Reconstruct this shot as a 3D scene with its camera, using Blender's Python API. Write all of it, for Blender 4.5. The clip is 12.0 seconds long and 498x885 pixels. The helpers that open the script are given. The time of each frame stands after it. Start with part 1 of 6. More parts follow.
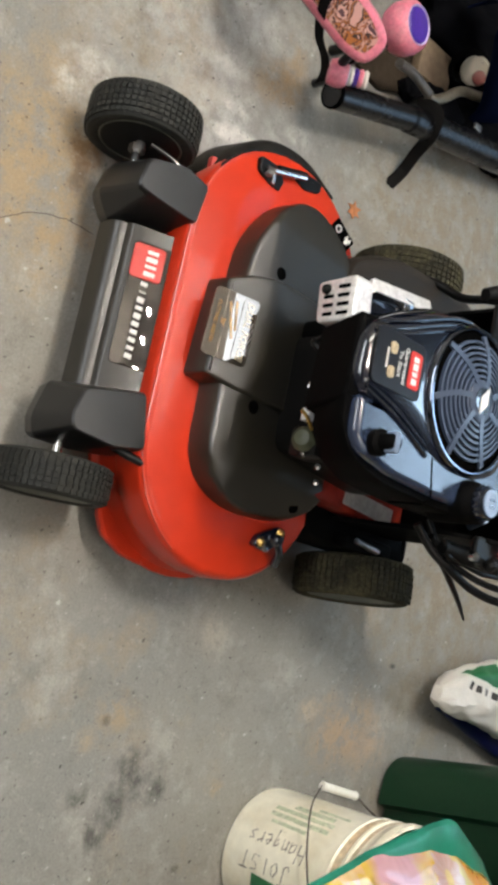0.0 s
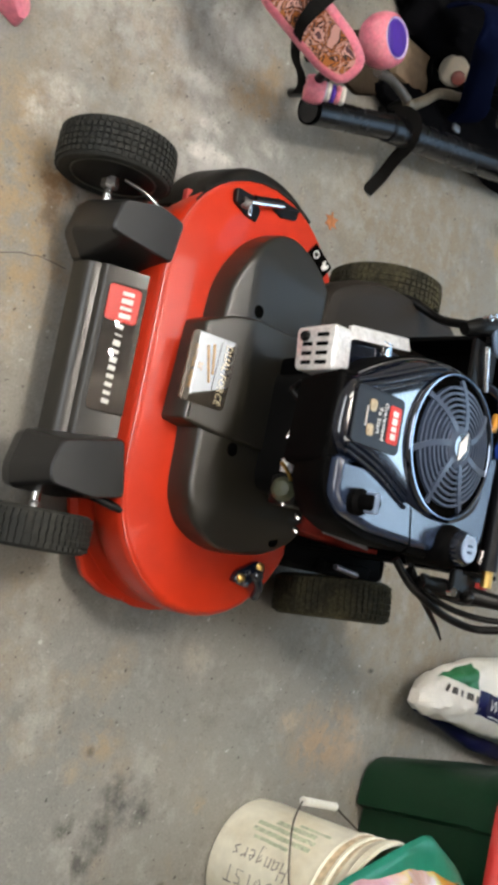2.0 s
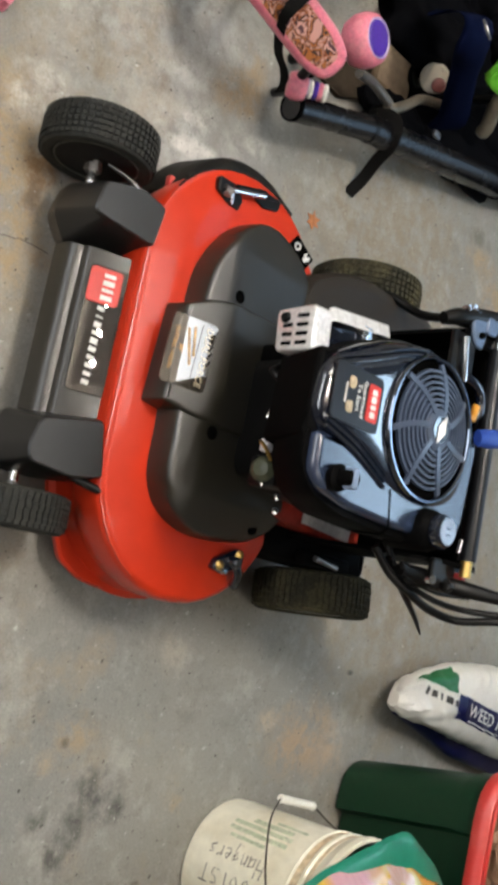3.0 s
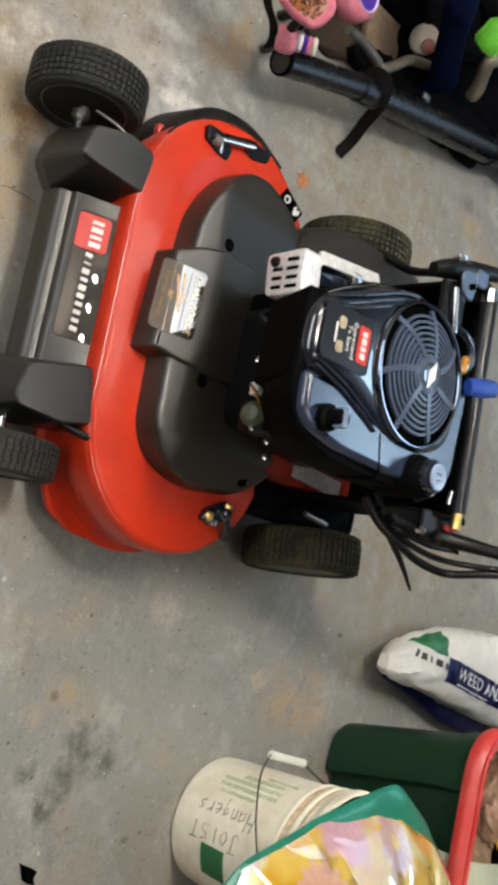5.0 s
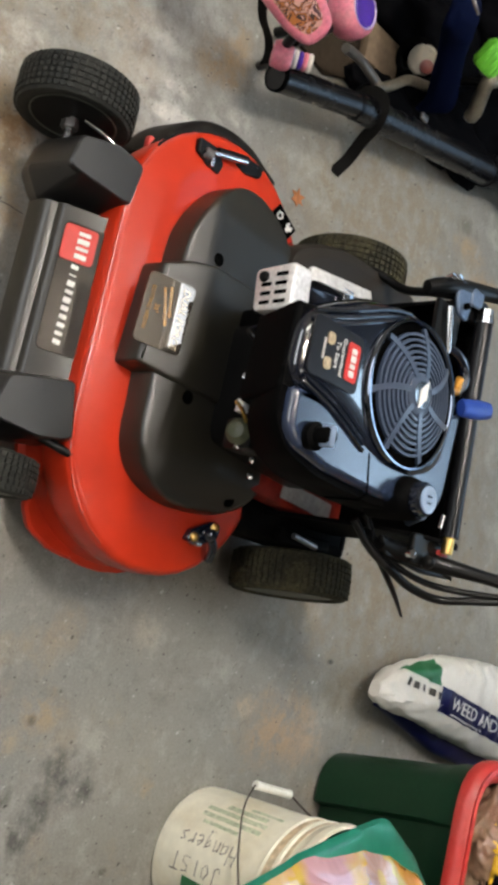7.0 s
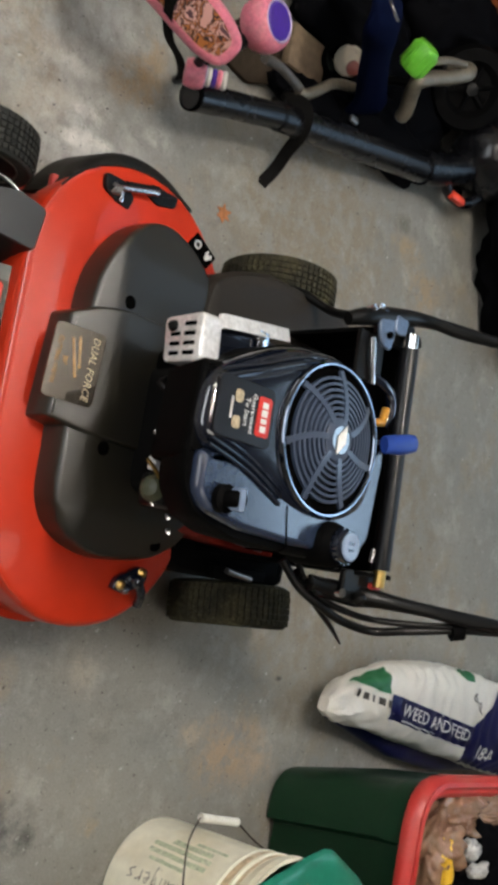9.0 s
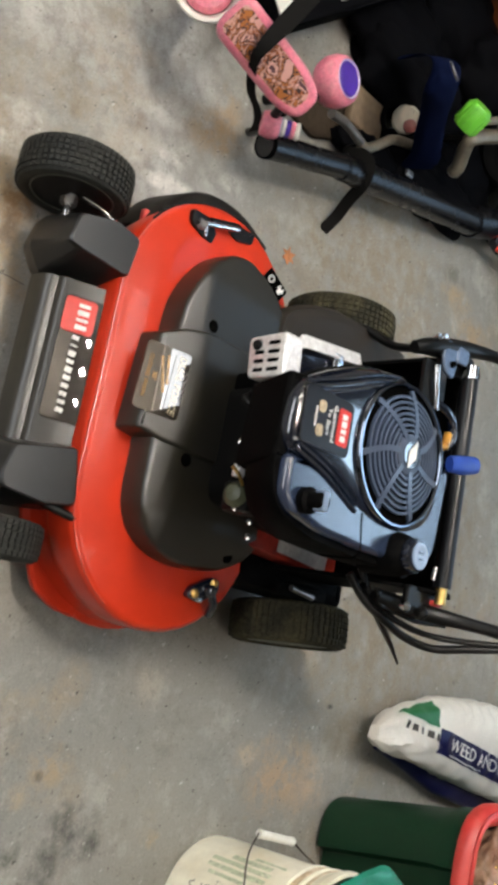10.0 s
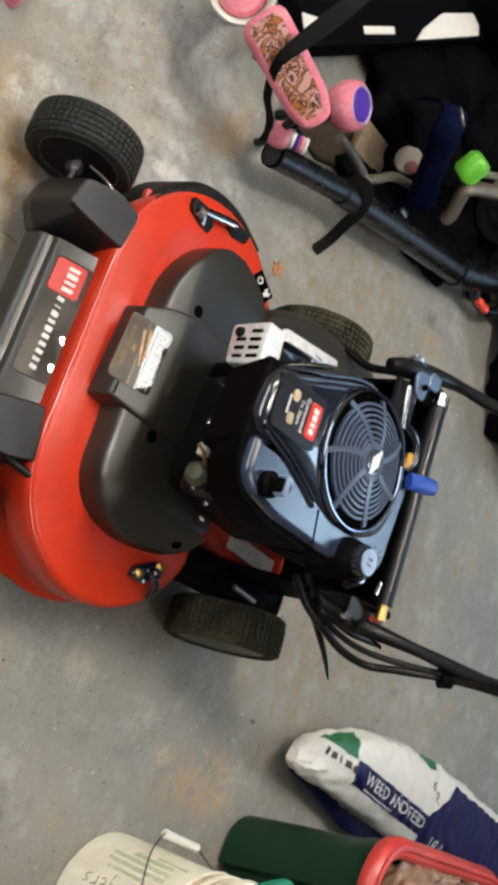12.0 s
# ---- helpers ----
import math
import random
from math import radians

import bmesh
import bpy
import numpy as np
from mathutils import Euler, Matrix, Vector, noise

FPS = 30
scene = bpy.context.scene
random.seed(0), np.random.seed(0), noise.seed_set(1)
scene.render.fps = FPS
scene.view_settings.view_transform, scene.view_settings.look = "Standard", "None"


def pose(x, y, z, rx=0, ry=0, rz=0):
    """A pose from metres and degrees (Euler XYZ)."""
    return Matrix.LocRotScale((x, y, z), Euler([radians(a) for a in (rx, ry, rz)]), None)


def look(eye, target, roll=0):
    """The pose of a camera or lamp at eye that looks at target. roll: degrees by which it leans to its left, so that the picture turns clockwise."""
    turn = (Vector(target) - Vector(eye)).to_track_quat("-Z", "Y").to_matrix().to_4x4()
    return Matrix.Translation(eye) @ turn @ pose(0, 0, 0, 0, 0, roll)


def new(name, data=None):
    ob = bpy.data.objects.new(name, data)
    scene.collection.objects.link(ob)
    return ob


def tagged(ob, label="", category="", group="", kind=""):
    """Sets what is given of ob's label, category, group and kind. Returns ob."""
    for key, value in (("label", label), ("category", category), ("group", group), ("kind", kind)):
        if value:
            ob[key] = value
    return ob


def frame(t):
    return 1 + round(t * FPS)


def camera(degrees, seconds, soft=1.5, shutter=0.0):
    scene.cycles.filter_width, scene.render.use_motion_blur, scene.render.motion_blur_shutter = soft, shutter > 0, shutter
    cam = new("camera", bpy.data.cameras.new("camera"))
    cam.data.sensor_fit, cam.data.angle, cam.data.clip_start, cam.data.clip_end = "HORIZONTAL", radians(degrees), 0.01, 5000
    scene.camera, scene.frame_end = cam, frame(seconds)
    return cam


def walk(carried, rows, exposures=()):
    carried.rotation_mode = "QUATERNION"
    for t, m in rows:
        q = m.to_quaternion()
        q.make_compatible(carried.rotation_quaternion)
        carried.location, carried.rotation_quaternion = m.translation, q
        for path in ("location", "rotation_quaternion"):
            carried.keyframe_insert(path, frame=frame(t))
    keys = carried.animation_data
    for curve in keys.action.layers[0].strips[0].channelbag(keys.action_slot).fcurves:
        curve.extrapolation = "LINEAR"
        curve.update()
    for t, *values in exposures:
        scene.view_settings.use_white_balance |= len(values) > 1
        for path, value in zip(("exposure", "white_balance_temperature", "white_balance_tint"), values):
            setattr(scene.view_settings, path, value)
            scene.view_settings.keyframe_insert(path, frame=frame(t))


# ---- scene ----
cam = camera(31.0, 12.0, soft=4.4, shutter=0.5)
PATH = [
    (0, (0.428, -0.953, 1.37), (0.081, 0.366, -0.094), 90.6),
    (0.5, (0.394, -0.962, 1.368), (0.057, 0.367, -0.088), 90.7),
    (1, (0.342, -0.974, 1.366), (0.045, 0.372, -0.084), 91.7),
    (1.5, (0.3, -0.983, 1.365), (0.039, 0.38, -0.076), 92.6),
    (2, (0.267, -0.993, 1.361), (0.033, 0.392, -0.064), 93.7),
    (2.5, (0.292, -0.988, 1.363), (0.021, 0.405, -0.046), 92.9),
    (3, (0.343, -0.971, 1.366), (0.035, 0.424, -0.033), 92.2),
    (3.5, (0.414, -0.956, 1.367), (0.125, 0.457, -0.019), 92.6),
    (5.5, (0.415, -0.946, 1.359), (0.107, 0.472, -0.018), 92.4),
    (6, (0.424, -0.937, 1.353), (0.091, 0.479, -0.019), 92.1),
    (6.5, (0.425, -0.922, 1.354), (0.075, 0.484, -0.025), 92.0),
    (6.7, (0.424, -0.916, 1.352), (0.07, 0.485, -0.031), 91.9),
    (8.3, (0.284, -0.841, 1.377), (0.03, 0.603, 0.017), 92.7),
    (8.5, (0.272, -0.838, 1.382), (0.023, 0.621, 0.037), 92.7),
    (9, (0.259, -0.853, 1.392), (-0.017, 0.604, 0.05), 91.7),
    (9.5, (0.282, -0.897, 1.404), (-0.085, 0.49, 0.011), 89.0),
    (10, (0.37, -0.956, 1.391), (-0.04, 0.433, 0.011), 89.1),
    (10.5, (0.416, -0.989, 1.398), (0.025, 0.428, 0.042), 91.3),
    (11, (0.449, -1.023, 1.431), (0.255, 0.478, 0.123), 98.1),
    (11.5, (0.415, -0.996, 1.39), (0.017, 0.467, 0.084), 95.6),
    (12, (0.466, -0.942, 1.382), (-0.063, 0.477, 0.076), 94.9),
]
EXPOSURE = [(0, 0.0), (1, -0.03), (2.2, -0.06), (3.5, -0.1), (5.5, -0.1), (6.5, -0.12), (7.5, -0.28), (8.5, -0.42), (9, -0.44), (9.5, -0.29), (10, -0.07), (10.5, 0.0), (11, -0.08), (12, -0.02)]
walk(cam, [(t, look(eye, target, roll)) for t, eye, target, roll in PATH], EXPOSURE)

# ---- world, light ----
world = bpy.data.worlds.new("world")
scene.world = world
world.use_nodes = True
wn = world.node_tree.nodes
sky = wn.new("ShaderNodeTexSky")
sky.sky_type = "NISHITA"
sky.sun_disc = False
sky.sun_elevation, sky.sun_rotation = radians(35), radians(200)
world.node_tree.links.new(sky.outputs[0], wn["Background"].inputs[0])
wn["Background"].inputs[1].default_value = 0.12


def area_lamp(name, place, target, sx, sy, watts, color):
    data = bpy.data.lights.new(name, "AREA")
    data.shape, data.size, data.size_y, data.energy, data.color = "RECTANGLE", sx, sy, watts, color
    ob = new(name, data)
    ob.matrix_world = look(place, target)
    return ob


# Fill lamp added on the door side, where no source is known.
area_lamp("door_side_fill", (-0.5, -2.56, 1.755), (-0.4, 1.0, 0.2), 2.7, 0.58, 45, (0.92, 0.96, 1.0))
# Unseen blue fill at the far wall, for sheen on tank and grille.
area_lamp("window_blue_fill", (-0.9, 3.33, 1.98), (-0.4, 0.0, 0.5), 2.3, 0.95, 9, (0.50, 0.75, 1.0))


# ---- materials ----
def material(name, color, rough=0.5, metal=0.0, grain=0.0, scale=60.0, wear=0.0, wear_color=None, wear_scale=4.0, bump=0.0, coat=0.0, gloss=0.5):
    """A surface with fine grain, larger wear patches and relief, in metres of its own space."""
    m = bpy.data.materials.new(name)
    m.use_nodes = True
    n, l = m.node_tree.nodes, m.node_tree.links
    b = n["Principled BSDF"]
    b.inputs["Roughness"].default_value, b.inputs["Metallic"].default_value = rough, metal
    b.inputs["Specular IOR Level"].default_value = gloss
    if coat:
        b.inputs["Coat Weight"].default_value, b.inputs["Coat Roughness"].default_value = coat, 0.03
    co = n.new("ShaderNodeTexCoord")
    last = n.new("ShaderNodeRGB")
    last.outputs[0].default_value = (*color, 1)
    out = last.outputs[0]
    fine = n.new("ShaderNodeTexNoise")
    fine.inputs["Scale"].default_value, fine.inputs["Detail"].default_value = scale, 6
    l.new(co.outputs["Object"], fine.inputs["Vector"])
    if wear:
        big = n.new("ShaderNodeTexNoise")
        big.inputs["Scale"].default_value, big.inputs["Detail"].default_value, big.inputs["Roughness"].default_value = wear_scale, 8, 0.65
        l.new(co.outputs["Object"], big.inputs["Vector"])
        ramp = n.new("ShaderNodeValToRGB")
        ramp.color_ramp.elements[0].position, ramp.color_ramp.elements[1].position = 0.45, 0.7
        l.new(big.outputs["Fac"], ramp.inputs[0])
        mul = n.new("ShaderNodeMath")
        mul.operation = "MULTIPLY"
        mul.inputs[1].default_value = wear
        l.new(ramp.outputs[0], mul.inputs[0])
        mix = n.new("ShaderNodeMixRGB")
        l.new(mul.outputs[0], mix.inputs[0])
        l.new(out, mix.inputs[1])
        mix.inputs[2].default_value = (*(wear_color or [c * 0.5 for c in color]), 1)
        out = mix.outputs[0]
        rr = n.new("ShaderNodeMapRange")
        rr.inputs["To Min"].default_value, rr.inputs["To Max"].default_value = rough, min(1, rough + 0.25 * wear)
        l.new(ramp.outputs[0], rr.inputs[0])
        l.new(rr.outputs[0], b.inputs["Roughness"])
    if grain:
        hsv = n.new("ShaderNodeHueSaturation")
        mr = n.new("ShaderNodeMapRange")
        mr.inputs["From Min"].default_value, mr.inputs["From Max"].default_value = 0.3, 0.7
        mr.inputs["To Min"].default_value, mr.inputs["To Max"].default_value = 1 - grain, 1 + grain
        l.new(fine.outputs["Fac"], mr.inputs[0])
        l.new(mr.outputs[0], hsv.inputs["Value"])
        l.new(out, hsv.inputs["Color"])
        out = hsv.outputs[0]
    l.new(out, b.inputs["Base Color"])
    if bump:
        bp = n.new("ShaderNodeBump")
        bp.inputs["Strength"].default_value, bp.inputs["Distance"].default_value = 0.6, bump
        l.new(fine.outputs["Fac"], bp.inputs["Height"])
        l.new(bp.outputs[0], b.inputs["Normal"])
    return m


RED = material("red_paint", (0.52, 0.030, 0.008), 0.34, coat=0.22, grain=0.05, scale=25, wear=0.35, wear_color=(0.47, 0.024, 0.005), wear_scale=7, gloss=0.28)
PLASTIC = material("black_plastic", (0.0045, 0.0043, 0.0041), 0.40, grain=0.15, scale=500, bump=0.0003, wear=0.4, wear_color=(0.010, 0.0095, 0.0085), wear_scale=9, gloss=0.15)
COVER = material("grey_black_cover", (0.017, 0.0148, 0.0098), 0.34, grain=0.12, scale=600, bump=0.0003, wear=0.4, wear_color=(0.018, 0.0165, 0.014), wear_scale=7, gloss=0.7)
GLOSS = material("gloss_black", (0.005, 0.007, 0.014), 0.16, coat=1.0, grain=0.1, scale=80)
# Black tank top; the blue it reflects is partly put into this colour.
TANK = material("tank_blue_sheen", (0.018, 0.028, 0.056), 0.23, gloss=1.0, grain=0.08, scale=300, bump=0.0002)
FENDER = material("satin_black_plastic", (0.011, 0.0108, 0.0105), 0.30, grain=0.15, scale=500, bump=0.0003, wear=0.4, wear_color=(0.019, 0.0185, 0.018), wear_scale=9, gloss=0.55)
RUBBER = material("tyre_rubber", (0.026, 0.0265, 0.024), 0.55, grain=0.25, scale=120, bump=0.0006, wear=0.6, wear_color=(0.035, 0.033, 0.026), wear_scale=14, gloss=0.15)
DIRTY = material("dirty_tyre_rubber", (0.030, 0.028, 0.019), 0.9, grain=0.45, scale=160, bump=0.0012, wear=0.95, wear_color=(0.085, 0.074, 0.040), wear_scale=18, gloss=0.15)
RIM = material("grey_rim", (0.05, 0.05, 0.045), 0.55, grain=0.15, scale=80, wear=0.5, wear_color=(0.05, 0.05, 0.04))
CHROME = material("bright_metal", (0.75, 0.75, 0.76), 0.18, 1.0, grain=0.1, scale=120)
STEEL = material("dull_steel", (0.42, 0.41, 0.40), 0.38, 1.0, grain=0.2, scale=150, wear=0.4, wear_color=(0.2, 0.17, 0.13), wear_scale=30)
BRASS = material("brass", (0.75, 0.5, 0.16), 0.3, 1.0, grain=0.1, scale=150)
BLACK_METAL = material("black_painted_steel", (0.0035, 0.0035, 0.0035), 0.32, grain=0.15, scale=150, wear=0.3, wear_color=(0.014, 0.013, 0.012), wear_scale=20, gloss=0.22)
MATTE = material("matte_black_plastic", (0.0024, 0.0023, 0.0023), 0.6, grain=0.2, scale=300, bump=0.0002, gloss=0.03)
# Near-black, also used for the shade inside holes and slots.
DARK = material("deep_black", (0.002, 0.002, 0.002), 0.85, grain=0.2, scale=80, gloss=0.0)
BLUE = material("blue_lever", (0.015, 0.05, 0.28), 0.4, grain=0.1, scale=90)
WHITE = material("white_print", (0.75, 0.74, 0.70), 0.5, grain=0.04, scale=200)
LOGO = material("red_label", (0.55, 0.04, 0.03), 0.35, grain=0.05, scale=90, gloss=0.2)
GUARD = material("pressed_bright_steel", (0.88, 0.87, 0.86), 0.36, 0.45, grain=0.15, scale=150, wear=0.3, wear_color=(0.32, 0.26, 0.20), wear_scale=30)
FILM_DARK = material("dark_satin_label", (0.012, 0.012, 0.014), 0.3, grain=0.15, scale=40, gloss=0.2)
LABEL_GOLD = material("gold_print_under_film", (0.34, 0.17, 0.035), 0.4, grain=0.25, scale=60, coat=0.8, gloss=0.08)
LABEL_CREAM = material("cream_print_under_film", (0.55, 0.47, 0.32), 0.4, grain=0.1, scale=90, coat=0.8, gloss=0.08)
LABEL = material("dark_label_film", (0.030, 0.023, 0.015), 0.4, grain=0.15, scale=40, coat=0.8, gloss=0.08)
GUARD_FILM = material("dark_front_film", (0.018, 0.013, 0.009), 0.4, grain=0.15, scale=40, coat=0.3, gloss=0.08)
for film_mat in (LABEL, LABEL_GOLD, LABEL_CREAM, GUARD_FILM):
    film_mat.node_tree.nodes["Principled BSDF"].inputs["Coat Roughness"].default_value = 0.003
for film_mat in (LABEL, LABEL_GOLD, LABEL_CREAM):
    film_mat.node_tree.nodes["Principled BSDF"].inputs["Coat IOR"].default_value = 2.2
BUCKET = material("bucket_plastic", (0.88, 0.84, 0.68), 0.42, grain=0.06, scale=40, wear=0.55, wear_color=(0.60, 0.50, 0.30), wear_scale=8)
INK = material("black_ink", (0.05, 0.045, 0.04), 0.7, grain=0.3, scale=200)
GREEN = material("dark_green_plastic", (0.0042, 0.032, 0.0125), 0.42, grain=0.1, scale=120, wear=0.3, wear_color=(0.006, 0.038, 0.016), wear_scale=6, gloss=0.3)
RED_LID = material("red_plastic", (0.50, 0.035, 0.03), 0.38, grain=0.06, scale=90, wear=0.35, wear_color=(0.55, 0.16, 0.13), wear_scale=10)
TEAL = material("teal_plastic_sheet", (0.010, 0.17, 0.105), 0.35, grain=0.1, scale=60)
BAG_WHITE = material("white_woven_bag", (0.72, 0.69, 0.62), 0.45, grain=0.07, scale=250, bump=0.0006, wear=0.3, wear_color=(0.62, 0.58, 0.51), wear_scale=12)
NAVY = material("navy_print", (0.007, 0.008, 0.055), 0.4, grain=0.1, scale=120, wear=0.2, wear_color=(0.016, 0.018, 0.085), wear_scale=12, gloss=0.25)
BAG_GREEN = material("green_print", (0.02, 0.14, 0.05), 0.45, grain=0.1, scale=120)
PINK = material("pink_plastic", (0.70, 0.19, 0.26), 0.4, grain=0.15, scale=120, wear=0.4, wear_color=(0.70, 0.36, 0.36), wear_scale=35)
PURPLE = material("purple_plastic", (0.06, 0.02, 0.28), 0.35, grain=0.1, scale=90)
WEB = material("black_webbing", (0.007, 0.0065, 0.006), 0.85, grain=0.3, scale=700, bump=0.0005, gloss=0.1)
TUBE = material("black_tube_plastic", (0.004, 0.004, 0.005), 0.24, grain=0.12, scale=300, wear=0.35, wear_color=(0.008, 0.008, 0.009), wear_scale=9, gloss=0.5)
LIME = material("lime_plastic", (0.12, 0.44, 0.03), 0.45, grain=0.08, scale=120)
DENIM = material("dark_blue_cloth", (0.0022, 0.0045, 0.020), 0.8, grain=0.3, scale=500, bump=0.001, gloss=0.03)
ORANGE = material("orange_plastic", (0.40, 0.095, 0.018), 0.45, grain=0.1, scale=60)
TAN = material("tan_cloth", (0.21, 0.135, 0.08), 0.85, grain=0.10, scale=60, bump=0.001, wear=0.5, wear_color=(0.2, 0.13, 0.08), wear_scale=20)
YELLOW = material("yellow_plastic", (0.72, 0.42, 0.03), 0.4, grain=0.1, scale=60)
SCARLET = material("scarlet_plastic", (0.72, 0.06, 0.025), 0.35, grain=0.05, scale=60)
CLEARISH = material("pale_strap_plastic", (0.42, 0.44, 0.32), 0.3, grain=0.08, scale=60)
WALL = material("painted_wall", (0.24, 0.215, 0.18), 0.8, grain=0.05, scale=30, bump=0.001, wear=0.3, wear_color=(0.19, 0.17, 0.145), wear_scale=2)
CEIL = material("bare_ceiling_board", (0.19, 0.165, 0.135), 0.85, grain=0.04, scale=30, wear=0.2, wear_color=(0.14, 0.12, 0.10), wear_scale=1.5)
DOOR = material("painted_steel_door", (0.30, 0.29, 0.27), 0.5, grain=0.05, scale=30, wear=0.3, wear_color=(0.24, 0.23, 0.21), wear_scale=3)
GRASS = material("ground_outside", (0.20, 0.20, 0.19), 0.9, grain=0.3, scale=6, wear=0.5, wear_color=(0.13, 0.13, 0.12), wear_scale=1)


def flower_film():
    """Glossy printed film: daisies in pink and lilac on cream, gold and pale green patches."""
    m = bpy.data.materials.new("flower_print_film")
    m.use_nodes = True
    n, l = m.node_tree.nodes, m.node_tree.links
    b = n["Principled BSDF"]
    co = n.new("ShaderNodeTexCoord")

    def math_node(op, a, c=None, d=None):
        x = n.new("ShaderNodeMath")
        x.operation = op
        for k, v in enumerate((a, c, d)):
            if v is None:
                continue
            if isinstance(v, (int, float)):
                x.inputs[k].default_value = v
            else:
                l.new(v, x.inputs[k])
        return x.outputs[0]

    def span(src, lo, hi):
        r = n.new("ShaderNodeMapRange")
        r.inputs["From Min"].default_value, r.inputs["From Max"].default_value = lo, hi
        l.new(src, r.inputs[0])
        return r.outputs[0]

    def over(fac, a, c):
        x = n.new("ShaderNodeMixRGB")
        l.new(fac, x.inputs[0])
        for k, v in ((1, a), (2, c)):
            if isinstance(v, tuple):
                x.inputs[k].default_value = (*v, 1)
            else:
                l.new(v, x.inputs[k])
        return x.outputs[0]

    def patch(scale, off):
        mp = n.new("ShaderNodeMapping")
        mp.inputs["Location"].default_value = (off, off, off)
        l.new(co.outputs["Object"], mp.inputs["Vector"])
        t = n.new("ShaderNodeTexNoise")
        t.inputs["Scale"].default_value, t.inputs["Detail"].default_value = scale, 2
        l.new(mp.outputs[0], t.inputs["Vector"])
        return t.outputs["Fac"]

    flat = n.new("ShaderNodeVectorMath")
    flat.operation = "MULTIPLY"
    flat.inputs[1].default_value = (1, 1, 0)
    l.new(co.outputs["Object"], flat.inputs[0])
    vor = n.new("ShaderNodeTexVoronoi")
    vor.voronoi_dimensions = "2D"
    vor.inputs["Scale"].default_value, vor.inputs["Randomness"].default_value = 8.0, 0.7
    l.new(flat.outputs[0], vor.inputs["Vector"])
    away = n.new("ShaderNodeVectorMath")
    away.operation = "SUBTRACT"
    l.new(flat.outputs[0], away.inputs[0])
    l.new(vor.outputs["Position"], away.inputs[1])
    xyz = n.new("ShaderNodeSeparateXYZ")
    l.new(away.outputs[0], xyz.inputs[0])
    turn = math_node("ARCTAN2", xyz.outputs[1], xyz.outputs[0])
    far = math_node("SQRT", math_node("ADD", math_node("MULTIPLY", xyz.outputs[0], xyz.outputs[0]), math_node("MULTIPLY", xyz.outputs[1], xyz.outputs[1])))
    lobes = math_node("COSINE", math_node("MULTIPLY", turn, 13.0))
    radius = math_node("MULTIPLY_ADD", lobes, 0.0045, 0.047)
    bloom = span(math_node("SUBTRACT", radius, far), 0.0, 0.003)
    c = over(span(patch(7, 0.0), 0.47, 0.56), (0.64, 0.44, 0.085), (0.56, 0.31, 0.018))
    c = over(span(patch(9, 4.0), 0.52, 0.60), c, (0.64, 0.60, 0.30))
    c = over(span(patch(11, 8.0), 0.60, 0.66), c, (0.36, 0.22, 0.06))
    c = over(span(patch(6, 12.0), 0.55, 0.63), c, (0.58, 0.32, 0.36))
    kind = n.new("ShaderNodeSeparateColor")
    l.new(vor.outputs["Color"], kind.inputs[0])
    petals = over(span(kind.outputs[0], 0.45, 0.55), (0.60, 0.34, 0.38), (0.56, 0.42, 0.55))
    petals = over(math_node("MULTIPLY", span(lobes, 0.2, -0.9), 0.45), petals, (0.48, 0.24, 0.32))
    petals = over(span(far, 0.014, 0.011), petals, (0.70, 0.60, 0.35))
    c = over(math_node("MULTIPLY", math_node("MULTIPLY", bloom, span(kind.outputs[1], 0.45, 0.52)), 0.6), c, petals)
    l.new(c, b.inputs["Base Color"])
    b.inputs["Roughness"].default_value = 0.12
    b.inputs["Coat Weight"].default_value, b.inputs["Coat IOR"].default_value = 1.0, 2.3
    fine = n.new("ShaderNodeTexNoise")
    fine.inputs["Scale"].default_value, fine.inputs["Detail"].default_value = 11, 3
    l.new(co.outputs["Object"], fine.inputs["Vector"])
    bp = n.new("ShaderNodeBump")
    bp.inputs["Strength"].default_value, bp.inputs["Distance"].default_value = 0.6, 0.010
    l.new(fine.outputs["Fac"], bp.inputs["Height"])
    l.new(bp.outputs[0], b.inputs["Normal"])
    return m


def picture_print():
    """A glossy worn print: broken patches of brown, orange, cream and pink."""
    m = bpy.data.materials.new("blotchy_print")
    m.use_nodes = True
    n, l = m.node_tree.nodes, m.node_tree.links
    b = n["Principled BSDF"]
    co = n.new("ShaderNodeTexCoord")
    t = n.new("ShaderNodeTexNoise")
    t.inputs["Scale"].default_value, t.inputs["Detail"].default_value, t.inputs["Distortion"].default_value = 34, 3, 0.6
    l.new(co.outputs["Object"], t.inputs["Vector"])
    ramp = n.new("ShaderNodeValToRGB")
    ramp.color_ramp.interpolation = "CONSTANT"
    e = ramp.color_ramp.elements
    e[0].position, e[0].color = 0.0, (0.62, 0.34, 0.30, 1)
    e[1].position, e[1].color = 0.37, (0.035, 0.014, 0.012, 1)
    for p, c in ((0.41, (0.40, 0.13, 0.03, 1)), (0.46, (0.05, 0.018, 0.014, 1)), (0.485, (0.60, 0.33, 0.27, 1)), (0.53, (0.30, 0.085, 0.025, 1)), (0.57, (0.04, 0.016, 0.014, 1)), (0.60, (0.66, 0.38, 0.33, 1)), (0.66, (0.10, 0.04, 0.05, 1))):
        k = e.new(p)
        k.color = c
    l.new(t.outputs["Fac"], ramp.inputs[0])
    l.new(ramp.outputs[0], b.inputs["Base Color"])
    b.inputs["Roughness"].default_value, b.inputs["Coat Weight"].default_value = 0.3, 0.2
    return m


FILM = flower_film()


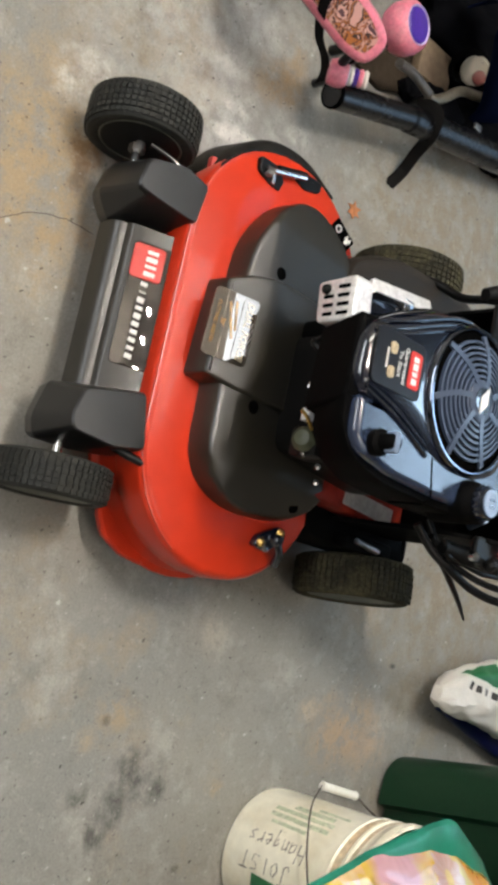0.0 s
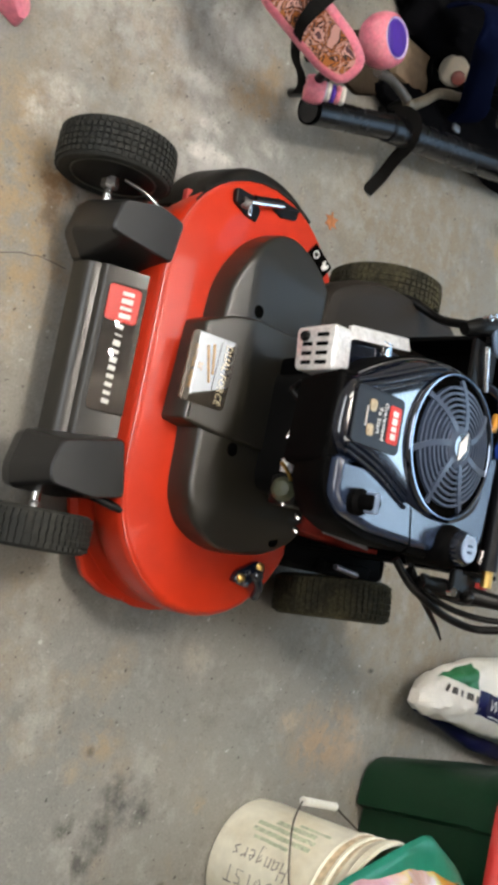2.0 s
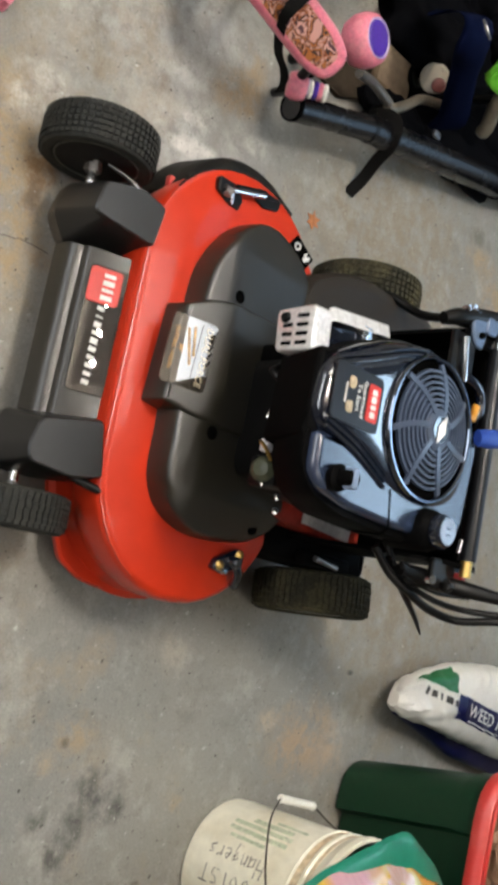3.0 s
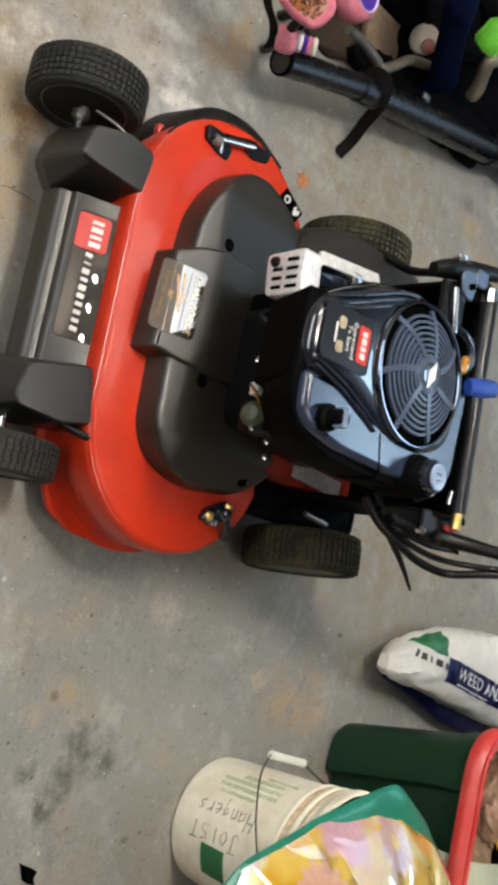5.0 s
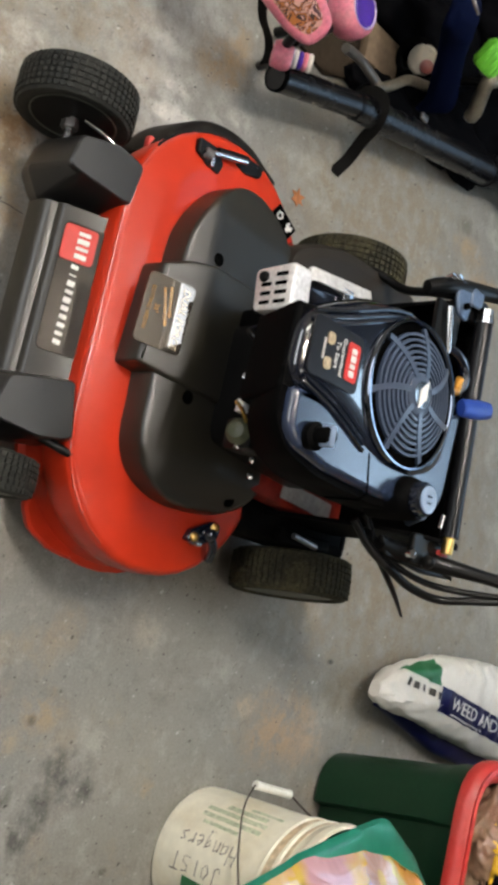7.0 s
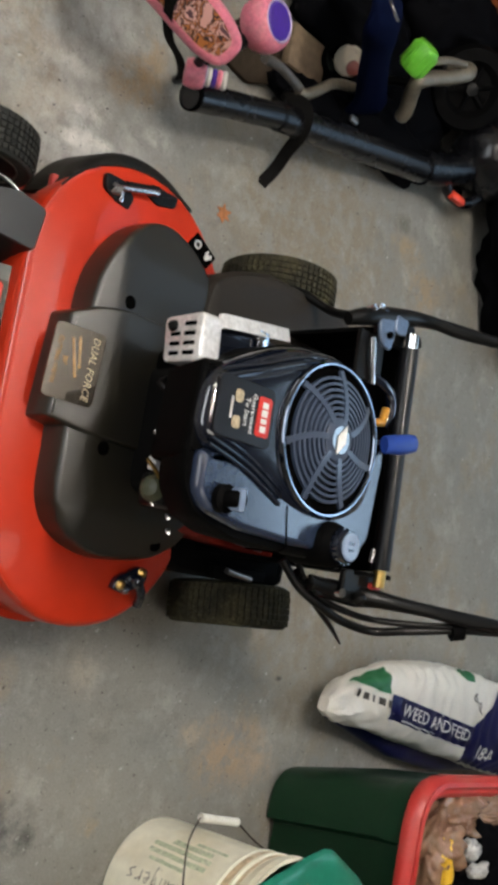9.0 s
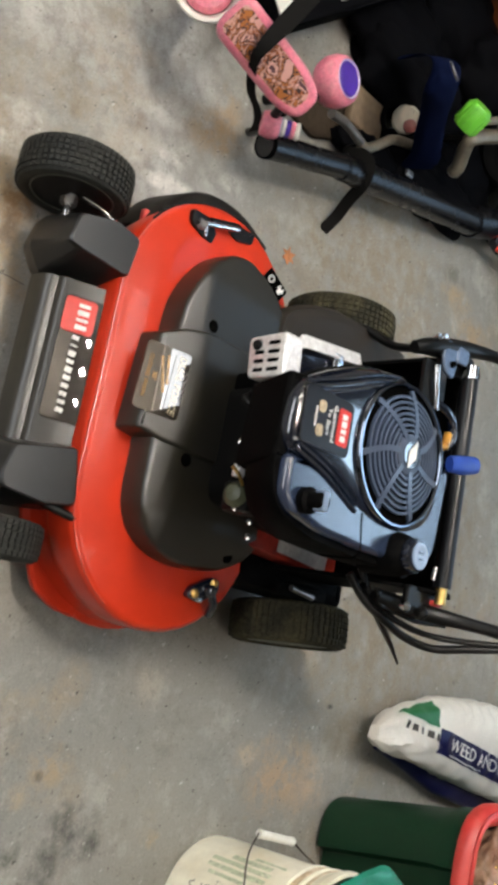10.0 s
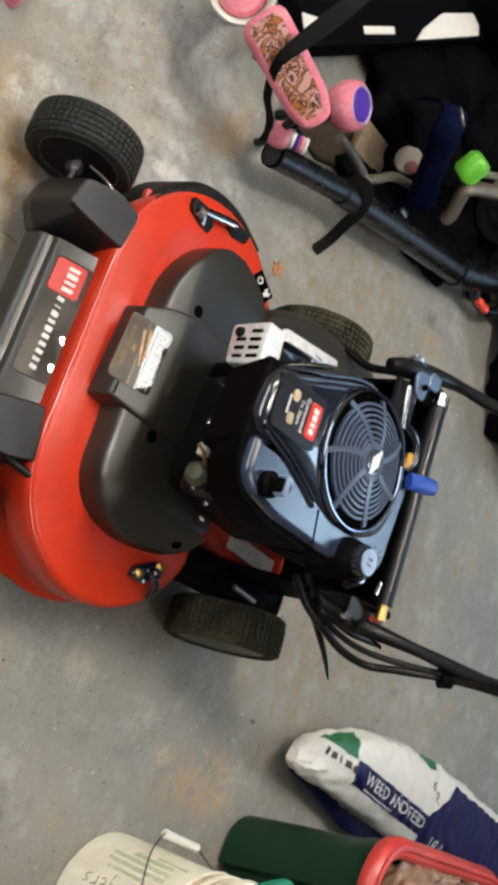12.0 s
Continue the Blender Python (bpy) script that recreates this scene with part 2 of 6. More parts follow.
def concrete(x0, x1, y0, y1):
    """Old garage slab: cool grey cement, tan mineral stains, pale scuffs, oil spots and fine grit; with the stains and
    painted light tints that lie in one bay.
    """
    m = bpy.data.materials.new("stained_concrete")
    m.use_nodes = True
    n, l = m.node_tree.nodes, m.node_tree.links
    b = n["Principled BSDF"]
    b.inputs["Specular IOR Level"].default_value = 0.25
    geo = n.new("ShaderNodeNewGeometry")

    def tex(scale, detail, rough=0.6, off=0.0, distort=0.0):
        mp = n.new("ShaderNodeMapping")
        mp.inputs["Location"].default_value = (off, off * 0.7, 0)
        l.new(geo.outputs["Position"], mp.inputs["Vector"])
        t = n.new("ShaderNodeTexNoise")
        t.inputs["Scale"].default_value, t.inputs["Detail"].default_value, t.inputs["Roughness"].default_value = scale, detail, rough
        t.inputs["Distortion"].default_value = distort
        l.new(mp.outputs[0], t.inputs["Vector"])
        return t.outputs["Fac"]

    def band(src, lo, hi, top=1.0):
        r = n.new("ShaderNodeMapRange")
        r.inputs["From Min"].default_value, r.inputs["From Max"].default_value, r.inputs["To Max"].default_value = lo, hi, top
        l.new(src, r.inputs[0])
        return r.outputs[0]

    def mix(fac, a, color):
        x = n.new("ShaderNodeMixRGB")
        l.new(fac, x.inputs[0])
        l.new(a, x.inputs[1])
        x.inputs[2].default_value = (*color, 1)
        return x.outputs[0]

    def times(a, c):
        x = n.new("ShaderNodeMath")
        x.operation = "MULTIPLY"
        l.new(a, x.inputs[0])
        l.new(c, x.inputs[1])
        return x.outputs[0]

    def spot(x, y, rx, ry, ragged=0.6, off=0.0):
        """A stain round (x, y) with a ragged edge."""
        mp = n.new("ShaderNodeMapping")
        mp.inputs["Location"].default_value = (-x / rx, -y / ry, 0)
        mp.inputs["Scale"].default_value = (1 / rx, 1 / ry, 0)
        l.new(geo.outputs["Position"], mp.inputs["Vector"])
        ln = n.new("ShaderNodeVectorMath")
        ln.operation = "LENGTH"
        l.new(mp.outputs[0], ln.inputs[0])
        ad = n.new("ShaderNodeMath")
        ad.operation = "MULTIPLY_ADD"
        l.new(tex(11, 7, 0.7, off), ad.inputs[0])
        ad.inputs[1].default_value = ragged * 2.4
        l.new(ln.outputs["Value"], ad.inputs[2])
        return times(band(ad.outputs[0], 0.95 + ragged * 1.2, 0.35 + ragged * 1.2), band(tex(17, 8, 0.72, off + 3.3), 0.40, 0.56))

    def dots(cells, off, keep, size):
        """Scattered grit: a small ragged fleck in some of the cells, of uneven size."""
        mp = n.new("ShaderNodeMapping")
        mp.inputs["Location"].default_value = (off, off * 0.3, 0)
        l.new(geo.outputs["Position"], mp.inputs["Vector"])
        wob = n.new("ShaderNodeTexNoise")
        wob.inputs["Scale"].default_value = 160
        l.new(mp.outputs[0], wob.inputs["Vector"])
        shift = n.new("ShaderNodeCombineXYZ")
        l.new(band(wob.outputs["Fac"], 0.2, 0.8, 0.007), shift.inputs[0])
        l.new(band(wob.outputs["Fac"], 0.7, 0.3, 0.006), shift.inputs[1])
        jit = n.new("ShaderNodeVectorMath")
        jit.operation = "ADD"
        l.new(mp.outputs[0], jit.inputs[0])
        l.new(shift.outputs[0], jit.inputs[1])
        v = n.new("ShaderNodeTexVoronoi")
        v.voronoi_dimensions = "2D"
        v.inputs["Scale"].default_value = cells
        l.new(jit.outputs[0], v.inputs["Vector"])
        sep = n.new("ShaderNodeSeparateColor")
        l.new(v.outputs["Color"], sep.inputs[0])
        rad = n.new("ShaderNodeMath")
        rad.operation = "MULTIPLY"
        l.new(band(sep.outputs[1], 0, 1, size), rad.inputs[0])
        l.new(band(sep.outputs[0], keep, keep + 0.01), rad.inputs[1])
        sub = n.new("ShaderNodeMath")
        sub.operation = "SUBTRACT"
        l.new(rad.outputs[0], sub.inputs[0])
        l.new(v.outputs["Distance"], sub.inputs[1])
        return band(sub.outputs[0], 0.0, size * 0.25)

    base = n.new("ShaderNodeRGB")
    base.outputs[0].default_value = (0.285, 0.268, 0.233, 1)
    c = base.outputs[0]
    c = mix(band(tex(1.3, 4, 0.55, 3.0), 0.42, 0.60, 0.8), c, (0.232, 0.230, 0.212))
    c = mix(band(tex(3.1, 8, 0.70, 7.0), 0.53, 0.66, 0.65), c, (0.33, 0.260, 0.175))
    c = mix(band(tex(6.5, 9, 0.74, 11.0), 0.52, 0.64, 0.6), c, (0.41, 0.395, 0.35))
    c = mix(band(tex(9.0, 9, 0.74, 17.0), 0.54, 0.67, 0.52), c, (0.165, 0.155, 0.135))
    c = mix(band(tex(19.0, 9, 0.75, 23.0), 0.56, 0.68, 0.6), c, (0.36, 0.335, 0.29))
    for x, y, rx, ry, rag, k, col in STAINS_AND_TINTS:
        if x + 2.2 * rx < x0 or x - 2.2 * rx > x1 or y + 2.2 * ry < y0 or y - 2.2 * ry > y1:
            continue
        c = mix(band(spot(x, y, rx, ry, rag, x * 3 + y), 0, 1, k), c, col)
    c = mix(band(tex(26, 9, 0.78, 31.0), 0.55, 0.63, 0.45), c, (0.185, 0.178, 0.16))
    c = mix(band(tex(31, 9, 0.78, 37.0), 0.57, 0.65, 0.5), c, (0.40, 0.375, 0.325))
    for cells, off, keep, size, strength, col in FLECKS:
        c = mix(band(dots(cells, off, keep, size), 0, 1, strength), c, col)
    c = mix(band(tex(60, 6, 0.7, 1.0), 0.60, 0.72, 0.5), c, (0.42, 0.40, 0.36))
    c = mix(band(tex(45, 6, 0.7, 5.0), 0.66, 0.78, 0.5), c, (0.12, 0.115, 0.105))
    c = mix(band(tex(85, 3, 0.6, 8.0), 0.66, 0.71, 0.65), c, (0.08, 0.073, 0.064))
    c = mix(band(tex(70, 3, 0.6, 13.0), 0.69, 0.74, 0.45), c, (0.48, 0.46, 0.42))
    hs = n.new("ShaderNodeHueSaturation")
    l.new(band(tex(260, 4, 0.6, 2.0), 0.25, 0.75, 1.0), hs.inputs["Value"])
    r2 = n.new("ShaderNodeMapRange")
    r2.inputs["From Min"].default_value, r2.inputs["From Max"].default_value, r2.inputs["To Min"].default_value, r2.inputs["To Max"].default_value = 0.3, 0.7, 0.86, 1.12
    l.new(tex(220, 5, 0.6, 2.0), r2.inputs[0])
    l.new(r2.outputs[0], hs.inputs["Value"])
    l.new(c, hs.inputs["Color"])
    l.new(hs.outputs[0], b.inputs["Base Color"])
    rg = n.new("ShaderNodeMapRange")
    rg.inputs["To Min"].default_value, rg.inputs["To Max"].default_value = 0.42, 0.75
    l.new(tex(4, 7, 0.6, 9.0), rg.inputs[0])
    l.new(rg.outputs[0], b.inputs["Roughness"])
    bp = n.new("ShaderNodeBump")
    bp.inputs["Strength"].default_value, bp.inputs["Distance"].default_value = 0.5, 0.002
    l.new(tex(38, 8, 0.65, 4.0), bp.inputs["Height"])
    l.new(bp.outputs[0], b.inputs["Normal"])
    return m


# cells a metre, offset, share left out, size, strength, colour
FLECKS = [
    (42, 0.0, 0.70, 0.105, 0.75, (0.07, 0.063, 0.055)),
    (17, 4.1, 0.74, 0.060, 0.85, (0.055, 0.047, 0.042)),
    (37, 8.3, 0.70, 0.10, 0.55, (0.48, 0.46, 0.42)),
    (15, 2.7, 0.80, 0.075, 0.7, (0.55, 0.53, 0.49)),
]
# x, y, half-widths, raggedness, strength, colour
STAINS_AND_TINTS = [
    # Broad pale tint: the brighter light near the bulbs, painted on the slab.
    (-0.78, -0.12, 0.40, 0.40, 0.5, 0.6, (0.47, 0.46, 0.44)),
    (0.67, 0.75, 0.12, 0.15, 0.7, 0.9, (0.40, 0.285, 0.185)),
    (0.63, 0.62, 0.035, 0.05, 0.6, 0.9, (0.45, 0.35, 0.25)),
    (0.70, 0.86, 0.07, 0.08, 0.8, 0.8, (0.43, 0.31, 0.21)),
    (-0.50, 0.06, 0.12, 0.16, 0.9, 0.7, (0.52, 0.50, 0.46)),
    (-0.66, 0.16, 0.07, 0.10, 0.7, 0.7, (0.33, 0.22, 0.12)),
    (-0.72, 0.19, 0.09, 0.06, 0.8, 0.7, (0.37, 0.26, 0.15)),
    (-0.53, -0.19, 0.05, 0.035, 0.7, 0.7, (0.19, 0.15, 0.10)),
    (-0.60, -0.10, 0.22, 0.16, 0.9, 0.35, (0.36, 0.27, 0.17)),
    (-0.22, -0.33, 0.26, 0.18, 0.8, 0.9, (0.38, 0.28, 0.165)),
    (-0.29, -0.235, 0.045, 0.05, 0.8, 0.95, (0.23, 0.135, 0.065)),
    (-0.24, -0.24, 0.05, 0.03, 0.8, 0.8, (0.17, 0.115, 0.07)),
    (-0.15, -0.20, 0.06, 0.05, 0.8, 0.6, (0.30, 0.20, 0.11)),
    (-0.40, -0.30, 0.07, 0.05, 0.8, 0.9, (0.56, 0.53, 0.47)),
    (-0.45, -0.26, 0.05, 0.05, 0.8, 0.8, (0.54, 0.51, 0.46)),
    (-0.58, -0.02, 0.04, 0.05, 0.6, 0.5, (0.17, 0.13, 0.09)),
    (-0.72, -0.30, 0.20, 0.10, 0.8, 0.6, (0.50, 0.48, 0.44)),
    (-0.485, 0.035, 0.018, 0.035, 0.7, 1.0, (0.66, 0.63, 0.57)),
    (-0.492, 0.08, 0.028, 0.045, 0.6, 1.0, (0.64, 0.61, 0.55)),
    (-0.497, 0.12, 0.022, 0.035, 0.7, 1.0, (0.62, 0.59, 0.53)),
    (-0.545, 0.055, 0.02, 0.05, 0.8, 0.9, (0.58, 0.55, 0.50)),
    (-0.575, 0.24, 0.03, 0.05, 0.8, 0.8, (0.50, 0.47, 0.42)),
    (-0.62, 0.02, 0.03, 0.07, 0.8, 0.7, (0.52, 0.50, 0.46)),
    (0.78, 0.18, 0.07, 0.075, 0.75, 0.95, (0.095, 0.092, 0.085)),
    (0.755, 0.145, 0.035, 0.03, 0.6, 0.9, (0.075, 0.07, 0.065)),
    (0.81, 0.225, 0.035, 0.03, 0.6, 0.9, (0.085, 0.08, 0.07)),
    (0.84, 0.13, 0.055, 0.035, 0.7, 0.95, (0.095, 0.09, 0.08)),
    (0.88, 0.10, 0.045, 0.035, 0.7, 0.95, (0.10, 0.095, 0.085)),
    (0.82, 0.05, 0.04, 0.03, 0.8, 0.9, (0.12, 0.115, 0.10)),
    (0.665, 0.09, 0.05, 0.055, 0.7, 0.8, (0.36, 0.27, 0.17)),
    (0.684, 0.075, 0.014, 0.016, 0.6, 1.0, (0.11, 0.075, 0.045)),
    (0.72, 0.04, 0.035, 0.03, 0.8, 0.7, (0.40, 0.31, 0.21)),
    (0.955, 0.312, 0.012, 0.014, 0.6, 1.0, (0.07, 0.055, 0.04)),
    (0.804, 0.384, 0.028, 0.028, 0.7, 0.9, (0.40, 0.29, 0.18)),
    (0.52, 0.10, 0.06, 0.05, 0.8, 0.5, (0.36, 0.28, 0.19)),
    (0.50, 0.30, 0.07, 0.05, 0.8, 0.6, (0.42, 0.37, 0.30)),
    (-0.70, 1.20, 0.05, 0.12, 0.7, 0.8, (0.37, 0.26, 0.15)),
    (-0.76, 1.16, 0.04, 0.10, 0.7, 0.7, (0.13, 0.12, 0.095)),
    (-0.60, 1.30, 0.10, 0.12, 0.7, 0.7, (0.36, 0.25, 0.14)),
    # Two broad brown tints: the far floor's dim warm light, painted on.
    (0.10, 1.1, 0.70, 0.60, 0.5, 0.8, (0.235, 0.190, 0.130)),
    (-0.55, 0.80, 0.45, 0.50, 0.5, 0.8, (0.235, 0.190, 0.130)),
    (0.507, 0.894, 0.010, 0.018, 0.4, 1.0, (0.06, 0.055, 0.05)),
    (0.399, 1.472, 0.011, 0.02, 0.4, 1.0, (0.05, 0.045, 0.04)),
    (0.306, 1.521, 0.02, 0.035, 0.5, 0.7, (0.15, 0.14, 0.12)),
]


# ---- mesh helpers ----
def fillet(pts, r, n=5):
    """A closed outline with its corners rounded."""
    out, k = [], len(pts)
    for i in range(k):
        p, a, b = Vector(pts[i]), Vector(pts[i - 1]), Vector(pts[(i + 1) % k])
        u, v = (a - p), (b - p)
        d = min(r, u.length * 0.45, v.length * 0.45)
        u, v = p + u.normalized() * d, p + v.normalized() * d
        for j in range(n + 1):
            t = j / n
            out.append(((1 - t) ** 2 * u + 2 * t * (1 - t) * p + t * t * v)[:])
    return out


def shrink(pts, k):
    """An outline moved inwards by k (outwards: minus), corner by corner."""
    out, n = [], len(pts)
    area = sum(pts[i - 1][0] * pts[i][1] - pts[i][0] * pts[i - 1][1] for i in range(n))
    s = 1 if area > 0 else -1
    for i in range(n):
        a, b = Vector(pts[i - 1][:2]), Vector(pts[(i + 1) % n][:2])
        d = (b - a).normalized() if (b - a).length > 1e-9 else Vector((1, 0))
        out.append((pts[i][0] - s * d.y * k, pts[i][1] + s * d.x * k))
    return out


def loft(rings, caps=(True, True), closed=False):
    """Rings with the same number of points, bridged by quads."""
    bm = bmesh.new()
    vs = [[bm.verts.new(p) for p in ring] for ring in rings]
    n = len(rings[0])
    pairs = list(zip(vs, vs[1:])) + ([(vs[-1], vs[0])] if closed else [])
    for a, b in pairs:
        for i in range(n):
            j = (i + 1) % n
            bm.faces.new((a[i], a[j], b[j], b[i]))
    if not closed:
        if caps[0]:
            bm.faces.new(vs[0][::-1])
        if caps[1]:
            bm.faces.new(vs[-1])
    bmesh.ops.recalc_face_normals(bm, faces=bm.faces)
    return bm


def stack(levels):
    """Levels of (z, outline), bottom to top, with a narrow flat border inside the top."""
    z, top = levels[-1]
    levels = levels + [(z, shrink(top, 0.0012))]
    return loft([[(x, y, z) for x, y, *_ in pts] for z, pts in levels])


def prism(pts, z0, z1, edge=0.003):
    return stack([(z0, shrink(pts, edge * 0.7)), (z0 + edge, pts), (z1 - edge, pts), (z1 - edge * 0.3, shrink(pts, edge * 0.45)), (z1, shrink(pts, edge * 1.2))])


def box(cx, cy, cz, sx, sy, sz, edge=0.004, m=None):
    bm = bmesh.new()
    bmesh.ops.create_cube(bm, size=1, matrix=Matrix.Translation((cx, cy, cz)) @ Matrix.Diagonal((sx, sy, sz, 1)))
    if edge:
        bmesh.ops.bevel(bm, geom=bm.edges[:], offset=edge, segments=2, affect="EDGES", profile=0.5)
    if m:
        bm.transform(m)
    return bm


def revolve(profile, place=(0, 0, 0), axis=(0, 0, 1), n=32, closed=False):
    """A profile of (radius, height) turned round an axis."""
    turn = Vector((0, 0, 1)).rotation_difference(Vector(axis)).to_matrix().to_4x4()
    rings = [[(r * math.cos(2 * math.pi * i / n), r * math.sin(2 * math.pi * i / n), z) for i in range(n)] for r, z in profile]
    bm = loft(rings, closed=closed)
    bm.transform(Matrix.Translation(place) @ turn)
    return bm


def curve_points(pts, steps=6):
    """A smooth line through points."""
    P = [Vector(p) for p in pts]
    P = [2 * P[0] - P[1]] + P + [2 * P[-1] - P[-2]]
    out = []
    for i in range(1, len(P) - 2):
        a, b, c, d = P[i - 1 : i + 3]
        for s in range(steps):
            t = s / steps
            out.append(0.5 * (2 * b + (c - a) * t + (2 * a - 5 * b + 4 * c - d) * t * t + (3 * b - a - 3 * c + d) * t**3))
    return out + [P[-2]]


def sweep(pts, shape, smooth=True, steps=6, up=(0, 0, 1), scale=None):
    """A cross-section (list of x, y) carried along a line. scale: a function of 0..1."""
    line = curve_points(pts, steps) if smooth else [Vector(p) for p in pts]
    rings, side = [], None
    for i, p in enumerate(line):
        d = (line[min(i + 1, len(line) - 1)] - line[max(i - 1, 0)]).normalized()
        if side is None:
            side = d.cross(Vector(up))
            side = side if side.length > 1e-3 else d.cross(Vector((1, 0, 0)))
        side = (side - d * side.dot(d)).normalized()
        top = side.cross(d)
        k = scale(i / (len(line) - 1)) if scale else 1
        rings.append([(p + side * x * k + top * y * k)[:] for x, y in shape])
    return loft(rings)


def circle(r, n=12, ry=None):
    return [(r * math.cos(2 * math.pi * i / n), (ry or r) * math.sin(2 * math.pi * i / n)) for i in range(n)]


def tube(pts, r, n=12, smooth=True, steps=6, scale=None):
    return sweep(pts, circle(r, n), smooth, steps, scale=scale)


def joined(*parts):
    bm = bmesh.new()
    for p in parts:
        me = bpy.data.meshes.new("tmp")
        p.to_mesh(me)
        p.free()
        bm.from_mesh(me)
        bpy.data.meshes.remove(me)
    return bm


def finish(name, bm, mat, sharp=38):
    for f in bm.faces:
        f.smooth = True
    for e in bm.edges:
        e.smooth = e.calc_face_angle(0) < radians(sharp)
    me = bpy.data.meshes.new(name)
    bm.to_mesh(me)
    bm.free()
    me.materials.append(mat)
    return me


def base_of(ob):
    p = Vector((0, 0, 0))
    while ob:
        p += ob.location
        ob = ob.parent
    return p


def part(name, bm, mat, parent, label="", sharp=38):
    """One mesh, given in the world, under a thing or a part."""
    bm.transform(Matrix.Translation(-base_of(parent)))
    ob = new(name, finish(name, bm, mat, sharp))
    ob.parent = parent
    return tagged(ob, label)


def thing(name, place, label, category, group="", kind=""):
    ob = new(name)
    ob.location = place
    return tagged(ob, label, category, group, kind)


def single(name, bm, mat, label, category, group="", kind=""):
    """A thing of one mesh, given in the world."""
    c = Vector((sum(v.co.x for v in bm.verts) / len(bm.verts), sum(v.co.y for v in bm.verts) / len(bm.verts), min(v.co.z for v in bm.verts)))
    bm.transform(Matrix.Translation(-c))
    ob = new(name, finish(name, bm, mat))
    ob.location = c
    return tagged(ob, label, category, group, kind)


def words(text, size, m, depth=0.0006, italic=0.0):
    """Lettering as a mesh: it lies in the x, y plane of m, centred."""
    cu = bpy.data.curves.new("words", "FONT")
    cu.body, cu.size, cu.align_x, cu.align_y, cu.extrude, cu.shear = text, size, "CENTER", "CENTER", depth, italic
    cu.resolution_u = 2
    ob = bpy.data.objects.new("words", cu)
    me = bpy.data.meshes.new_from_object(ob)
    bm = bmesh.new()
    bm.from_mesh(me)
    bm.transform(m)
    bpy.data.objects.remove(ob)
    bpy.data.curves.remove(cu)
    bpy.data.meshes.remove(me)
    return bm


def plate(m, sx, sy, t=0.0012, r=0.004):
    """A thin rounded plate centred on m's x, y plane."""
    pts = fillet([(-sx / 2, -sy / 2), (sx / 2, -sy / 2), (sx / 2, sy / 2), (-sx / 2, sy / 2)], r)
    bm = stack([(-t, pts), (t * 0.7, pts), (t, shrink(pts, 0.0006))])
    bm.transform(m)
    return bm


def frame_on(o, ux, uy):
    """A plane at o whose x runs along ux and whose y lies towards uy."""
    x = Vector(ux).normalized()
    z = x.cross(Vector(uy)).normalized()
    y = z.cross(x)
    m = Matrix((x, y, z)).transposed().to_4x4()
    return Matrix.Translation(o) @ m


# ---- the garage ----
def sheet(name, x0, x1, y0, y1, z, mat, label, category):
    bm = bmesh.new()
    vs = [bm.verts.new(p) for p in ((x0, y0, z), (x1, y0, z), (x1, y1, z), (x0, y1, z))]
    bm.faces.new(vs)
    ob = new(name, finish(name, bm, mat))
    return tagged(ob, label, category, kind="structure")


def block(name, x0, x1, y0, y1, z0, z1, mat, label, category):
    ob = new(name, finish(name, box((x0 + x1) / 2, (y0 + y1) / 2, (z0 + z1) / 2, x1 - x0, y1 - y0, z1 - z0, 0), mat))
    return tagged(ob, label, category, kind="structure")


def slab():
    """One slab; each bay of it carries its own stains."""
    xs, ys = (-2.2, -0.38, 0.38, 3.2), (-2.6, -0.02, 0.55, 3.4)
    bm = bmesh.new()
    at = [[bm.verts.new((x, y, 0)) for y in ys] for x in xs]
    mats = []
    for i in range(3):
        for j in range(3):
            f = bm.faces.new((at[i][j], at[i + 1][j], at[i + 1][j + 1], at[i][j + 1]))
            f.material_index = len(mats)
            mats.append(concrete(xs[i], xs[i + 1], ys[j], ys[j + 1]))
    me = finish("floor", bm, mats[0])
    for m in mats[1:]:
        me.materials.append(m)
    return tagged(new("floor", me), "worn grey concrete garage slab with tan stains", "floor", kind="structure")


slab()
sheet("ground", -60, 60, -80, -2.6, -0.02, GRASS, "pale driveway outside the garage door", "ground")
block("wall_west", -2.35, -2.2, -2.6, 3.4, 0, 2.6, WALL, "painted garage side wall behind the clutter", "wall")
block("wall_east", 3.2, 3.35, -2.6, 3.4, 0, 2.6, WALL, "painted garage side wall", "wall")
block("wall_south", -2.35, -1.9, -2.75, -2.6, 0, 2.6, WALL, "narrow wall beside the garage door", "wall")
block("wall_south_pier", 0.9, 3.35, -2.75, -2.6, 0, 2.6, WALL, "wall beside the garage door", "wall")
block("wall_south_head", -1.9, 0.9, -2.75, -2.6, 2.15, 2.6, WALL, "wall over the garage door", "wall")
block("garage_door", -1.9, 0.9, -2.70, -2.64, 0, 1.45, DOOR, "unseen closed garage door under the door-side fill lamp", "garage door")
block("garage_door_rail", -1.9, 0.9, -2.70, -2.64, 2.06, 2.15, DOOR, "top rail of the closed garage door", "garage door")
block("wall_north_low", -2.35, 3.35, 3.4, 3.55, 0, 1.48, WALL, "far garage wall under its window", "wall")
block("wall_north_head", -2.35, 3.35, 3.4, 3.55, 2.48, 2.6, WALL, "far garage wall over its window", "wall")
block("wall_north_left", -2.35, -2.1, 3.4, 3.55, 1.48, 2.48, WALL, "far garage wall beside its window", "wall")
block("wall_north_right", 0.3, 3.35, 3.4, 3.55, 1.48, 2.48, WALL, "far garage wall beside its window", "wall")
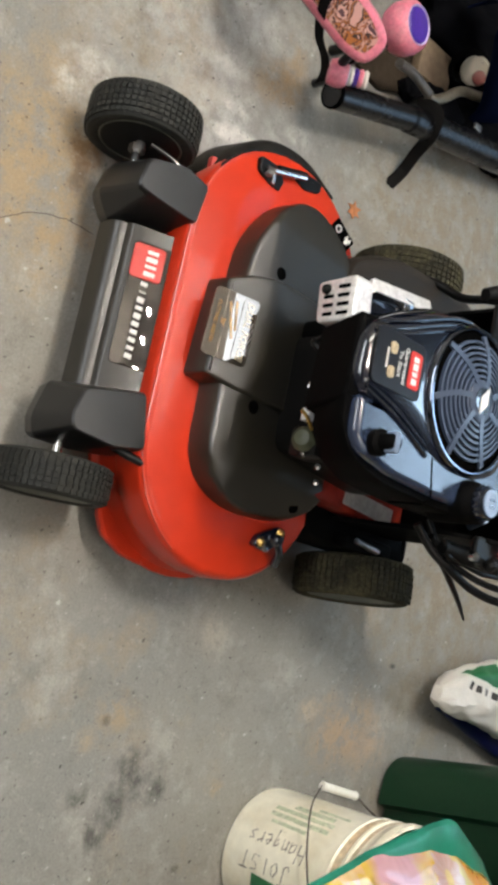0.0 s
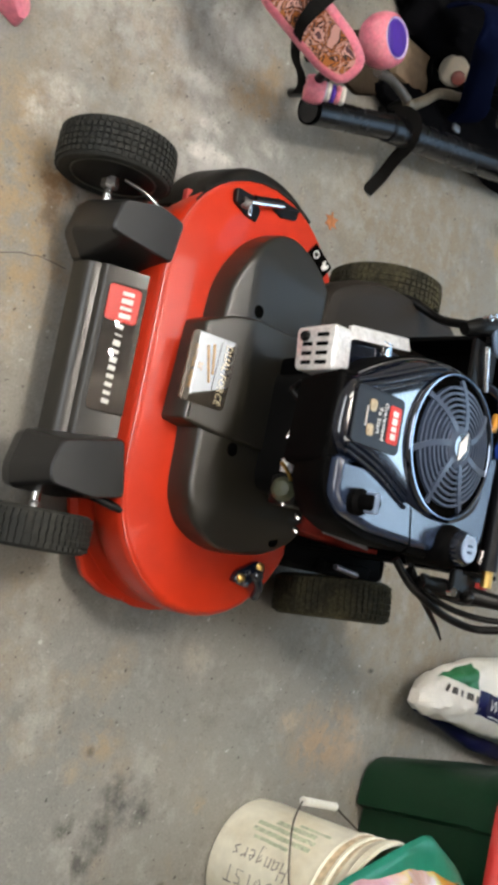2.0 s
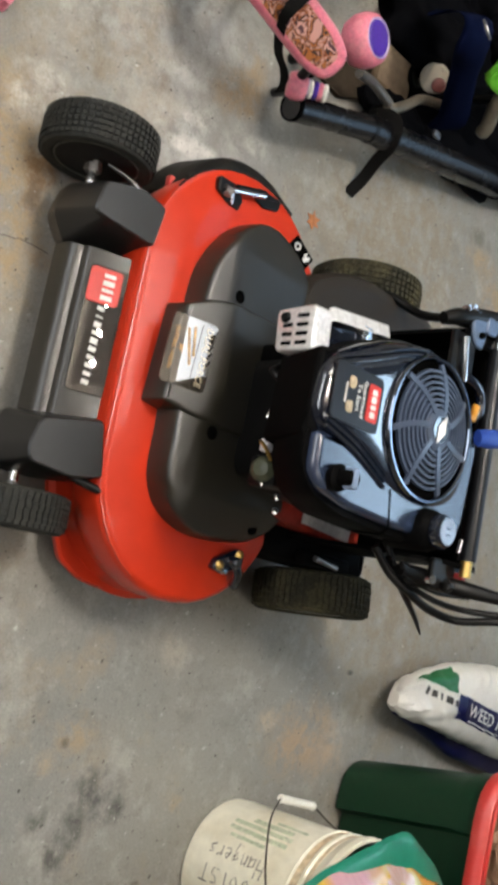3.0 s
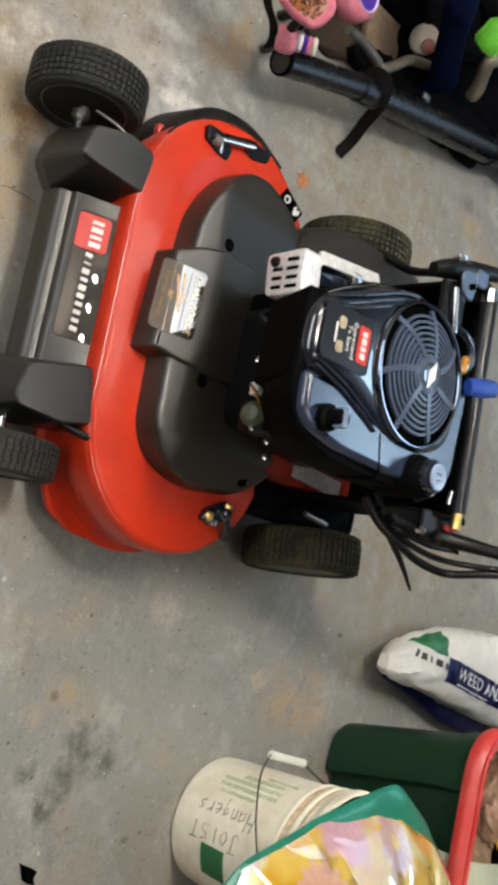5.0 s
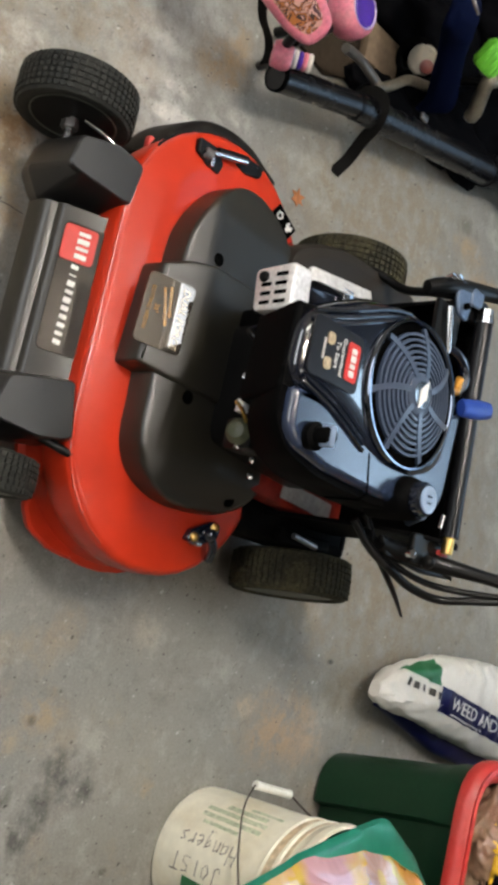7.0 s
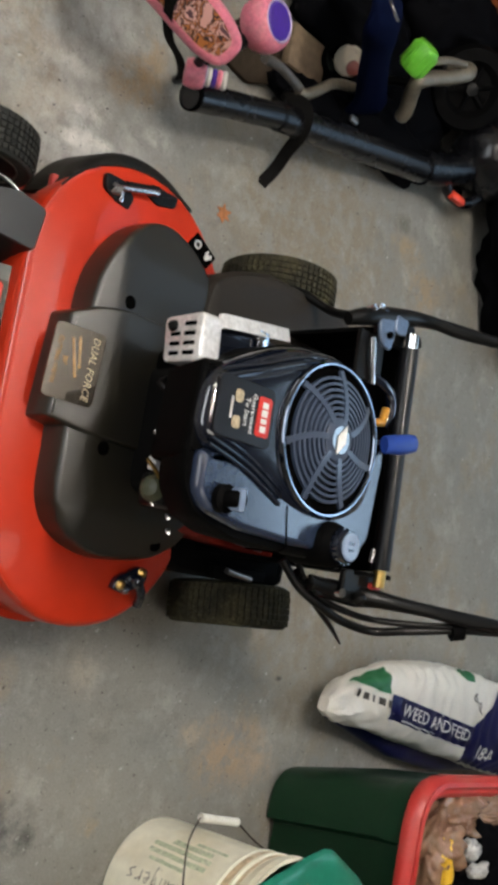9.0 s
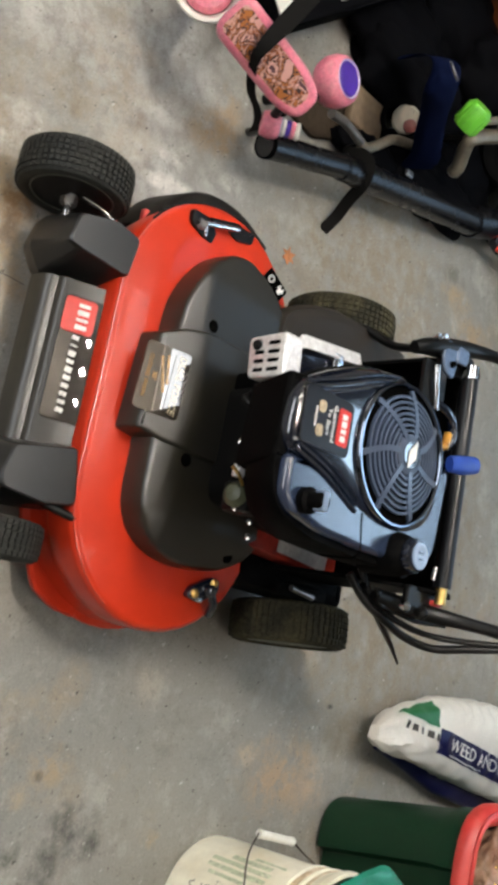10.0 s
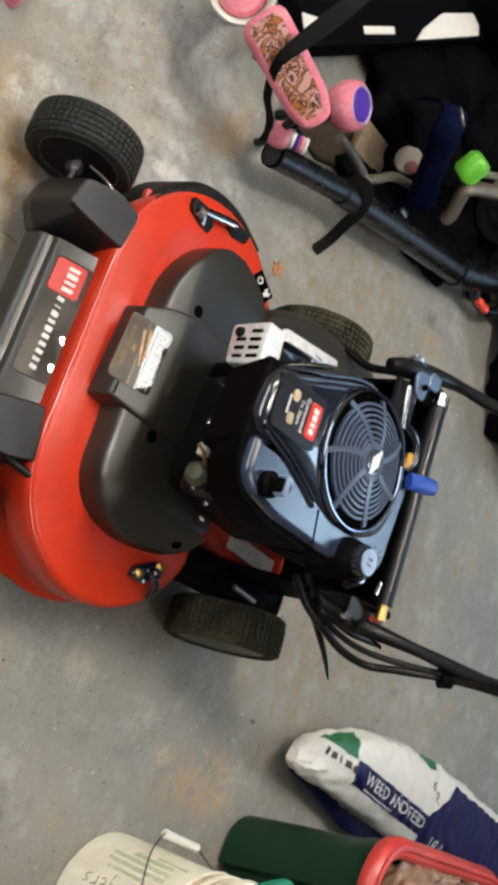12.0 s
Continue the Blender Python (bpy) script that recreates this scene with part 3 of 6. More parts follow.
block("ceiling", -2.35, 3.35, -2.75, 3.55, 2.6, 2.7, CEIL, "plain painted garage ceiling", "ceiling")


def glow(name, color, strength):
    m = bpy.data.materials.new(name)
    m.use_nodes = True
    bs = m.node_tree.nodes["Principled BSDF"]
    bs.inputs["Emission Color"].default_value, bs.inputs["Emission Strength"].default_value = (*color, 1), strength
    return m


BULB = glow("bulb_glow", (1.0, 0.945, 0.87), 10000)
FILL_BULB = glow("fill_bulb_glow", (1.0, 0.945, 0.87), 900)
COOL_GLOW = glow("cool_diffuser_glow", (0.55, 0.77, 1.0), 11.0)
TUBE_GLOW = glow("diffuser_glow", (0.93, 0.97, 1.0), 6.0)
SOFT_FILL_GLOW = glow("soft_fill_glow", (1.0, 0.94, 0.85), 5.0)
WARM_FILL_GLOW = glow("warm_fill_glow", (1.0, 0.93, 0.83), 20.0)
DIM_GLOW = glow("dim_cool_glow", (0.45, 0.68, 1.0), 2.6)


def bulb_bar(ends, mat, count=3):
    """Bulbs in a row under a black bar."""
    a, b = Vector(ends[0]), Vector(ends[1])
    c = (a + b) / 2
    lamp = thing("ceiling_lamp", (c.x, c.y, 2.6), "bare bulbs under a black ceiling bar", "lamp")
    d = (b - a).normalized() * 0.05
    line = [(p.x, p.y, 2.574) for p in (a - d, a, b, b + d)]
    part("holder", sweep(line, [(-0.05, -0.012), (0.05, -0.012), (0.042, 0.024), (-0.042, 0.024)], smooth=False), DARK, lamp)
    for k in range(count):
        p = a.lerp(b, k / (count - 1) if count > 1 else 0.5)
        part("bulb", revolve([(0.0, 2.482), (0.0055, 2.484), (0.0078, 2.491), (0.0068, 2.499), (0.0042, 2.508), (0.0042, 2.574), (0.0, 2.574)], (p.x, p.y, 0), n=18), mat, lamp, "glowing bulb")


def tube_light(x, y, turn, mat, wide=0.24, long=0.88):
    lamp = thing("unseen_panel", (x, y, 2.6), "unseen ceiling panel with a long glowing diffuser", "lamp")
    m = Matrix.Translation((x, y, 2.56)) @ Matrix.Rotation(math.radians(turn), 4, "Z")
    part("housing", box(0, 0, 0.015, long + 0.06, wide + 0.06, 0.05, 0.006, m), CEIL, lamp)
    part("diffuser", box(0, 0, -0.025, long, wide, 0.03, 0.008, m), mat, lamp, "glowing white diffuser")


bulb_bar(((-0.725, -0.36), (-0.455, -0.36)), BULB)
# Unseen bulb added to brighten the tub and bucket side.
bulb_bar(((1.50, 0.75), (1.60, 0.75)), FILL_BULB, 1)
# Unseen cool panel, placed for the blue reflection on tank and cowl.
tube_light(-0.30, 2.80, 0, COOL_GLOW, 0.6, 1.1)
tube_light(-0.62, 0.345, 0, TUBE_GLOW, 0.32)
# Unseen dim blue panel, placed for the sheen on the fender tops.
tube_light(-1.72, 1.60, 0, DIM_GLOW, 0.6)
# Unseen panel added to soften the mower's shadow on its +x side.
tube_light(1.00, -0.10, 90, SOFT_FILL_GLOW, 0.5, 1.2)
# Unseen warm panel added to brighten the floor by the -x front wheel.
tube_light(-1.48, -0.75, 90, WARM_FILL_GLOW, 0.4, 1.0)


# ---- the lawn mower: its nose points to -y ----
mower = thing("lawn_mower", (0, 0.15, 0), "red and black walk-behind mower with a wide deck on concrete", "lawn mower")


LIP = material("worn_rim_edge", (0.085, 0.09, 0.07), 0.5, grain=0.15, scale=80)


def wheel(name, cx, cy, r, w, tread, hub_out, label, blocks, rows=6, lean=0.0):
    """A tyre with tread blocks round a dished rim; the axle runs along x. lean: degrees by which its top leans in."""
    tip = Matrix.Translation((cx, cy, r)) @ Matrix.Rotation(math.radians(-lean * hub_out), 4, "Y") @ Matrix.Translation((-cx, -cy, -r))

    def put(piece, bm, mat, parent, about=""):
        bm.transform(tip)
        return part(piece, bm, mat, parent, about)

    tyre = put(name, revolve([(r * 0.71, -w * 0.40), (r * 0.76, -w * 0.47), (r * 0.85, -w * 0.5), (r * 0.92, -w * 0.475), (r * 0.950, -w * 0.42), (r * 0.957, -w * 0.30), (r * 0.960, 0), (r * 0.957, w * 0.30), (r * 0.950, w * 0.42), (r * 0.92, w * 0.475), (r * 0.85, w * 0.5), (r * 0.76, w * 0.47), (r * 0.71, w * 0.40), (r * 0.69, w * 0.3), (r * 0.69, -w * 0.3)], (cx, cy, r), (1, 0, 0), 56, closed=True), tread, mower, label)
    bits = []
    for row in range(rows):
        k = row - (rows - 1) / 2
        off = k * w * 0.85 / rows
        top = r * (0.984 if abs(k) > (rows - 2) / 2 else 0.998)
        for i in range(blocks):
            a = 2 * math.pi * (i + 0.10 * (row % 2)) / blocks
            m = Matrix.Translation((cx + off, cy, r)) @ Matrix.Rotation(a, 4, "X") @ Matrix.Translation((0, 0, (top + r * 0.945) / 2)) @ Matrix.Rotation(0.08 * k, 4, "Z")
            bits.append(box(0, 0, 0, w * 0.69 / rows, 2 * math.pi * r / blocks * 0.74, top - r * 0.945, 0, m))
    put("tread", joined(*bits), tread, tyre)
    s = hub_out
    put("rim", revolve([(r * 0.745, -s * w * 0.44), (r * 0.76, -s * w * 0.46), (r * 0.73, -s * w * 0.40), (r * 0.66, -s * w * 0.1), (r * 0.3, s * w * 0.05), (r * 0.28, -s * w * 0.35), (r * 0.12, -s * w * 0.40), (0.0, -s * w * 0.40)], (cx, cy, r), (1, 0, 0), 40), RIM if tread is DIRTY else PLASTIC, tyre)
    put("rim_face", revolve([(r * 0.745, s * w * 0.44), (r * 0.72, s * w * 0.40), (r * 0.5, s * w * 0.34), (r * 0.25, s * w * 0.44), (0.0, s * w * 0.46)], (cx, cy, r), (1, 0, 0), 40), LIP, tyre)
    put("rim_lip", revolve([(r * 0.700, -0.003), (r * 0.728, -0.003), (r * 0.728, 0.003), (r * 0.700, 0.003)], (cx - s * w * 0.42, cy, r), (1, 0, 0), 48, closed=True), LIP, tyre)
    put("hub_cone", revolve([(0, 0), (r * 0.34, 0), (r * 0.24, w * 0.42), (r * 0.18, w * 0.5), (0, w * 0.5)], (cx + s * w * 0.08, cy, r), (-s, 0, 0), 20), RIM, tyre)
    for k in range(5):
        ang = k * 1.2566
        put("rim_rib", tube([(cx - s * w * 0.05, cy + r * 0.22 * math.cos(ang), r + r * 0.22 * math.sin(ang)), (cx - s * w * 0.12, cy + r * 0.68 * math.cos(ang), r + r * 0.68 * math.sin(ang))], r * 0.05, 6, smooth=False), RIM, tyre)
    put("hub_cap", revolve([(0.0, 0.0), (r * 0.1, 0.0), (r * 0.1, w * 0.3), (r * 0.06, w * 0.36), (0, w * 0.36)], (cx - s * w * 0.3, cy, r), (-s, 0, 0), 16), STEEL, tyre)
    return tyre


wheel("front_wheel", -0.336, -0.197, 0.101, 0.072, RUBBER, -1, "clean black front tyre with block tread", 56)
wheel("front_wheel", 0.294, -0.213, 0.099, 0.064, RUBBER, 1, "clean black front tyre with block tread", 56)
wheel("rear_wheel", -0.338, 0.535, 0.127, 0.086, DIRTY, -1, "rear tyre caked in dry grass and mud", 60)
wheel("rear_wheel", 0.336, 0.535, 0.127, 0.086, DIRTY, 1, "rear tyre caked in dry grass and mud", 60, lean=5)


def hull(r, cx=0.18, cy=0.098, k=18, grow_l=0.0):
    """The outline round two spindle circles."""
    right = [(cx + r * math.cos(a), cy + r * math.sin(a)) for a in [math.pi * (i / k - 0.5) for i in range(k + 1)]]
    left = [(-cx + r * math.cos(a), cy + r * math.sin(a)) for a in [math.pi * (i / k + 0.5) for i in range(k + 1)]]
    return right + left


def deck_levels():
    """The flared lip, the leaning wall, a tight bend and the gently rising top."""
    levels = [(0.046, 0.226), (0.052, 0.2295), (0.060, 0.2285), (0.066, 0.217), (0.092, 0.209), (0.104, 0.2095), (0.116, 0.216), (0.124, 0.2185), (0.150, 0.2200), (0.172, 0.2190)]
    levels += [(0.174 + 0.0195 * math.sin(a), 0.1995 + 0.0195 * math.cos(a)) for a in [math.radians(d) for d in (12, 24, 36, 48, 60, 70, 80)]]
    return [(z, hull(r)) for z, r in levels + [(0.1985, 0.182), (0.2035, 0.163), (0.2065, 0.145), (0.207, 0.08)]]


deck = part("deck", stack(deck_levels()), RED, mower, "glossy red pressed-steel deck")

# Thin bead added on the front bend, extra glossy to draw its highlight line.
BEAD = material("highlight_red_edge", (0.52, 0.030, 0.008), 0.3, coat=1.0, grain=0.05, scale=25)
BEAD.node_tree.nodes["Principled BSDF"].inputs["Coat IOR"].default_value = 2.0
edge_line = sorted(p for p in hull(0.2120) if p[1] < 0.02)
part("deck_bead", tube([(x, y, 0.1858) for x, y in edge_line], 0.0034, 10, smooth=False), BEAD, deck, "rolled front edge, extra glossy for its highlight line")

# Front plate between the fenders, with its printed film
front = part("front_guard", loft([[(x, y, z) for y, z in ((-0.105, 0.163), (-0.188, 0.132), (-0.192, 0.128), (-0.195, 0.119), (-0.203, 0.117), (-0.211, 0.112), (-0.217, 0.102), (-0.219, 0.070), (-0.205, 0.055), (-0.120, 0.060), (-0.105, 0.100))] for x in (-0.152, -0.148, -0.10, 0.0, 0.09, 0.145, 0.150)]), COVER, mower, "black moulded front guard")


def fender(foot, top, label):
    """A moulded hood: six corners at its foot, six on its sloping top."""
    def ring(pts, k, dz, r):
        c = sum((Vector(p) for p in pts), Vector()) / len(pts)
        out = []
        for p in pts:
            q = c + (Vector(p) - c) * k
            out.append((q.x, q.y, p[2] + dz))
        return fillet(out, r, 4)

    low = [(x, y, 0.085) for x, y in foot]
    top = [(x, y, 0.1835 + 0.11 * (y + 0.231) + 0.07 * (abs(x) - 0.192)) for x, y in top]
    return part("fender", loft([ring(low, 0.94, -0.030, 0.012), ring(low, 1.0, 0.0, 0.012), ring(top, 1.03, -0.010, 0.010), ring(top, 1.0, -0.0035, 0.010), ring(top, 0.95, 0.0, 0.010)]), FENDER, mower, label, 16)


fender([(-0.258, -0.228), (-0.195, -0.245), (-0.152, -0.214), (-0.162, -0.062), (-0.262, -0.060), (-0.270, -0.150)],
       [(-0.244, -0.222), (-0.192, -0.231), (-0.186, -0.203), (-0.174, -0.111), (-0.246, -0.104), (-0.259, -0.155)], "black angular bracket cover inside the front wheel")
fender([(0.238, -0.256), (0.206, -0.266), (0.140, -0.250), (0.112, -0.070), (0.226, -0.066), (0.240, -0.170)],
       [(0.222, -0.244), (0.200, -0.250), (0.152, -0.236), (0.130, -0.128), (0.222, -0.114), (0.232, -0.170)], "black angular bracket cover inside the front wheel")
part("axle", tube([(-0.318, -0.200, 0.100), (-0.22, -0.200, 0.100)], 0.008, smooth=False), CHROME, mower, "bright steel axle")
part("axle", tube([(0.20, -0.212, 0.097), (0.262, -0.212, 0.097)], 0.008, smooth=False), CHROME, mower, "bright steel axle")
part("axle_nut", revolve([(0, -0.006), (0.015, -0.006), (0.015, 0.006), (0, 0.006)], (-0.292, -0.200, 0.100), (1, 0, 0), 6), STEEL, mower)
part("height_rod", tube([(-0.300, -0.19, 0.128), (-0.285, -0.15, 0.145), (-0.262, -0.11, 0.150)], 0.004), CHROME, mower, "bright steel rod")
lug = fillet([(0.29, -0.06), (0.322, -0.088), (0.362, -0.068), (0.390, -0.02), (0.40, 0.03), (0.29, 0.03)], 0.010)
part("deck_lug", stack([(0.046, shrink(lug, 0.003)), (0.052, lug), (0.062, lug), (0.067, shrink(lug, 0.004))]), RED, deck, "flared corner of the red deck")
part("height_lever", tube([(0.215, -0.20, 0.155), (0.235, -0.13, 0.175), (0.247, -0.075, 0.19)], 0.007), BLACK_METAL, mower, "flat black lever over the deck")

film_m = frame_on((-0.018, -0.1480, 0.1472), (1, 0, 0), (0, 0.94, 0.335))
part("label_film", plate(film_m @ pose(0, 0, 0.0008), 0.216, 0.074, 0.001, 0.012), GUARD_FILM, front, "glossy dark printed label", 5)
part("emblem", plate(film_m @ pose(-0.074, -0.008, 0.0022), 0.060, 0.056, 0.0008, 0.008), LOGO, front, "red rounded emblem patch")
for i, w in enumerate((0.008, 0.011, 0.007, 0.010)):
    part("emblem_bar", plate(film_m @ pose(-0.0925 + i * 0.0126, -0.002, 0.0034), w * 0.8, 0.020, 0.0004, 0.001), WHITE, front)
for i in range(10):
    w = (0.009, 0.003, 0.012, 0.008, 0.012, 0.010, 0.009, 0.009, 0.008, 0.010)[i]
    part("print_bar", plate(film_m @ pose(-0.036 + i * 0.0140, -0.006, 0.0022, 0, 0, -8), w * 0.8, 0.0125, 0.0004, 0.001), WHITE, front)

# Belt cover: a raised middle pad with two round lobes
pad_out = fillet([(-0.092, -0.066), (0.080, -0.076), (0.092, -0.02), (0.097, 0.03), (0.104, 0.22), (-0.126, 0.22), (-0.121, 0.03), (-0.112, -0.02)], 0.007, 3)


def cover_height(x, y, crest):
    """The covers rise from the nose to a soft ridge, fall away behind it and droop at both ends."""
    return crest - 0.30 * max(0.0, 0.012 - y) - 0.11 * max(0.0, y - 0.026) - 0.42 * max(0.0, x - 0.208) - 0.20 * max(0.0, -x - 0.215)


def cover_form(outline, crest, lean):
    bm = stack([(0.16, shrink(outline, -0.002)), (0.204, outline), (crest - 0.007, shrink(outline, lean)), (crest - 0.003, shrink(outline, lean + 0.0015)), (crest - 0.0008, shrink(outline, lean + 0.004)), (crest, shrink(outline, lean + 0.008))])
    cuts = [((0, y, 0), (0, 1, 0)) for y in (0.006, 0.018, 0.030, 0.09, 0.15)] + [((x, 0, 0), (1, 0, 0)) for x in (0.200, 0.218, -0.208, -0.224, 0.245, -0.25)]
    for co, no in cuts:
        bmesh.ops.bisect_plane(bm, geom=bm.verts[:] + bm.edges[:] + bm.faces[:], plane_co=co, plane_no=no)
    for v in bm.verts:
        if v.co.z > crest - 0.012:
            v.co.z += cover_height(v.co.x, v.co.y, crest) - crest
    return bm


pad = part("belt_cover", cover_form(pad_out, 0.2800, 0.002), COVER, mower, "dark grey plastic belt cover", 30)
for line in ([(-0.06, -0.036), (-0.123, -0.034), (-0.166, -0.030), (-0.211, -0.012), (-0.261, 0.023), (-0.296, 0.072), (-0.305, 0.123), (-0.292, 0.167), (-0.262, 0.215), (-0.20, 0.25), (-0.06, 0.25)],
             [(0.05, -0.044), (0.128, -0.041), (0.172, -0.041), (0.204, -0.036), (0.239, -0.017), (0.264, 0.018), (0.278, 0.060), (0.282, 0.10), (0.280, 0.154), (0.272, 0.212), (0.245, 0.262), (0.20, 0.285), (0.05, 0.285)]):
    part("spindle_cover", cover_form(fillet(line, 0.022, 4), 0.2720, 0.004), COVER, pad, "", 30)
# Black discs on the cover stand for the shade in its bolt holes.
for x, y in ((-0.133, 0.032), (0.108, 0.030), (0.243, 0.205)):
    zt = cover_height(x, y, 0.2720)
    part("bolt_hole_shade", revolve([(0.0, zt - 0.006), (0.0115, zt - 0.006), (0.0115, zt + 0.0008), (0.0, zt + 0.0010)], (x, y, 0), n=18), DARK, pad)

dual_m = frame_on((-0.008, -0.0470, 0.2632), (1, -0.05, -0.015), (0, 0.958, 0.287))
part("label_film", plate(dual_m, 0.118, 0.084, 0.001, 0.010), LABEL, pad, "glossy dark label with gold print", 5)
part("label_silver", plate(dual_m @ pose(0.0, 0.026, 0.0016), 0.112, 0.028, 0.0005, 0.010), LABEL, pad, "", 5)
for k, (lx, ly, ln) in enumerate(((-0.020, 0.004, 0.050), (-0.010, -0.003, 0.062))):
    part("label_flare", plate(dual_m @ pose(lx, ly, 0.0016, 0, 0, 10 + 5 * k), ln, 0.0042, 0.0005, 0.002), LABEL_GOLD, pad)
part("label_title", words("DUAL FORCE", 0.0170, dual_m @ pose(0.0, 0.026, 0.0030), 0.0003, 0.2), LABEL_CREAM, pad, "cream lettering")
part("label_line", words('30"', 0.0110, dual_m @ pose(-0.002, -0.017, 0.0020), 0.0003), LABEL_GOLD, pad)
part("label_line", words("CUTTING WIDTH", 0.0092, dual_m @ pose(0.0, -0.030, 0.0020), 0.0003), LABEL_GOLD, pad)

# Side discharge flap, hinge pin, decal, wash port
def flap():
    rings = []
    for i in range(25):
        t = i / 24
        a = math.radians(236 - t * 84)
        u = Vector((math.cos(a), math.sin(a)))
        ro = 0.217 + 0.018 * math.sin(math.pi * min(1, t * 1.1)) + 0.016 * t
        rings.append([(-0.18 + u.x * r, 0.098 + u.y * r, z) for r, z in ((0.205, 0.180), (0.2155, 0.1885), (0.219, 0.189), (ro - 0.008, 0.184), (ro - 0.003, 0.176), (ro, 0.150), (ro + 0.008, 0.085), (ro + 0.004, 0.083), (ro - 0.010, 0.14), (0.205, 0.150))])
    return loft(rings)


chute = part("discharge_flap", flap(), material("dirty_black_plastic", (0.006, 0.0056, 0.005), 0.5, grain=0.3, scale=90, bump=0.0006, wear=0.8, wear_color=(0.022, 0.018, 0.012), wear_scale=13, gloss=0.2), mower, "black plastic side discharge flap")
part("hinge_pin", tube([(-0.334, 0.018, 0.214), (-0.358, 0.096, 0.214)], 0.0055, smooth=False), CHROME, chute, "bright hinge pin")
for pts, z in (([(-0.352, -0.012), (-0.325, -0.010), (-0.309, 0.018), (-0.306, 0.044), (-0.330, 0.052), (-0.352, 0.030)], 0.2085), ([(-0.374, 0.086), (-0.350, 0.080), (-0.340, 0.104), (-0.352, 0.146), (-0.374, 0.150)], 0.2065)):
    part("hinge_bracket", prism(fillet(pts, 0.006), z - 0.014, z, 0.002), BLACK_METAL, chute, "black hinge bracket let into the deck edge")
part("hinge_tab", box(-0.324, 0.022, 0.211, 0.026, 0.007, 0.004, 0.0012), CHROME, chute, "bright steel tab")
part("hinge_bar", tube([(-0.345, 0.030, 0.210), (-0.366, 0.100, 0.209)], 0.007, smooth=False), BLACK_METAL, chute)
part("hinge_spring", tube([(-0.328 + 0.008 * math.cos(t * 1.3), 0.000 + t * 0.0012, 0.212 + 0.008 * math.sin(t * 1.3)) for t in range(14)], 0.0022, 6, steps=3), STEEL, chute)
part("flap_tongue", box(-0.318, -0.072, 0.150, 0.022, 0.016, 0.014, 0.003), RED_LID, chute, "faded red tongue at the flap's end")
dm = frame_on((-0.302, 0.224, 0.2085), (0.50, 0.86, 0.0), (-0.86, 0.50, 0.18))
part("warning_decal", plate(dm, 0.062, 0.030, 0.001, 0.003), DARK, deck, "black warning decal with white symbols")
ring = revolve([(0.0050, 0), (0.0078, 0), (0.0078, 0.0012), (0.0050, 0.0012)], n=16, closed=True)
ring.transform(dm @ pose(-0.015, 0, 0.0010))
part("decal_symbol", ring, WHITE, deck)
part("decal_symbol", plate(dm @ pose(0.016, 0, 0.0015), 0.010, 0.013, 0.0006, 0.004), WHITE, deck)
for k in (-0.6, 0.6):
    part("decal_symbol", plate(dm @ pose(0.016 + 0.010 * k, 0.006, 0.0015, 0, 0, 35 * k), 0.003, 0.010, 0.0006, 0.001), WHITE, deck)
port = part("wash_port", prism(fillet([(0.326, 0.142), (0.334, 0.172), (0.312, 0.214), (0.286, 0.216), (0.284, 0.196), (0.306, 0.150)], 0.008), 0.198, 0.222, 0.004), GLOSS, mower, "black hose port with brass screws")
for x, y in ((0.318, 0.156), (0.294, 0.200)):
    part("port_screw", revolve([(0, 0), (0.0085, 0), (0.0085, 0.005), (0.006, 0.008), (0, 0.009)], (x, y, 0.219), (0.15, -0.2, 1), 14), BRASS, port, "brass screw")
part("port_stub", revolve([(0, 0), (0.011, 0), (0.011, 0.018), (0.008, 0.022), (0, 0.022)], (0.308, 0.184, 0.218), (0.1, 0.1, 1), 16), GLOSS, port)
part("port_lever", tube([(0.312, 0.190, 0.226), (0.330, 0.205, 0.222), (0.350, 0.216, 0.205)], 0.0085, 10), GLOSS, port, "black lever")
part("port_glint", box(0.328, 0.170, 0.221, 0.010, 0.014, 0.003, 0.001), CHROME, port)

# Rear housing and drive
rear_out = fillet([(-0.29, 0.28), (-0.22, 0.22), (0.18, 0.22), (0.285, 0.30), (0.292, 0.62), (-0.29, 0.62), (-0.285, 0.40)], 0.03)
part("rear_housing", stack([(0.10, rear_out), (0.175, rear_out), (0.193, shrink(rear_out, 0.008)), (0.20, shrink(rear_out, 0.03))]), MATTE, mower, "black plastic rear housing")
cov = fillet([(-0.285, 0.290), (-0.245, 0.215), (-0.10, 0.20), (-0.10, 0.66), (-0.27, 0.68), (-0.312, 0.60), (-0.310, 0.38)], 0.03)
part("transmission_cover", stack([(0.18, cov), (0.238, cov), (0.256, shrink(cov, 0.010)), (0.262, shrink(cov, 0.03))]), material("brown_black_cover", (0.021, 0.017, 0.013), 0.5, grain=0.12, scale=400, bump=0.0004, wear=0.4, wear_color=(0.032, 0.026, 0.019), wear_scale=6, gloss=0.25), mower, "brown-black plastic drive cover")
# Red darkened and mottled in place of the shade under the engine.
part("side_plate", prism(fillet([(0.10, 0.22), (0.212, 0.22), (0.240, 0.51), (0.10, 0.51)], 0.02), 0.195, 0.246), material("shaded_red_paint", (0.20, 0.016, 0.008), 0.6, grain=0.2, scale=60, wear=0.8, wear_color=(0.05, 0.010, 0.008), wear_scale=14, gloss=0.2), mower, "red steel side plate coloured dark for the engine's shade")
pm = frame_on((0.200, 0.400, 0.2476), (0.10, 1, 0), (-1, 0, 0))
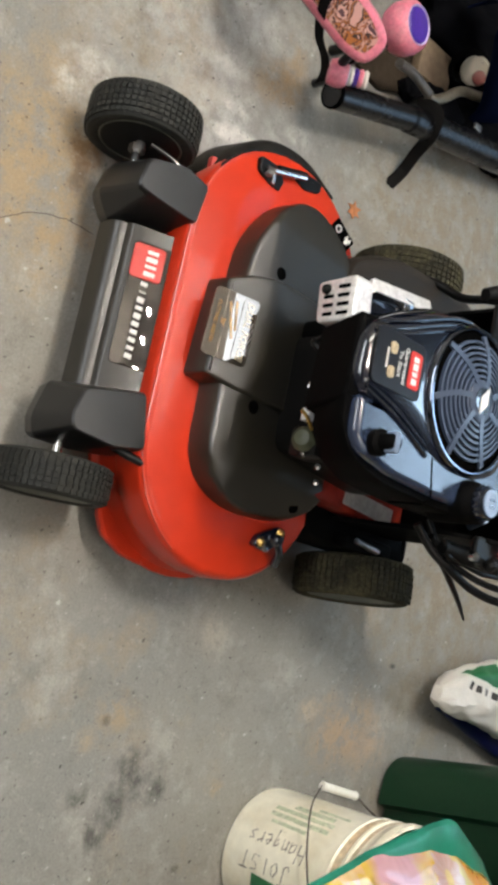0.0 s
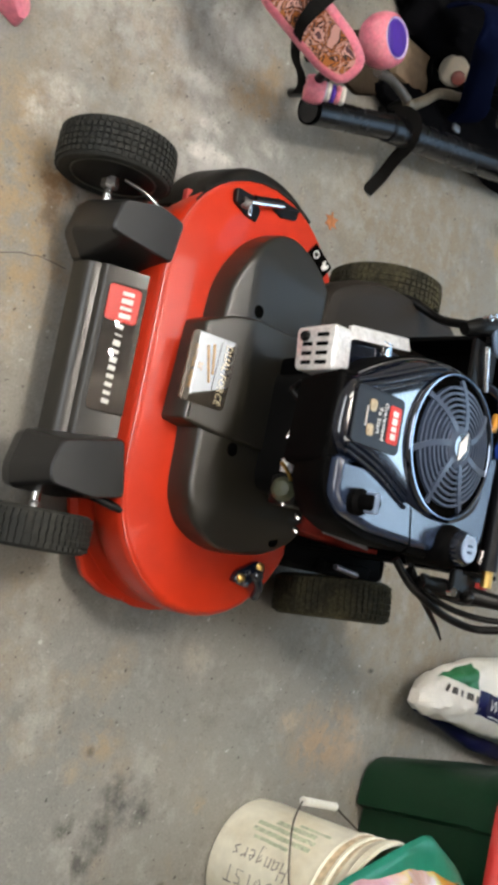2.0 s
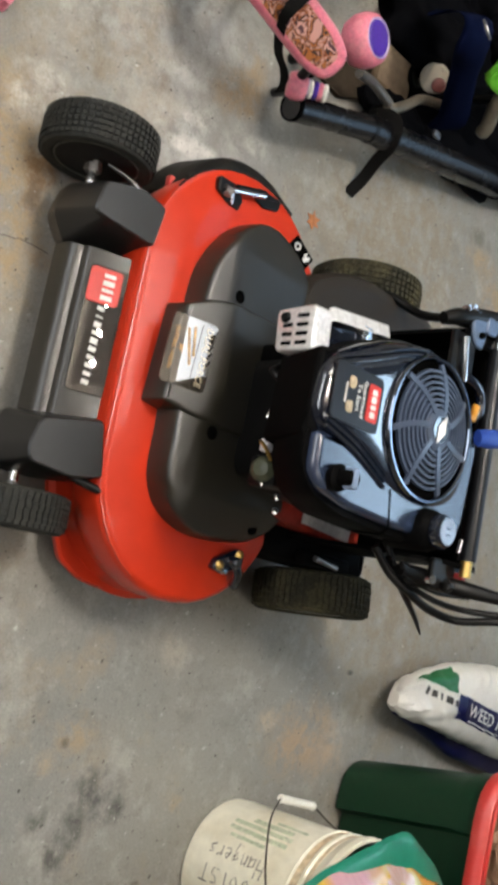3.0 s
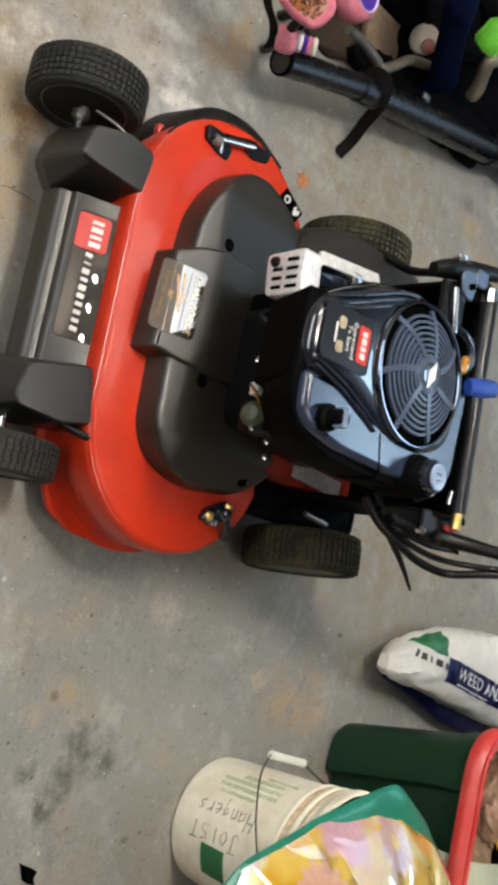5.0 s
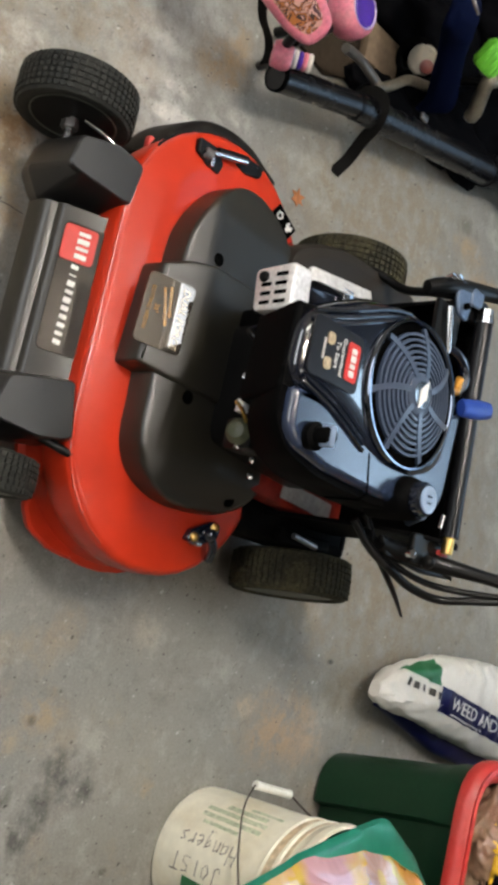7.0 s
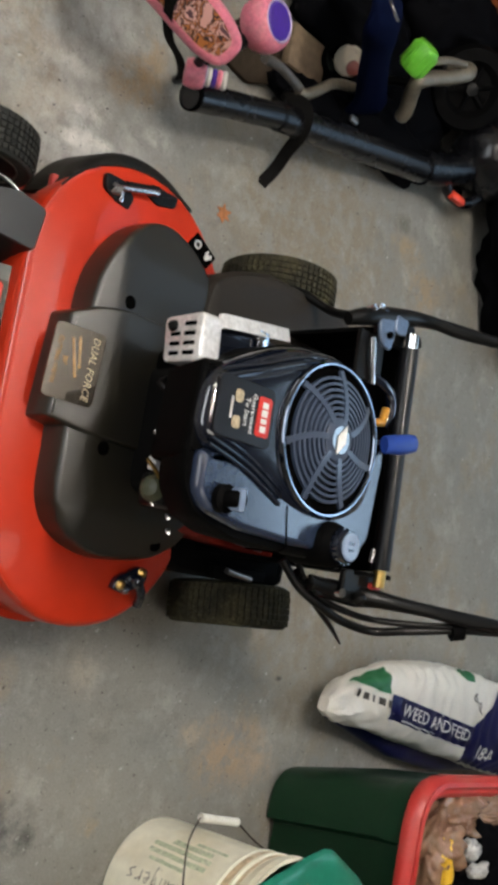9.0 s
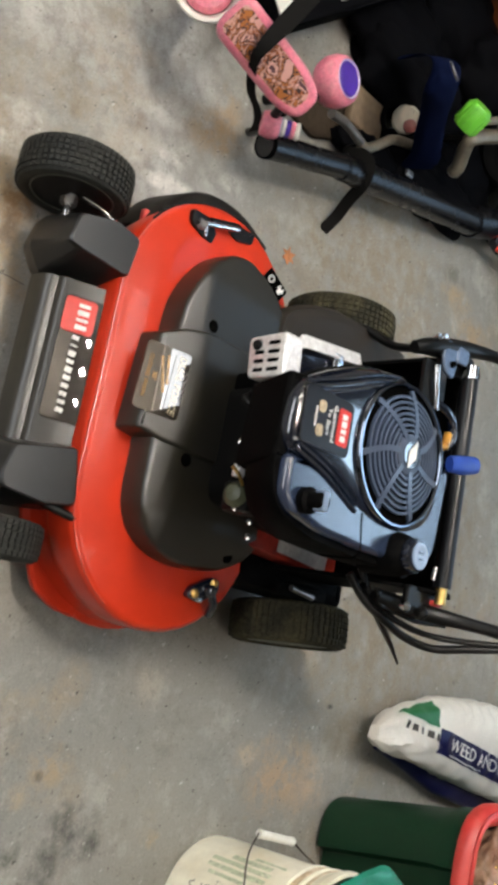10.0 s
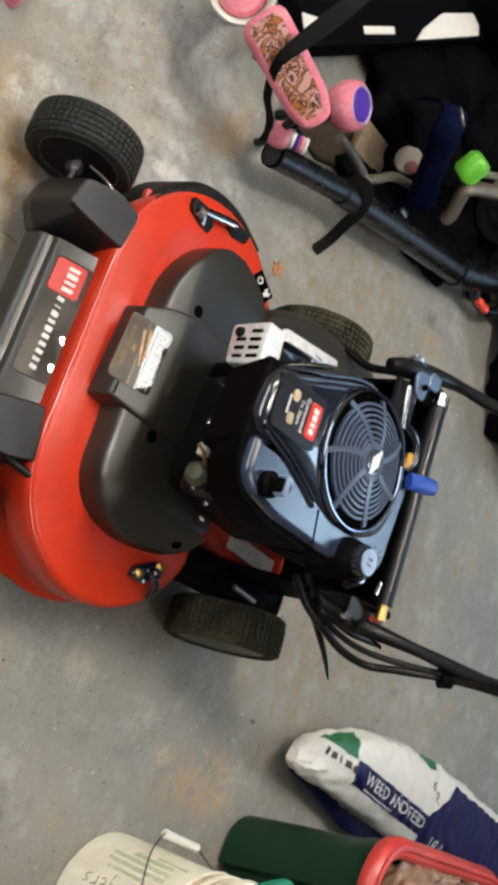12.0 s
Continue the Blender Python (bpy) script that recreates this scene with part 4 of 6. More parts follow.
part("data_plate", plate(pm, 0.15, 0.034, 0.0012, 0.003), material("silver_label", (0.34, 0.33, 0.32), 0.5, grain=0.2, scale=90), mower, "silver data plate")
part("drive_arm", tube([(0.268, 0.40, 0.232), (0.278, 0.47, 0.232)], 0.006, smooth=False), STEEL, mower, "bright steel rod over the wheel")
part("drive_plate", box(0.272, 0.45, 0.212, 0.03, 0.15, 0.025, 0.006), MATTE, mower)

# Engine
block_o = fillet([(-0.05, 0.10), (0.16, 0.10), (0.19, 0.36), (-0.08, 0.36)], 0.03)
engine = part("engine_block", stack([(0.24, block_o), (0.44, shrink(block_o, -0.004)), (0.47, shrink(block_o, 0.02))]), PLASTIC, mower, "black cast engine block")
def undercut(bm, z0, k):
    """A front that leans in towards its foot."""
    for v in bm.verts:
        v.co.y += k * max(0.0, z0 - v.co.z) * max(0.0, min(1.0, (0.10 - v.co.y) / 0.12))
    return bm


cowl_o = fillet([(0.006, -0.047), (0.108, -0.056), (0.138, 0.05), (0.180, 0.16), (0.188, 0.26), (0.150, 0.350), (0.055, 0.374), (-0.045, 0.348), (-0.092, 0.25), (-0.078, 0.13), (-0.030, 0.02)], 0.045, 6)
cowl = part("engine_cowl", undercut(stack([(0.50, shrink(cowl_o, 0.002)), (0.535, shrink(cowl_o, 0.0)), (0.552, shrink(cowl_o, 0.006)), (0.561, shrink(cowl_o, 0.016)), (0.565, shrink(cowl_o, 0.030)), (0.566, shrink(cowl_o, 0.050))]), 0.555, 0.38), GLOSS, mower, "glossy black engine cowl")
skirt_o = shrink(cowl_o, -0.002)
part("cowl_skirt", undercut(stack([(0.425, shrink(skirt_o, 0.006)), (0.43, skirt_o), (0.520, skirt_o), (0.528, shrink(skirt_o, -0.001))]), 0.555, 0.42), MATTE, mower, "matte black lower engine shroud")
filt_o = fillet([(-0.010, -0.046), (0.125, -0.054), (0.135, 0.03), (-0.02, 0.03)], 0.010)
part("air_filter_box", undercut(stack([(0.425, shrink(filt_o, 0.004)), (0.43, filt_o), (0.535, filt_o), (0.543, shrink(filt_o, 0.004)), (0.546, shrink(filt_o, 0.010))]), 0.545, 0.38), MATTE, mower, "matte black air filter box")
for k in (0.0, 0.010, 0.020):
    part("cowl_ridge", tube([(0.004 + k, -0.030, 0.5630), (-0.030 + k, 0.06, 0.5640), (-0.062 + k, 0.14, 0.5640), (-0.074 + k, 0.19, 0.5625)], 0.0034, 8), GLOSS, cowl)
    part("cowl_ridge", tube([(0.106 - k, -0.030, 0.5635), (0.128 - k, 0.05, 0.5635), (0.162 - k, 0.13, 0.563)], 0.0032, 8), GLOSS, cowl)
tank_o = fillet([(0.075, -0.050), (0.160, -0.050), (0.200, -0.020), (0.222, 0.06), (0.230, 0.20), (0.228, 0.345), (0.19, 0.380), (0.04, 0.392), (0.005, 0.366), (0.045, 0.342), (0.080, 0.330), (0.105, 0.300), (0.115, 0.25), (0.105, 0.15), (0.080, 0.06)], 0.020, 5)
tank = part("fuel_tank", undercut(stack([(0.445, shrink(tank_o, 0.010)), (0.455, shrink(tank_o, 0.004)), (0.538, tank_o), (0.545, shrink(tank_o, 0.003))]), 0.540, 0.42), MATTE, mower, "black plastic fuel tank")
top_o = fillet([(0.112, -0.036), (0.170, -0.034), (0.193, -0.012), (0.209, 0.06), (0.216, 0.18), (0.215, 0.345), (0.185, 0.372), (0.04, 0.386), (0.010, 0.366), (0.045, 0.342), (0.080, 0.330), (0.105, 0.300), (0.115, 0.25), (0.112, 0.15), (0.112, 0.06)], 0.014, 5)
part("tank_top", stack([(0.543, top_o), (0.553, top_o), (0.557, shrink(top_o, 0.003)), (0.5595, shrink(top_o, 0.006)), (0.5610, shrink(top_o, 0.010))]), TANK, tank, "black satin tank top with blue sheen in its colour")
part("tank_seam", tube([(0.160, 0.150, 0.5612), (0.20, 0.158, 0.5612), (0.2185, 0.165, 0.5585), (0.229, 0.165, 0.545), (0.2285, 0.165, 0.48)], 0.0014, 6, smooth=False), DARK, tank)
part("filler_neck", revolve([(0.036, 0.5), (0.036, 0.566), (0.031, 0.580), (0.026, 0.584), (0, 0.584)], (0.203, 0.262, 0), n=24), MATTE, tank)
cap = part("fuel_cap", revolve([(0, 0.582), (0.024, 0.582), (0.0265, 0.586), (0.0265, 0.597), (0.0245, 0.602), (0.020, 0.603), (0, 0.603)], (0.203, 0.262, 0), n=28), GLOSS, tank, "ribbed black fuel cap")
part("cap_disc", revolve([(0, 0.602), (0.0215, 0.602), (0.0215, 0.6045), (0.020, 0.6052), (0.0165, 0.6052), (0.0155, 0.6045), (0, 0.6045)], (0.203, 0.262, 0), n=28), material("pale_blue_disc", (0.26, 0.34, 0.46), 0.35, grain=0.08, scale=80), cap, "pale blue-grey disc")
for k in (-0.005, 0.005):
    part("cap_mark", box(0.203 + k, 0.262, 0.6052, 0.004, 0.012, 0.0012, 0), TANK, cap)
for k in range(16):
    a = k * math.pi / 8
    part("cap_rib", box(0.203 + 0.0268 * math.cos(a), 0.262 + 0.0268 * math.sin(a), 0.591, 0.003, 0.003, 0.010, 0), GLOSS, cap)
knob = part("choke_knob", revolve([(0, 0.556), (0.020, 0.556), (0.020, 0.572), (0.013, 0.576), (0.013, 0.596), (0.010, 0.6), (0, 0.6)], (0.172, 0.012, 0), n=20), MATTE, tank, "ribbed black knob")
part("knob_wing", box(0.172, 0.012, 0.592, 0.030, 0.012, 0.02, 0.003), material("pale_blue_wing", (0.16, 0.21, 0.30), 0.3, grain=0.1, scale=80), knob, "pale blue-grey wing")

PALE_GOLD = material("pale_gold_print", (0.42, 0.33, 0.20), 0.4, grain=0.4, scale=160)
cm = frame_on((0.050, 0.026, 0.5672), (1, 0, 0), (-0.08, 1, 0))
part("cowl_label", plate(cm, 0.085, 0.115, 0.001, 0.012), FILM_DARK, cowl, "dark glossy engine label")
part("emblem", plate(cm @ pose(0.0, 0.036, 0.002), 0.056, 0.028, 0.0006, 0.006), LOGO, cowl, "red emblem patch")
for i, w in enumerate((0.008, 0.010, 0.007, 0.009)):
    part("emblem_bar", plate(cm @ pose(-0.0165 + i * 0.0112, 0.036, 0.0032), w, 0.012, 0.0003, 0.001), WHITE, cowl)
part("cowl_line", words("Guaranteed", 0.0118, cm @ pose(0, 0.013, 0.002), 0.0003), WHITE, cowl)
part("cowl_line", words("To Start", 0.0118, cm @ pose(0, 0.0, 0.002), 0.0003), WHITE, cowl)
for i in range(2):
    part("label_medal", plate(cm @ pose(-0.018 + i * 0.036, -0.018, 0.002), 0.018, 0.016, 0.0005, 0.007), PALE_GOLD, cowl)
part("label_bar", plate(cm @ pose(0.0, -0.03, 0.002), 0.03, 0.004, 0.0004, 0.001), WHITE, cowl)

RING = material("bright_dark_ring", (0.15, 0.17, 0.21), 0.10, 1.0, grain=0.1, scale=60)
FAN = Vector((0.048, 0.220, 0.566))
part("fan_well", revolve([(0.110, -0.002), (0.110, 0.002), (0.0, 0.003), (0.0, -0.002)], FAN, n=40), DARK, cowl)
part("fan_ring", revolve([(0.110, 0.0), (0.1195, 0.0), (0.1180, 0.006), (0.1160, 0.0085), (0.1135, 0.0085), (0.110, 0.004)], FAN, n=64, closed=True), RING, cowl, "glossy raised ring round the fan grille")


def grille():
    bits = []
    for i in range(7):
        r = 0.037 + i * 0.0092
        z = 0.022 - 0.017 * (r / 0.11) ** 2
        bits.append(revolve([(r, z - 0.005), (r + 0.0044, z - 0.006), (r + 0.0044, z - 0.001), (r, z)], FAN, n=56, closed=True))
    for k in range(7):
        a0 = 2 * math.pi * k / 7 + 0.2
        pts = [(FAN.x + r * math.cos(a0 + (r - 0.03) * 3.2), FAN.y + r * math.sin(a0 + (r - 0.03) * 3.2), FAN.z + 0.0215 - 0.017 * (r / 0.11) ** 2) for r in (0.028, 0.05, 0.07, 0.09, 0.108)]
        bits.append(sweep(pts, [(-0.0048, -0.003), (0.0048, -0.003), (0.0048, 0.0014), (-0.0048, 0.0014)], steps=3))
    return joined(*bits)


# Lighter blue than the tank, so the reflected blue sits in the colour.
GRILLE = material("grille_blue_sheen", (0.045, 0.060, 0.095), 0.28, gloss=1.0, grain=0.08, scale=300)
part("fan_grille", grille(), GRILLE, cowl, "slotted fan grille with blue sheen in its colour")
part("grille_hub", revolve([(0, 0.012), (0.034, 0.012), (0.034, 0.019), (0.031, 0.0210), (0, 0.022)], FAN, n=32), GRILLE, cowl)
part("hub_inset", revolve([(0, 0.0205), (0.021, 0.0215), (0.021, 0.0232), (0, 0.0236)], FAN, n=28), GLOSS, cowl)
dia = [(-0.011, 0), (0, -0.026), (0.011, 0), (0, 0.026)]
bm = stack([(0.0, dia), (0.001, dia)])
bm.transform(Matrix.Translation(FAN + Vector((0, 0, 0.0242))) @ Matrix.Rotation(1.2, 4, "Z"))
part("hub_emblem", bm, WHITE, cowl, "white diamond emblem")

# Muffler guard: a pressed shield with upright slots, and the bright strip behind it
guard = part("muffler_guard", loft([[(x - y * 0.05, y, z) for x, z in fillet([(-0.092 + k, 0.390 + k), (-0.022 - k, 0.398 + k), (-0.020 - k, 0.478 - k), (-0.096 + k, 0.472 - k)], 0.010)] for y, k in ((0.009, 0.004), (0.011, 0.001), (0.014, 0.0), (0.046, 0.0), (0.050, 0.003))]), GUARD, mower, "pressed steel muffler guard with slots", 30)
# Black bars on the guard stand for the shade in its slots.
for k in range(4):
    for z0, z1 in ((0.408, 0.428), (0.437, 0.460)):
        if k == 0 and z0 < 0.43:
            continue
        part("slot_shade", box(-0.079 + k * 0.0148, 0.0095, (z0 + z1) / 2 + k * 0.001, 0.0062, 0.004, z1 - z0, 0.001), DARK, guard)
part("guard_bolt", revolve([(0, 0), (0.009, 0), (0.009, 0.006), (0.006, 0.011), (0, 0.012)], (-0.077, 0.012, 0.412), (0, -1, 0.2), 14), BLACK_METAL, guard, "black bolt head")
part("guard_strip", loft([[(x0 + dx, y, z0 + dz) for dx, dz in ((-0.018, -0.006), (0.005, 0.002), (0.005, 0.006), (-0.018, -0.002))] for x0, y, z0 in ((-0.084, 0.046, 0.470), (-0.088, 0.052, 0.471), (-0.116, 0.214, 0.455), (-0.118, 0.222, 0.452))]), GUARD, mower, "bright steel side strip")
part("guard_tab", box(-0.094, 0.150, 0.464, 0.026, 0.024, 0.004, 0.001), CHROME, mower)
part("muffler", box(-0.070, 0.130, 0.420, 0.066, 0.16, 0.076, 0.014), GLOSS, mower, "glossy dark muffler cover")
part("muffler_foot", box(-0.050, 0.150, 0.330, 0.05, 0.09, 0.12, 0.01), MATTE, mower)

# Carburettor and linkages in front of the engine
part("carburettor", box(0.165, 0.055, 0.40, 0.05, 0.05, 0.06, 0.008), BLACK_METAL, mower)
part("primer", revolve([(0, 0), (0.018, 0), (0.02, 0.010), (0.012, 0.022), (0, 0.025)], (0.165, 0.032, 0.405), (0, -1, 0.5), 18), material("grey_rubber", (0.075, 0.08, 0.045), 0.5, grain=0.1, scale=80), mower, "olive rubber primer bulb")
part("governor_clip", box(0.131, 0.006, 0.425, 0.020, 0.014, 0.016, 0.002), GUARD, mower, "bright linkage clip")
part("clip_wire", tube([(0.128, -0.012, 0.428), (0.138, 0.0, 0.432), (0.150, 0.02, 0.425)], 0.003), BRASS, mower)
part("governor_rod", tube([(0.028, 0.010, 0.425), (0.060, 0.012, 0.423), (0.088, 0.006, 0.415)], 0.004), CHROME, mower)
for x, y, z in ((0.202, 0.052, 0.42), (0.222, 0.075, 0.40), (0.185, 0.035, 0.40)):
    part("screw", revolve([(0, 0), (0.005, 0), (0.005, 0.008), (0, 0.009)], (x, y, z), (0, -0.6, 1), 10), CHROME, mower)
part("spark_lead", tube([(0.03, 0.03, 0.42), (0.01, 0.015, 0.40), (0.0, 0.03, 0.39), (-0.02, 0.06, 0.38)], 0.005), BLACK_METAL, mower)

# Rear cross tube, brake arm, blue lever
BRACKET = material("blue_grey_steel", (0.13, 0.17, 0.24), 0.32, 0.6, grain=0.15, scale=120)
SATIN = material("satin_black_steel", (0.006, 0.0065, 0.008), 0.30, grain=0.12, scale=150, wear=0.3, wear_color=(0.012, 0.012, 0.012), wear_scale=20, gloss=0.3)
part("cross_tube", tube([(-0.178, 0.5, 0.505), (0.226, 0.5, 0.505)], 0.017, 18, smooth=False), SATIN, mower, "black cross tube")
part("tube_cap", tube([(-0.205, 0.5, 0.505), (-0.176, 0.5, 0.505)], 0.0150, 18, smooth=False), CHROME, mower, "bright tube end")
part("tube_cap", tube([(0.222, 0.5, 0.505), (0.256, 0.5, 0.505)], 0.0105, 18, smooth=False), BRASS, mower, "brass tube end")
part("starter_grip", sweep([(0.026, 0.360, 0.572), (0.018, 0.400, 0.577), (0.008, 0.440, 0.577)], circle(0.016, 12, 0.010), steps=4, scale=lambda t: 0.9 + 0.15 * math.sin(t * 3)), BLUE, mower, "blue plastic grip")
part("brake_arm", prism(fillet([(-0.225, 0.395), (-0.190, 0.382), (-0.158, 0.395), (-0.152, 0.425), (-0.180, 0.432), (-0.215, 0.440)], 0.010), 0.508, 0.516), BRACKET, mower, "blue-grey steel brake bracket")
part("brake_lug", prism(fillet([(-0.222, 0.425), (-0.186, 0.425), (-0.190, 0.462), (-0.222, 0.466)], 0.010), 0.512, 0.520), BRACKET, mower)
part("brake_plate", box(-0.135, 0.395, 0.492, 0.085, 0.075, 0.010, 0.003), BLACK_METAL, mower)
part("brake_bolt", revolve([(0, 0), (0.006, 0), (0.006, 0.008), (0, 0.009)], (-0.178, 0.412, 0.515), (0, -0.2, 1), 10), DARK, mower)
part("brake_bolt", revolve([(0, 0), (0.006, 0), (0.006, 0.014), (0, 0.015)], (-0.208, 0.350, 0.512), (0, -0.2, 1), 10), CHROME, mower)
part("brake_rod", tube([(-0.088, 0.400, 0.502), (-0.165, 0.376, 0.508)], 0.0062, smooth=False), CHROME, mower, "bright steel rod")
part("vent_hose", tube([(-0.102, 0.405, 0.495), (-0.096, 0.438, 0.500), (-0.082, 0.464, 0.500), (-0.052, 0.472, 0.500), (-0.028, 0.462, 0.492)], 0.010, 12), GLOSS, mower, "black bent hose")
part("white_clip", box(0.262, 0.445, 0.470, 0.012, 0.007, 0.022, 0.002), CHROME, mower, "bright clip on the lever")
part("tank_strut", tube([(0.205, 0.405, 0.505), (0.214, 0.440, 0.455)], 0.0075, smooth=False), BRACKET, mower, "steel strut under the tank")
part("stop_rod", tube([(0.190, 0.470, 0.505), (0.214, 0.474, 0.500)], 0.0048, smooth=False), CHROME, mower)
part("cable_end", box(0.258, 0.505, 0.492, 0.018, 0.024, 0.014, 0.004), RED_LID, mower, "small red cable end")
part("fuel_line", tube([(-0.022, 0.405, 0.505), (-0.028, 0.440, 0.507), (-0.055, 0.450, 0.505)], 0.0075, smooth=False), material("amber_plastic", (0.52, 0.24, 0.03), 0.3, grain=0.1, scale=90), mower, "amber fuel line elbow")

# Upright plates that carry the handle
def side_plate(x, pts):
    return part("handle_mount", loft([[(x + dx, y, z) for y, z in pts] for dx in (-0.004, 0.004)]), MATTE, mower, "black steel handle mount")


side_plate(0.236, [(0.34, 0.19), (0.56, 0.19), (0.56, 0.49), (0.52, 0.51), (0.45, 0.49), (0.38, 0.42), (0.35, 0.30)])
side_plate(-0.205, [(0.43, 0.19), (0.56, 0.19), (0.56, 0.49), (0.52, 0.51), (0.46, 0.49), (0.44, 0.44)])
part("rear_shield", box(0.015, 0.545, 0.335, 0.43, 0.008, 0.29, 0.002), MATTE, mower, "black rear shield")

# Handle and cables
for s, line in ((-1, [(-0.184, 0.325, 0.488), (-0.200, 0.365, 0.498), (-0.222, 0.44, 0.503), (-0.240, 0.53, 0.518), (-0.236, 0.66, 0.585)]), (1, [(0.266, 0.37, 0.452), (0.269, 0.42, 0.458), (0.274, 0.48, 0.480), (0.280, 0.545, 0.535), (0.291, 0.70, 0.630)])):
    brk = part("handle_bracket", tube(line, 0.0125, 10, scale=lambda t: 0.95 + 0.45 * math.sin(math.pi * min(1, t * 1.25))), BLACK_METAL, mower, "black bent handle bracket")
    kx = line[2][0]
    part("bracket_knob", revolve([(0, 0), (0.012, 0), (0.013, 0.010), (0.009, 0.016), (0, 0.018)], (kx, 0.46, 0.49), (s * 0.7, 0, 0.7), 14), BLACK_METAL, brk)
    part("bracket_bolt", revolve([(0, 0), (0.008, 0), (0.008, 0.012), (0, 0.013)], (kx, 0.39, 0.50), (0, -0.3, 1), 10), CHROME, brk)
    part("bracket_plate", prism(fillet([(kx - 0.012 - (0.03 if s > 0 else 0), 0.42), (kx + 0.012 + (0.03 if s < 0 else 0), 0.42), (kx + 0.012 + (0.03 if s < 0 else 0), 0.54), (kx - 0.012 - (0.03 if s > 0 else 0), 0.54)], 0.01), 0.475, 0.487), BLACK_METAL, brk)
    part("handle_tube", tube([line[3], line[4], (0.27 * s, 1.05, 0.81), (0.25 * s, 1.45, 1.0)], 0.0105, 12), BLACK_METAL, mower, "black handle tube")
part("handle_grip", tube([(-0.25, 1.45, 1.0), (-0.2, 1.5, 1.03), (0.2, 1.5, 1.03), (0.25, 1.45, 1.0)], 0.0135, 12), BLACK_METAL, mower)
part("cable", tube([(0.235, 0.33, 0.42), (0.275, 0.365, 0.435), (0.303, 0.415, 0.45), (0.325, 0.486, 0.452), (0.335, 0.55, 0.475), (0.323, 0.60, 0.528), (0.304, 0.72, 0.618), (0.290, 1.05, 0.83)], 0.0078), BLACK_METAL, mower, "thick black control cable")
part("cable", tube([(0.22, 0.36, 0.42), (0.272, 0.385, 0.44), (0.298, 0.44, 0.455), (0.313, 0.52, 0.478), (0.311, 0.60, 0.535), (0.300, 0.70, 0.615), (0.28, 1.05, 0.84)], 0.006), BLACK_METAL, mower, "black control cable")
part("lever_plate", prism(fillet([(0.250, 0.36), (0.284, 0.38), (0.297, 0.50), (0.292, 0.61), (0.272, 0.57), (0.258, 0.45)], 0.008), 0.452, 0.462), BLACK_METAL, mower, "flat black lever")
part("cable_tie", tube([(0.312, 0.655, 0.570), (0.307, 0.672, 0.585)], 0.020, 12, smooth=False), MATTE, mower, "black cable tie")
part("cable", tube([(-0.317, 0.465, 0.20), (-0.302, 0.480, 0.25), (-0.268, 0.50, 0.31), (-0.239, 0.465, 0.40), (-0.205, 0.42, 0.485)], 0.009), BLACK_METAL, mower, "thick black cable")
part("cable_tail", tube([(0.25, 0.36, 0.43), (0.302, 0.44, 0.42), (0.340, 0.54, 0.385), (0.374, 0.635, 0.345)], 0.0075, scale=lambda t: 1 - 0.7 * t * t), BLACK_METAL, mower)


# ---- things by the mower ----
FAINT = material("worn_green_print", (0.50, 0.55, 0.36), 0.6, grain=0.3, scale=150, wear=0.7, wear_color=(0.72, 0.70, 0.55), wear_scale=45)
GRIME = material("brown_grime", (0.62, 0.48, 0.30), 0.7, grain=0.3, scale=90, wear=0.9, wear_color=(0.74, 0.68, 0.52), wear_scale=16)
WHITE_GRIP = material("white_grip_plastic", (0.80, 0.78, 0.70), 0.4, grain=0.06, scale=90, wear=0.3, wear_color=(0.55, 0.48, 0.36), wear_scale=30)
RUSTY = material("rusty_wire", (0.06, 0.045, 0.035), 0.5, 0.5, grain=0.3, scale=150)
FADED = material("faded_marker", (0.27, 0.23, 0.18), 0.6, grain=0.4, scale=120, wear=0.8, wear_color=(0.45, 0.42, 0.34), wear_scale=60)


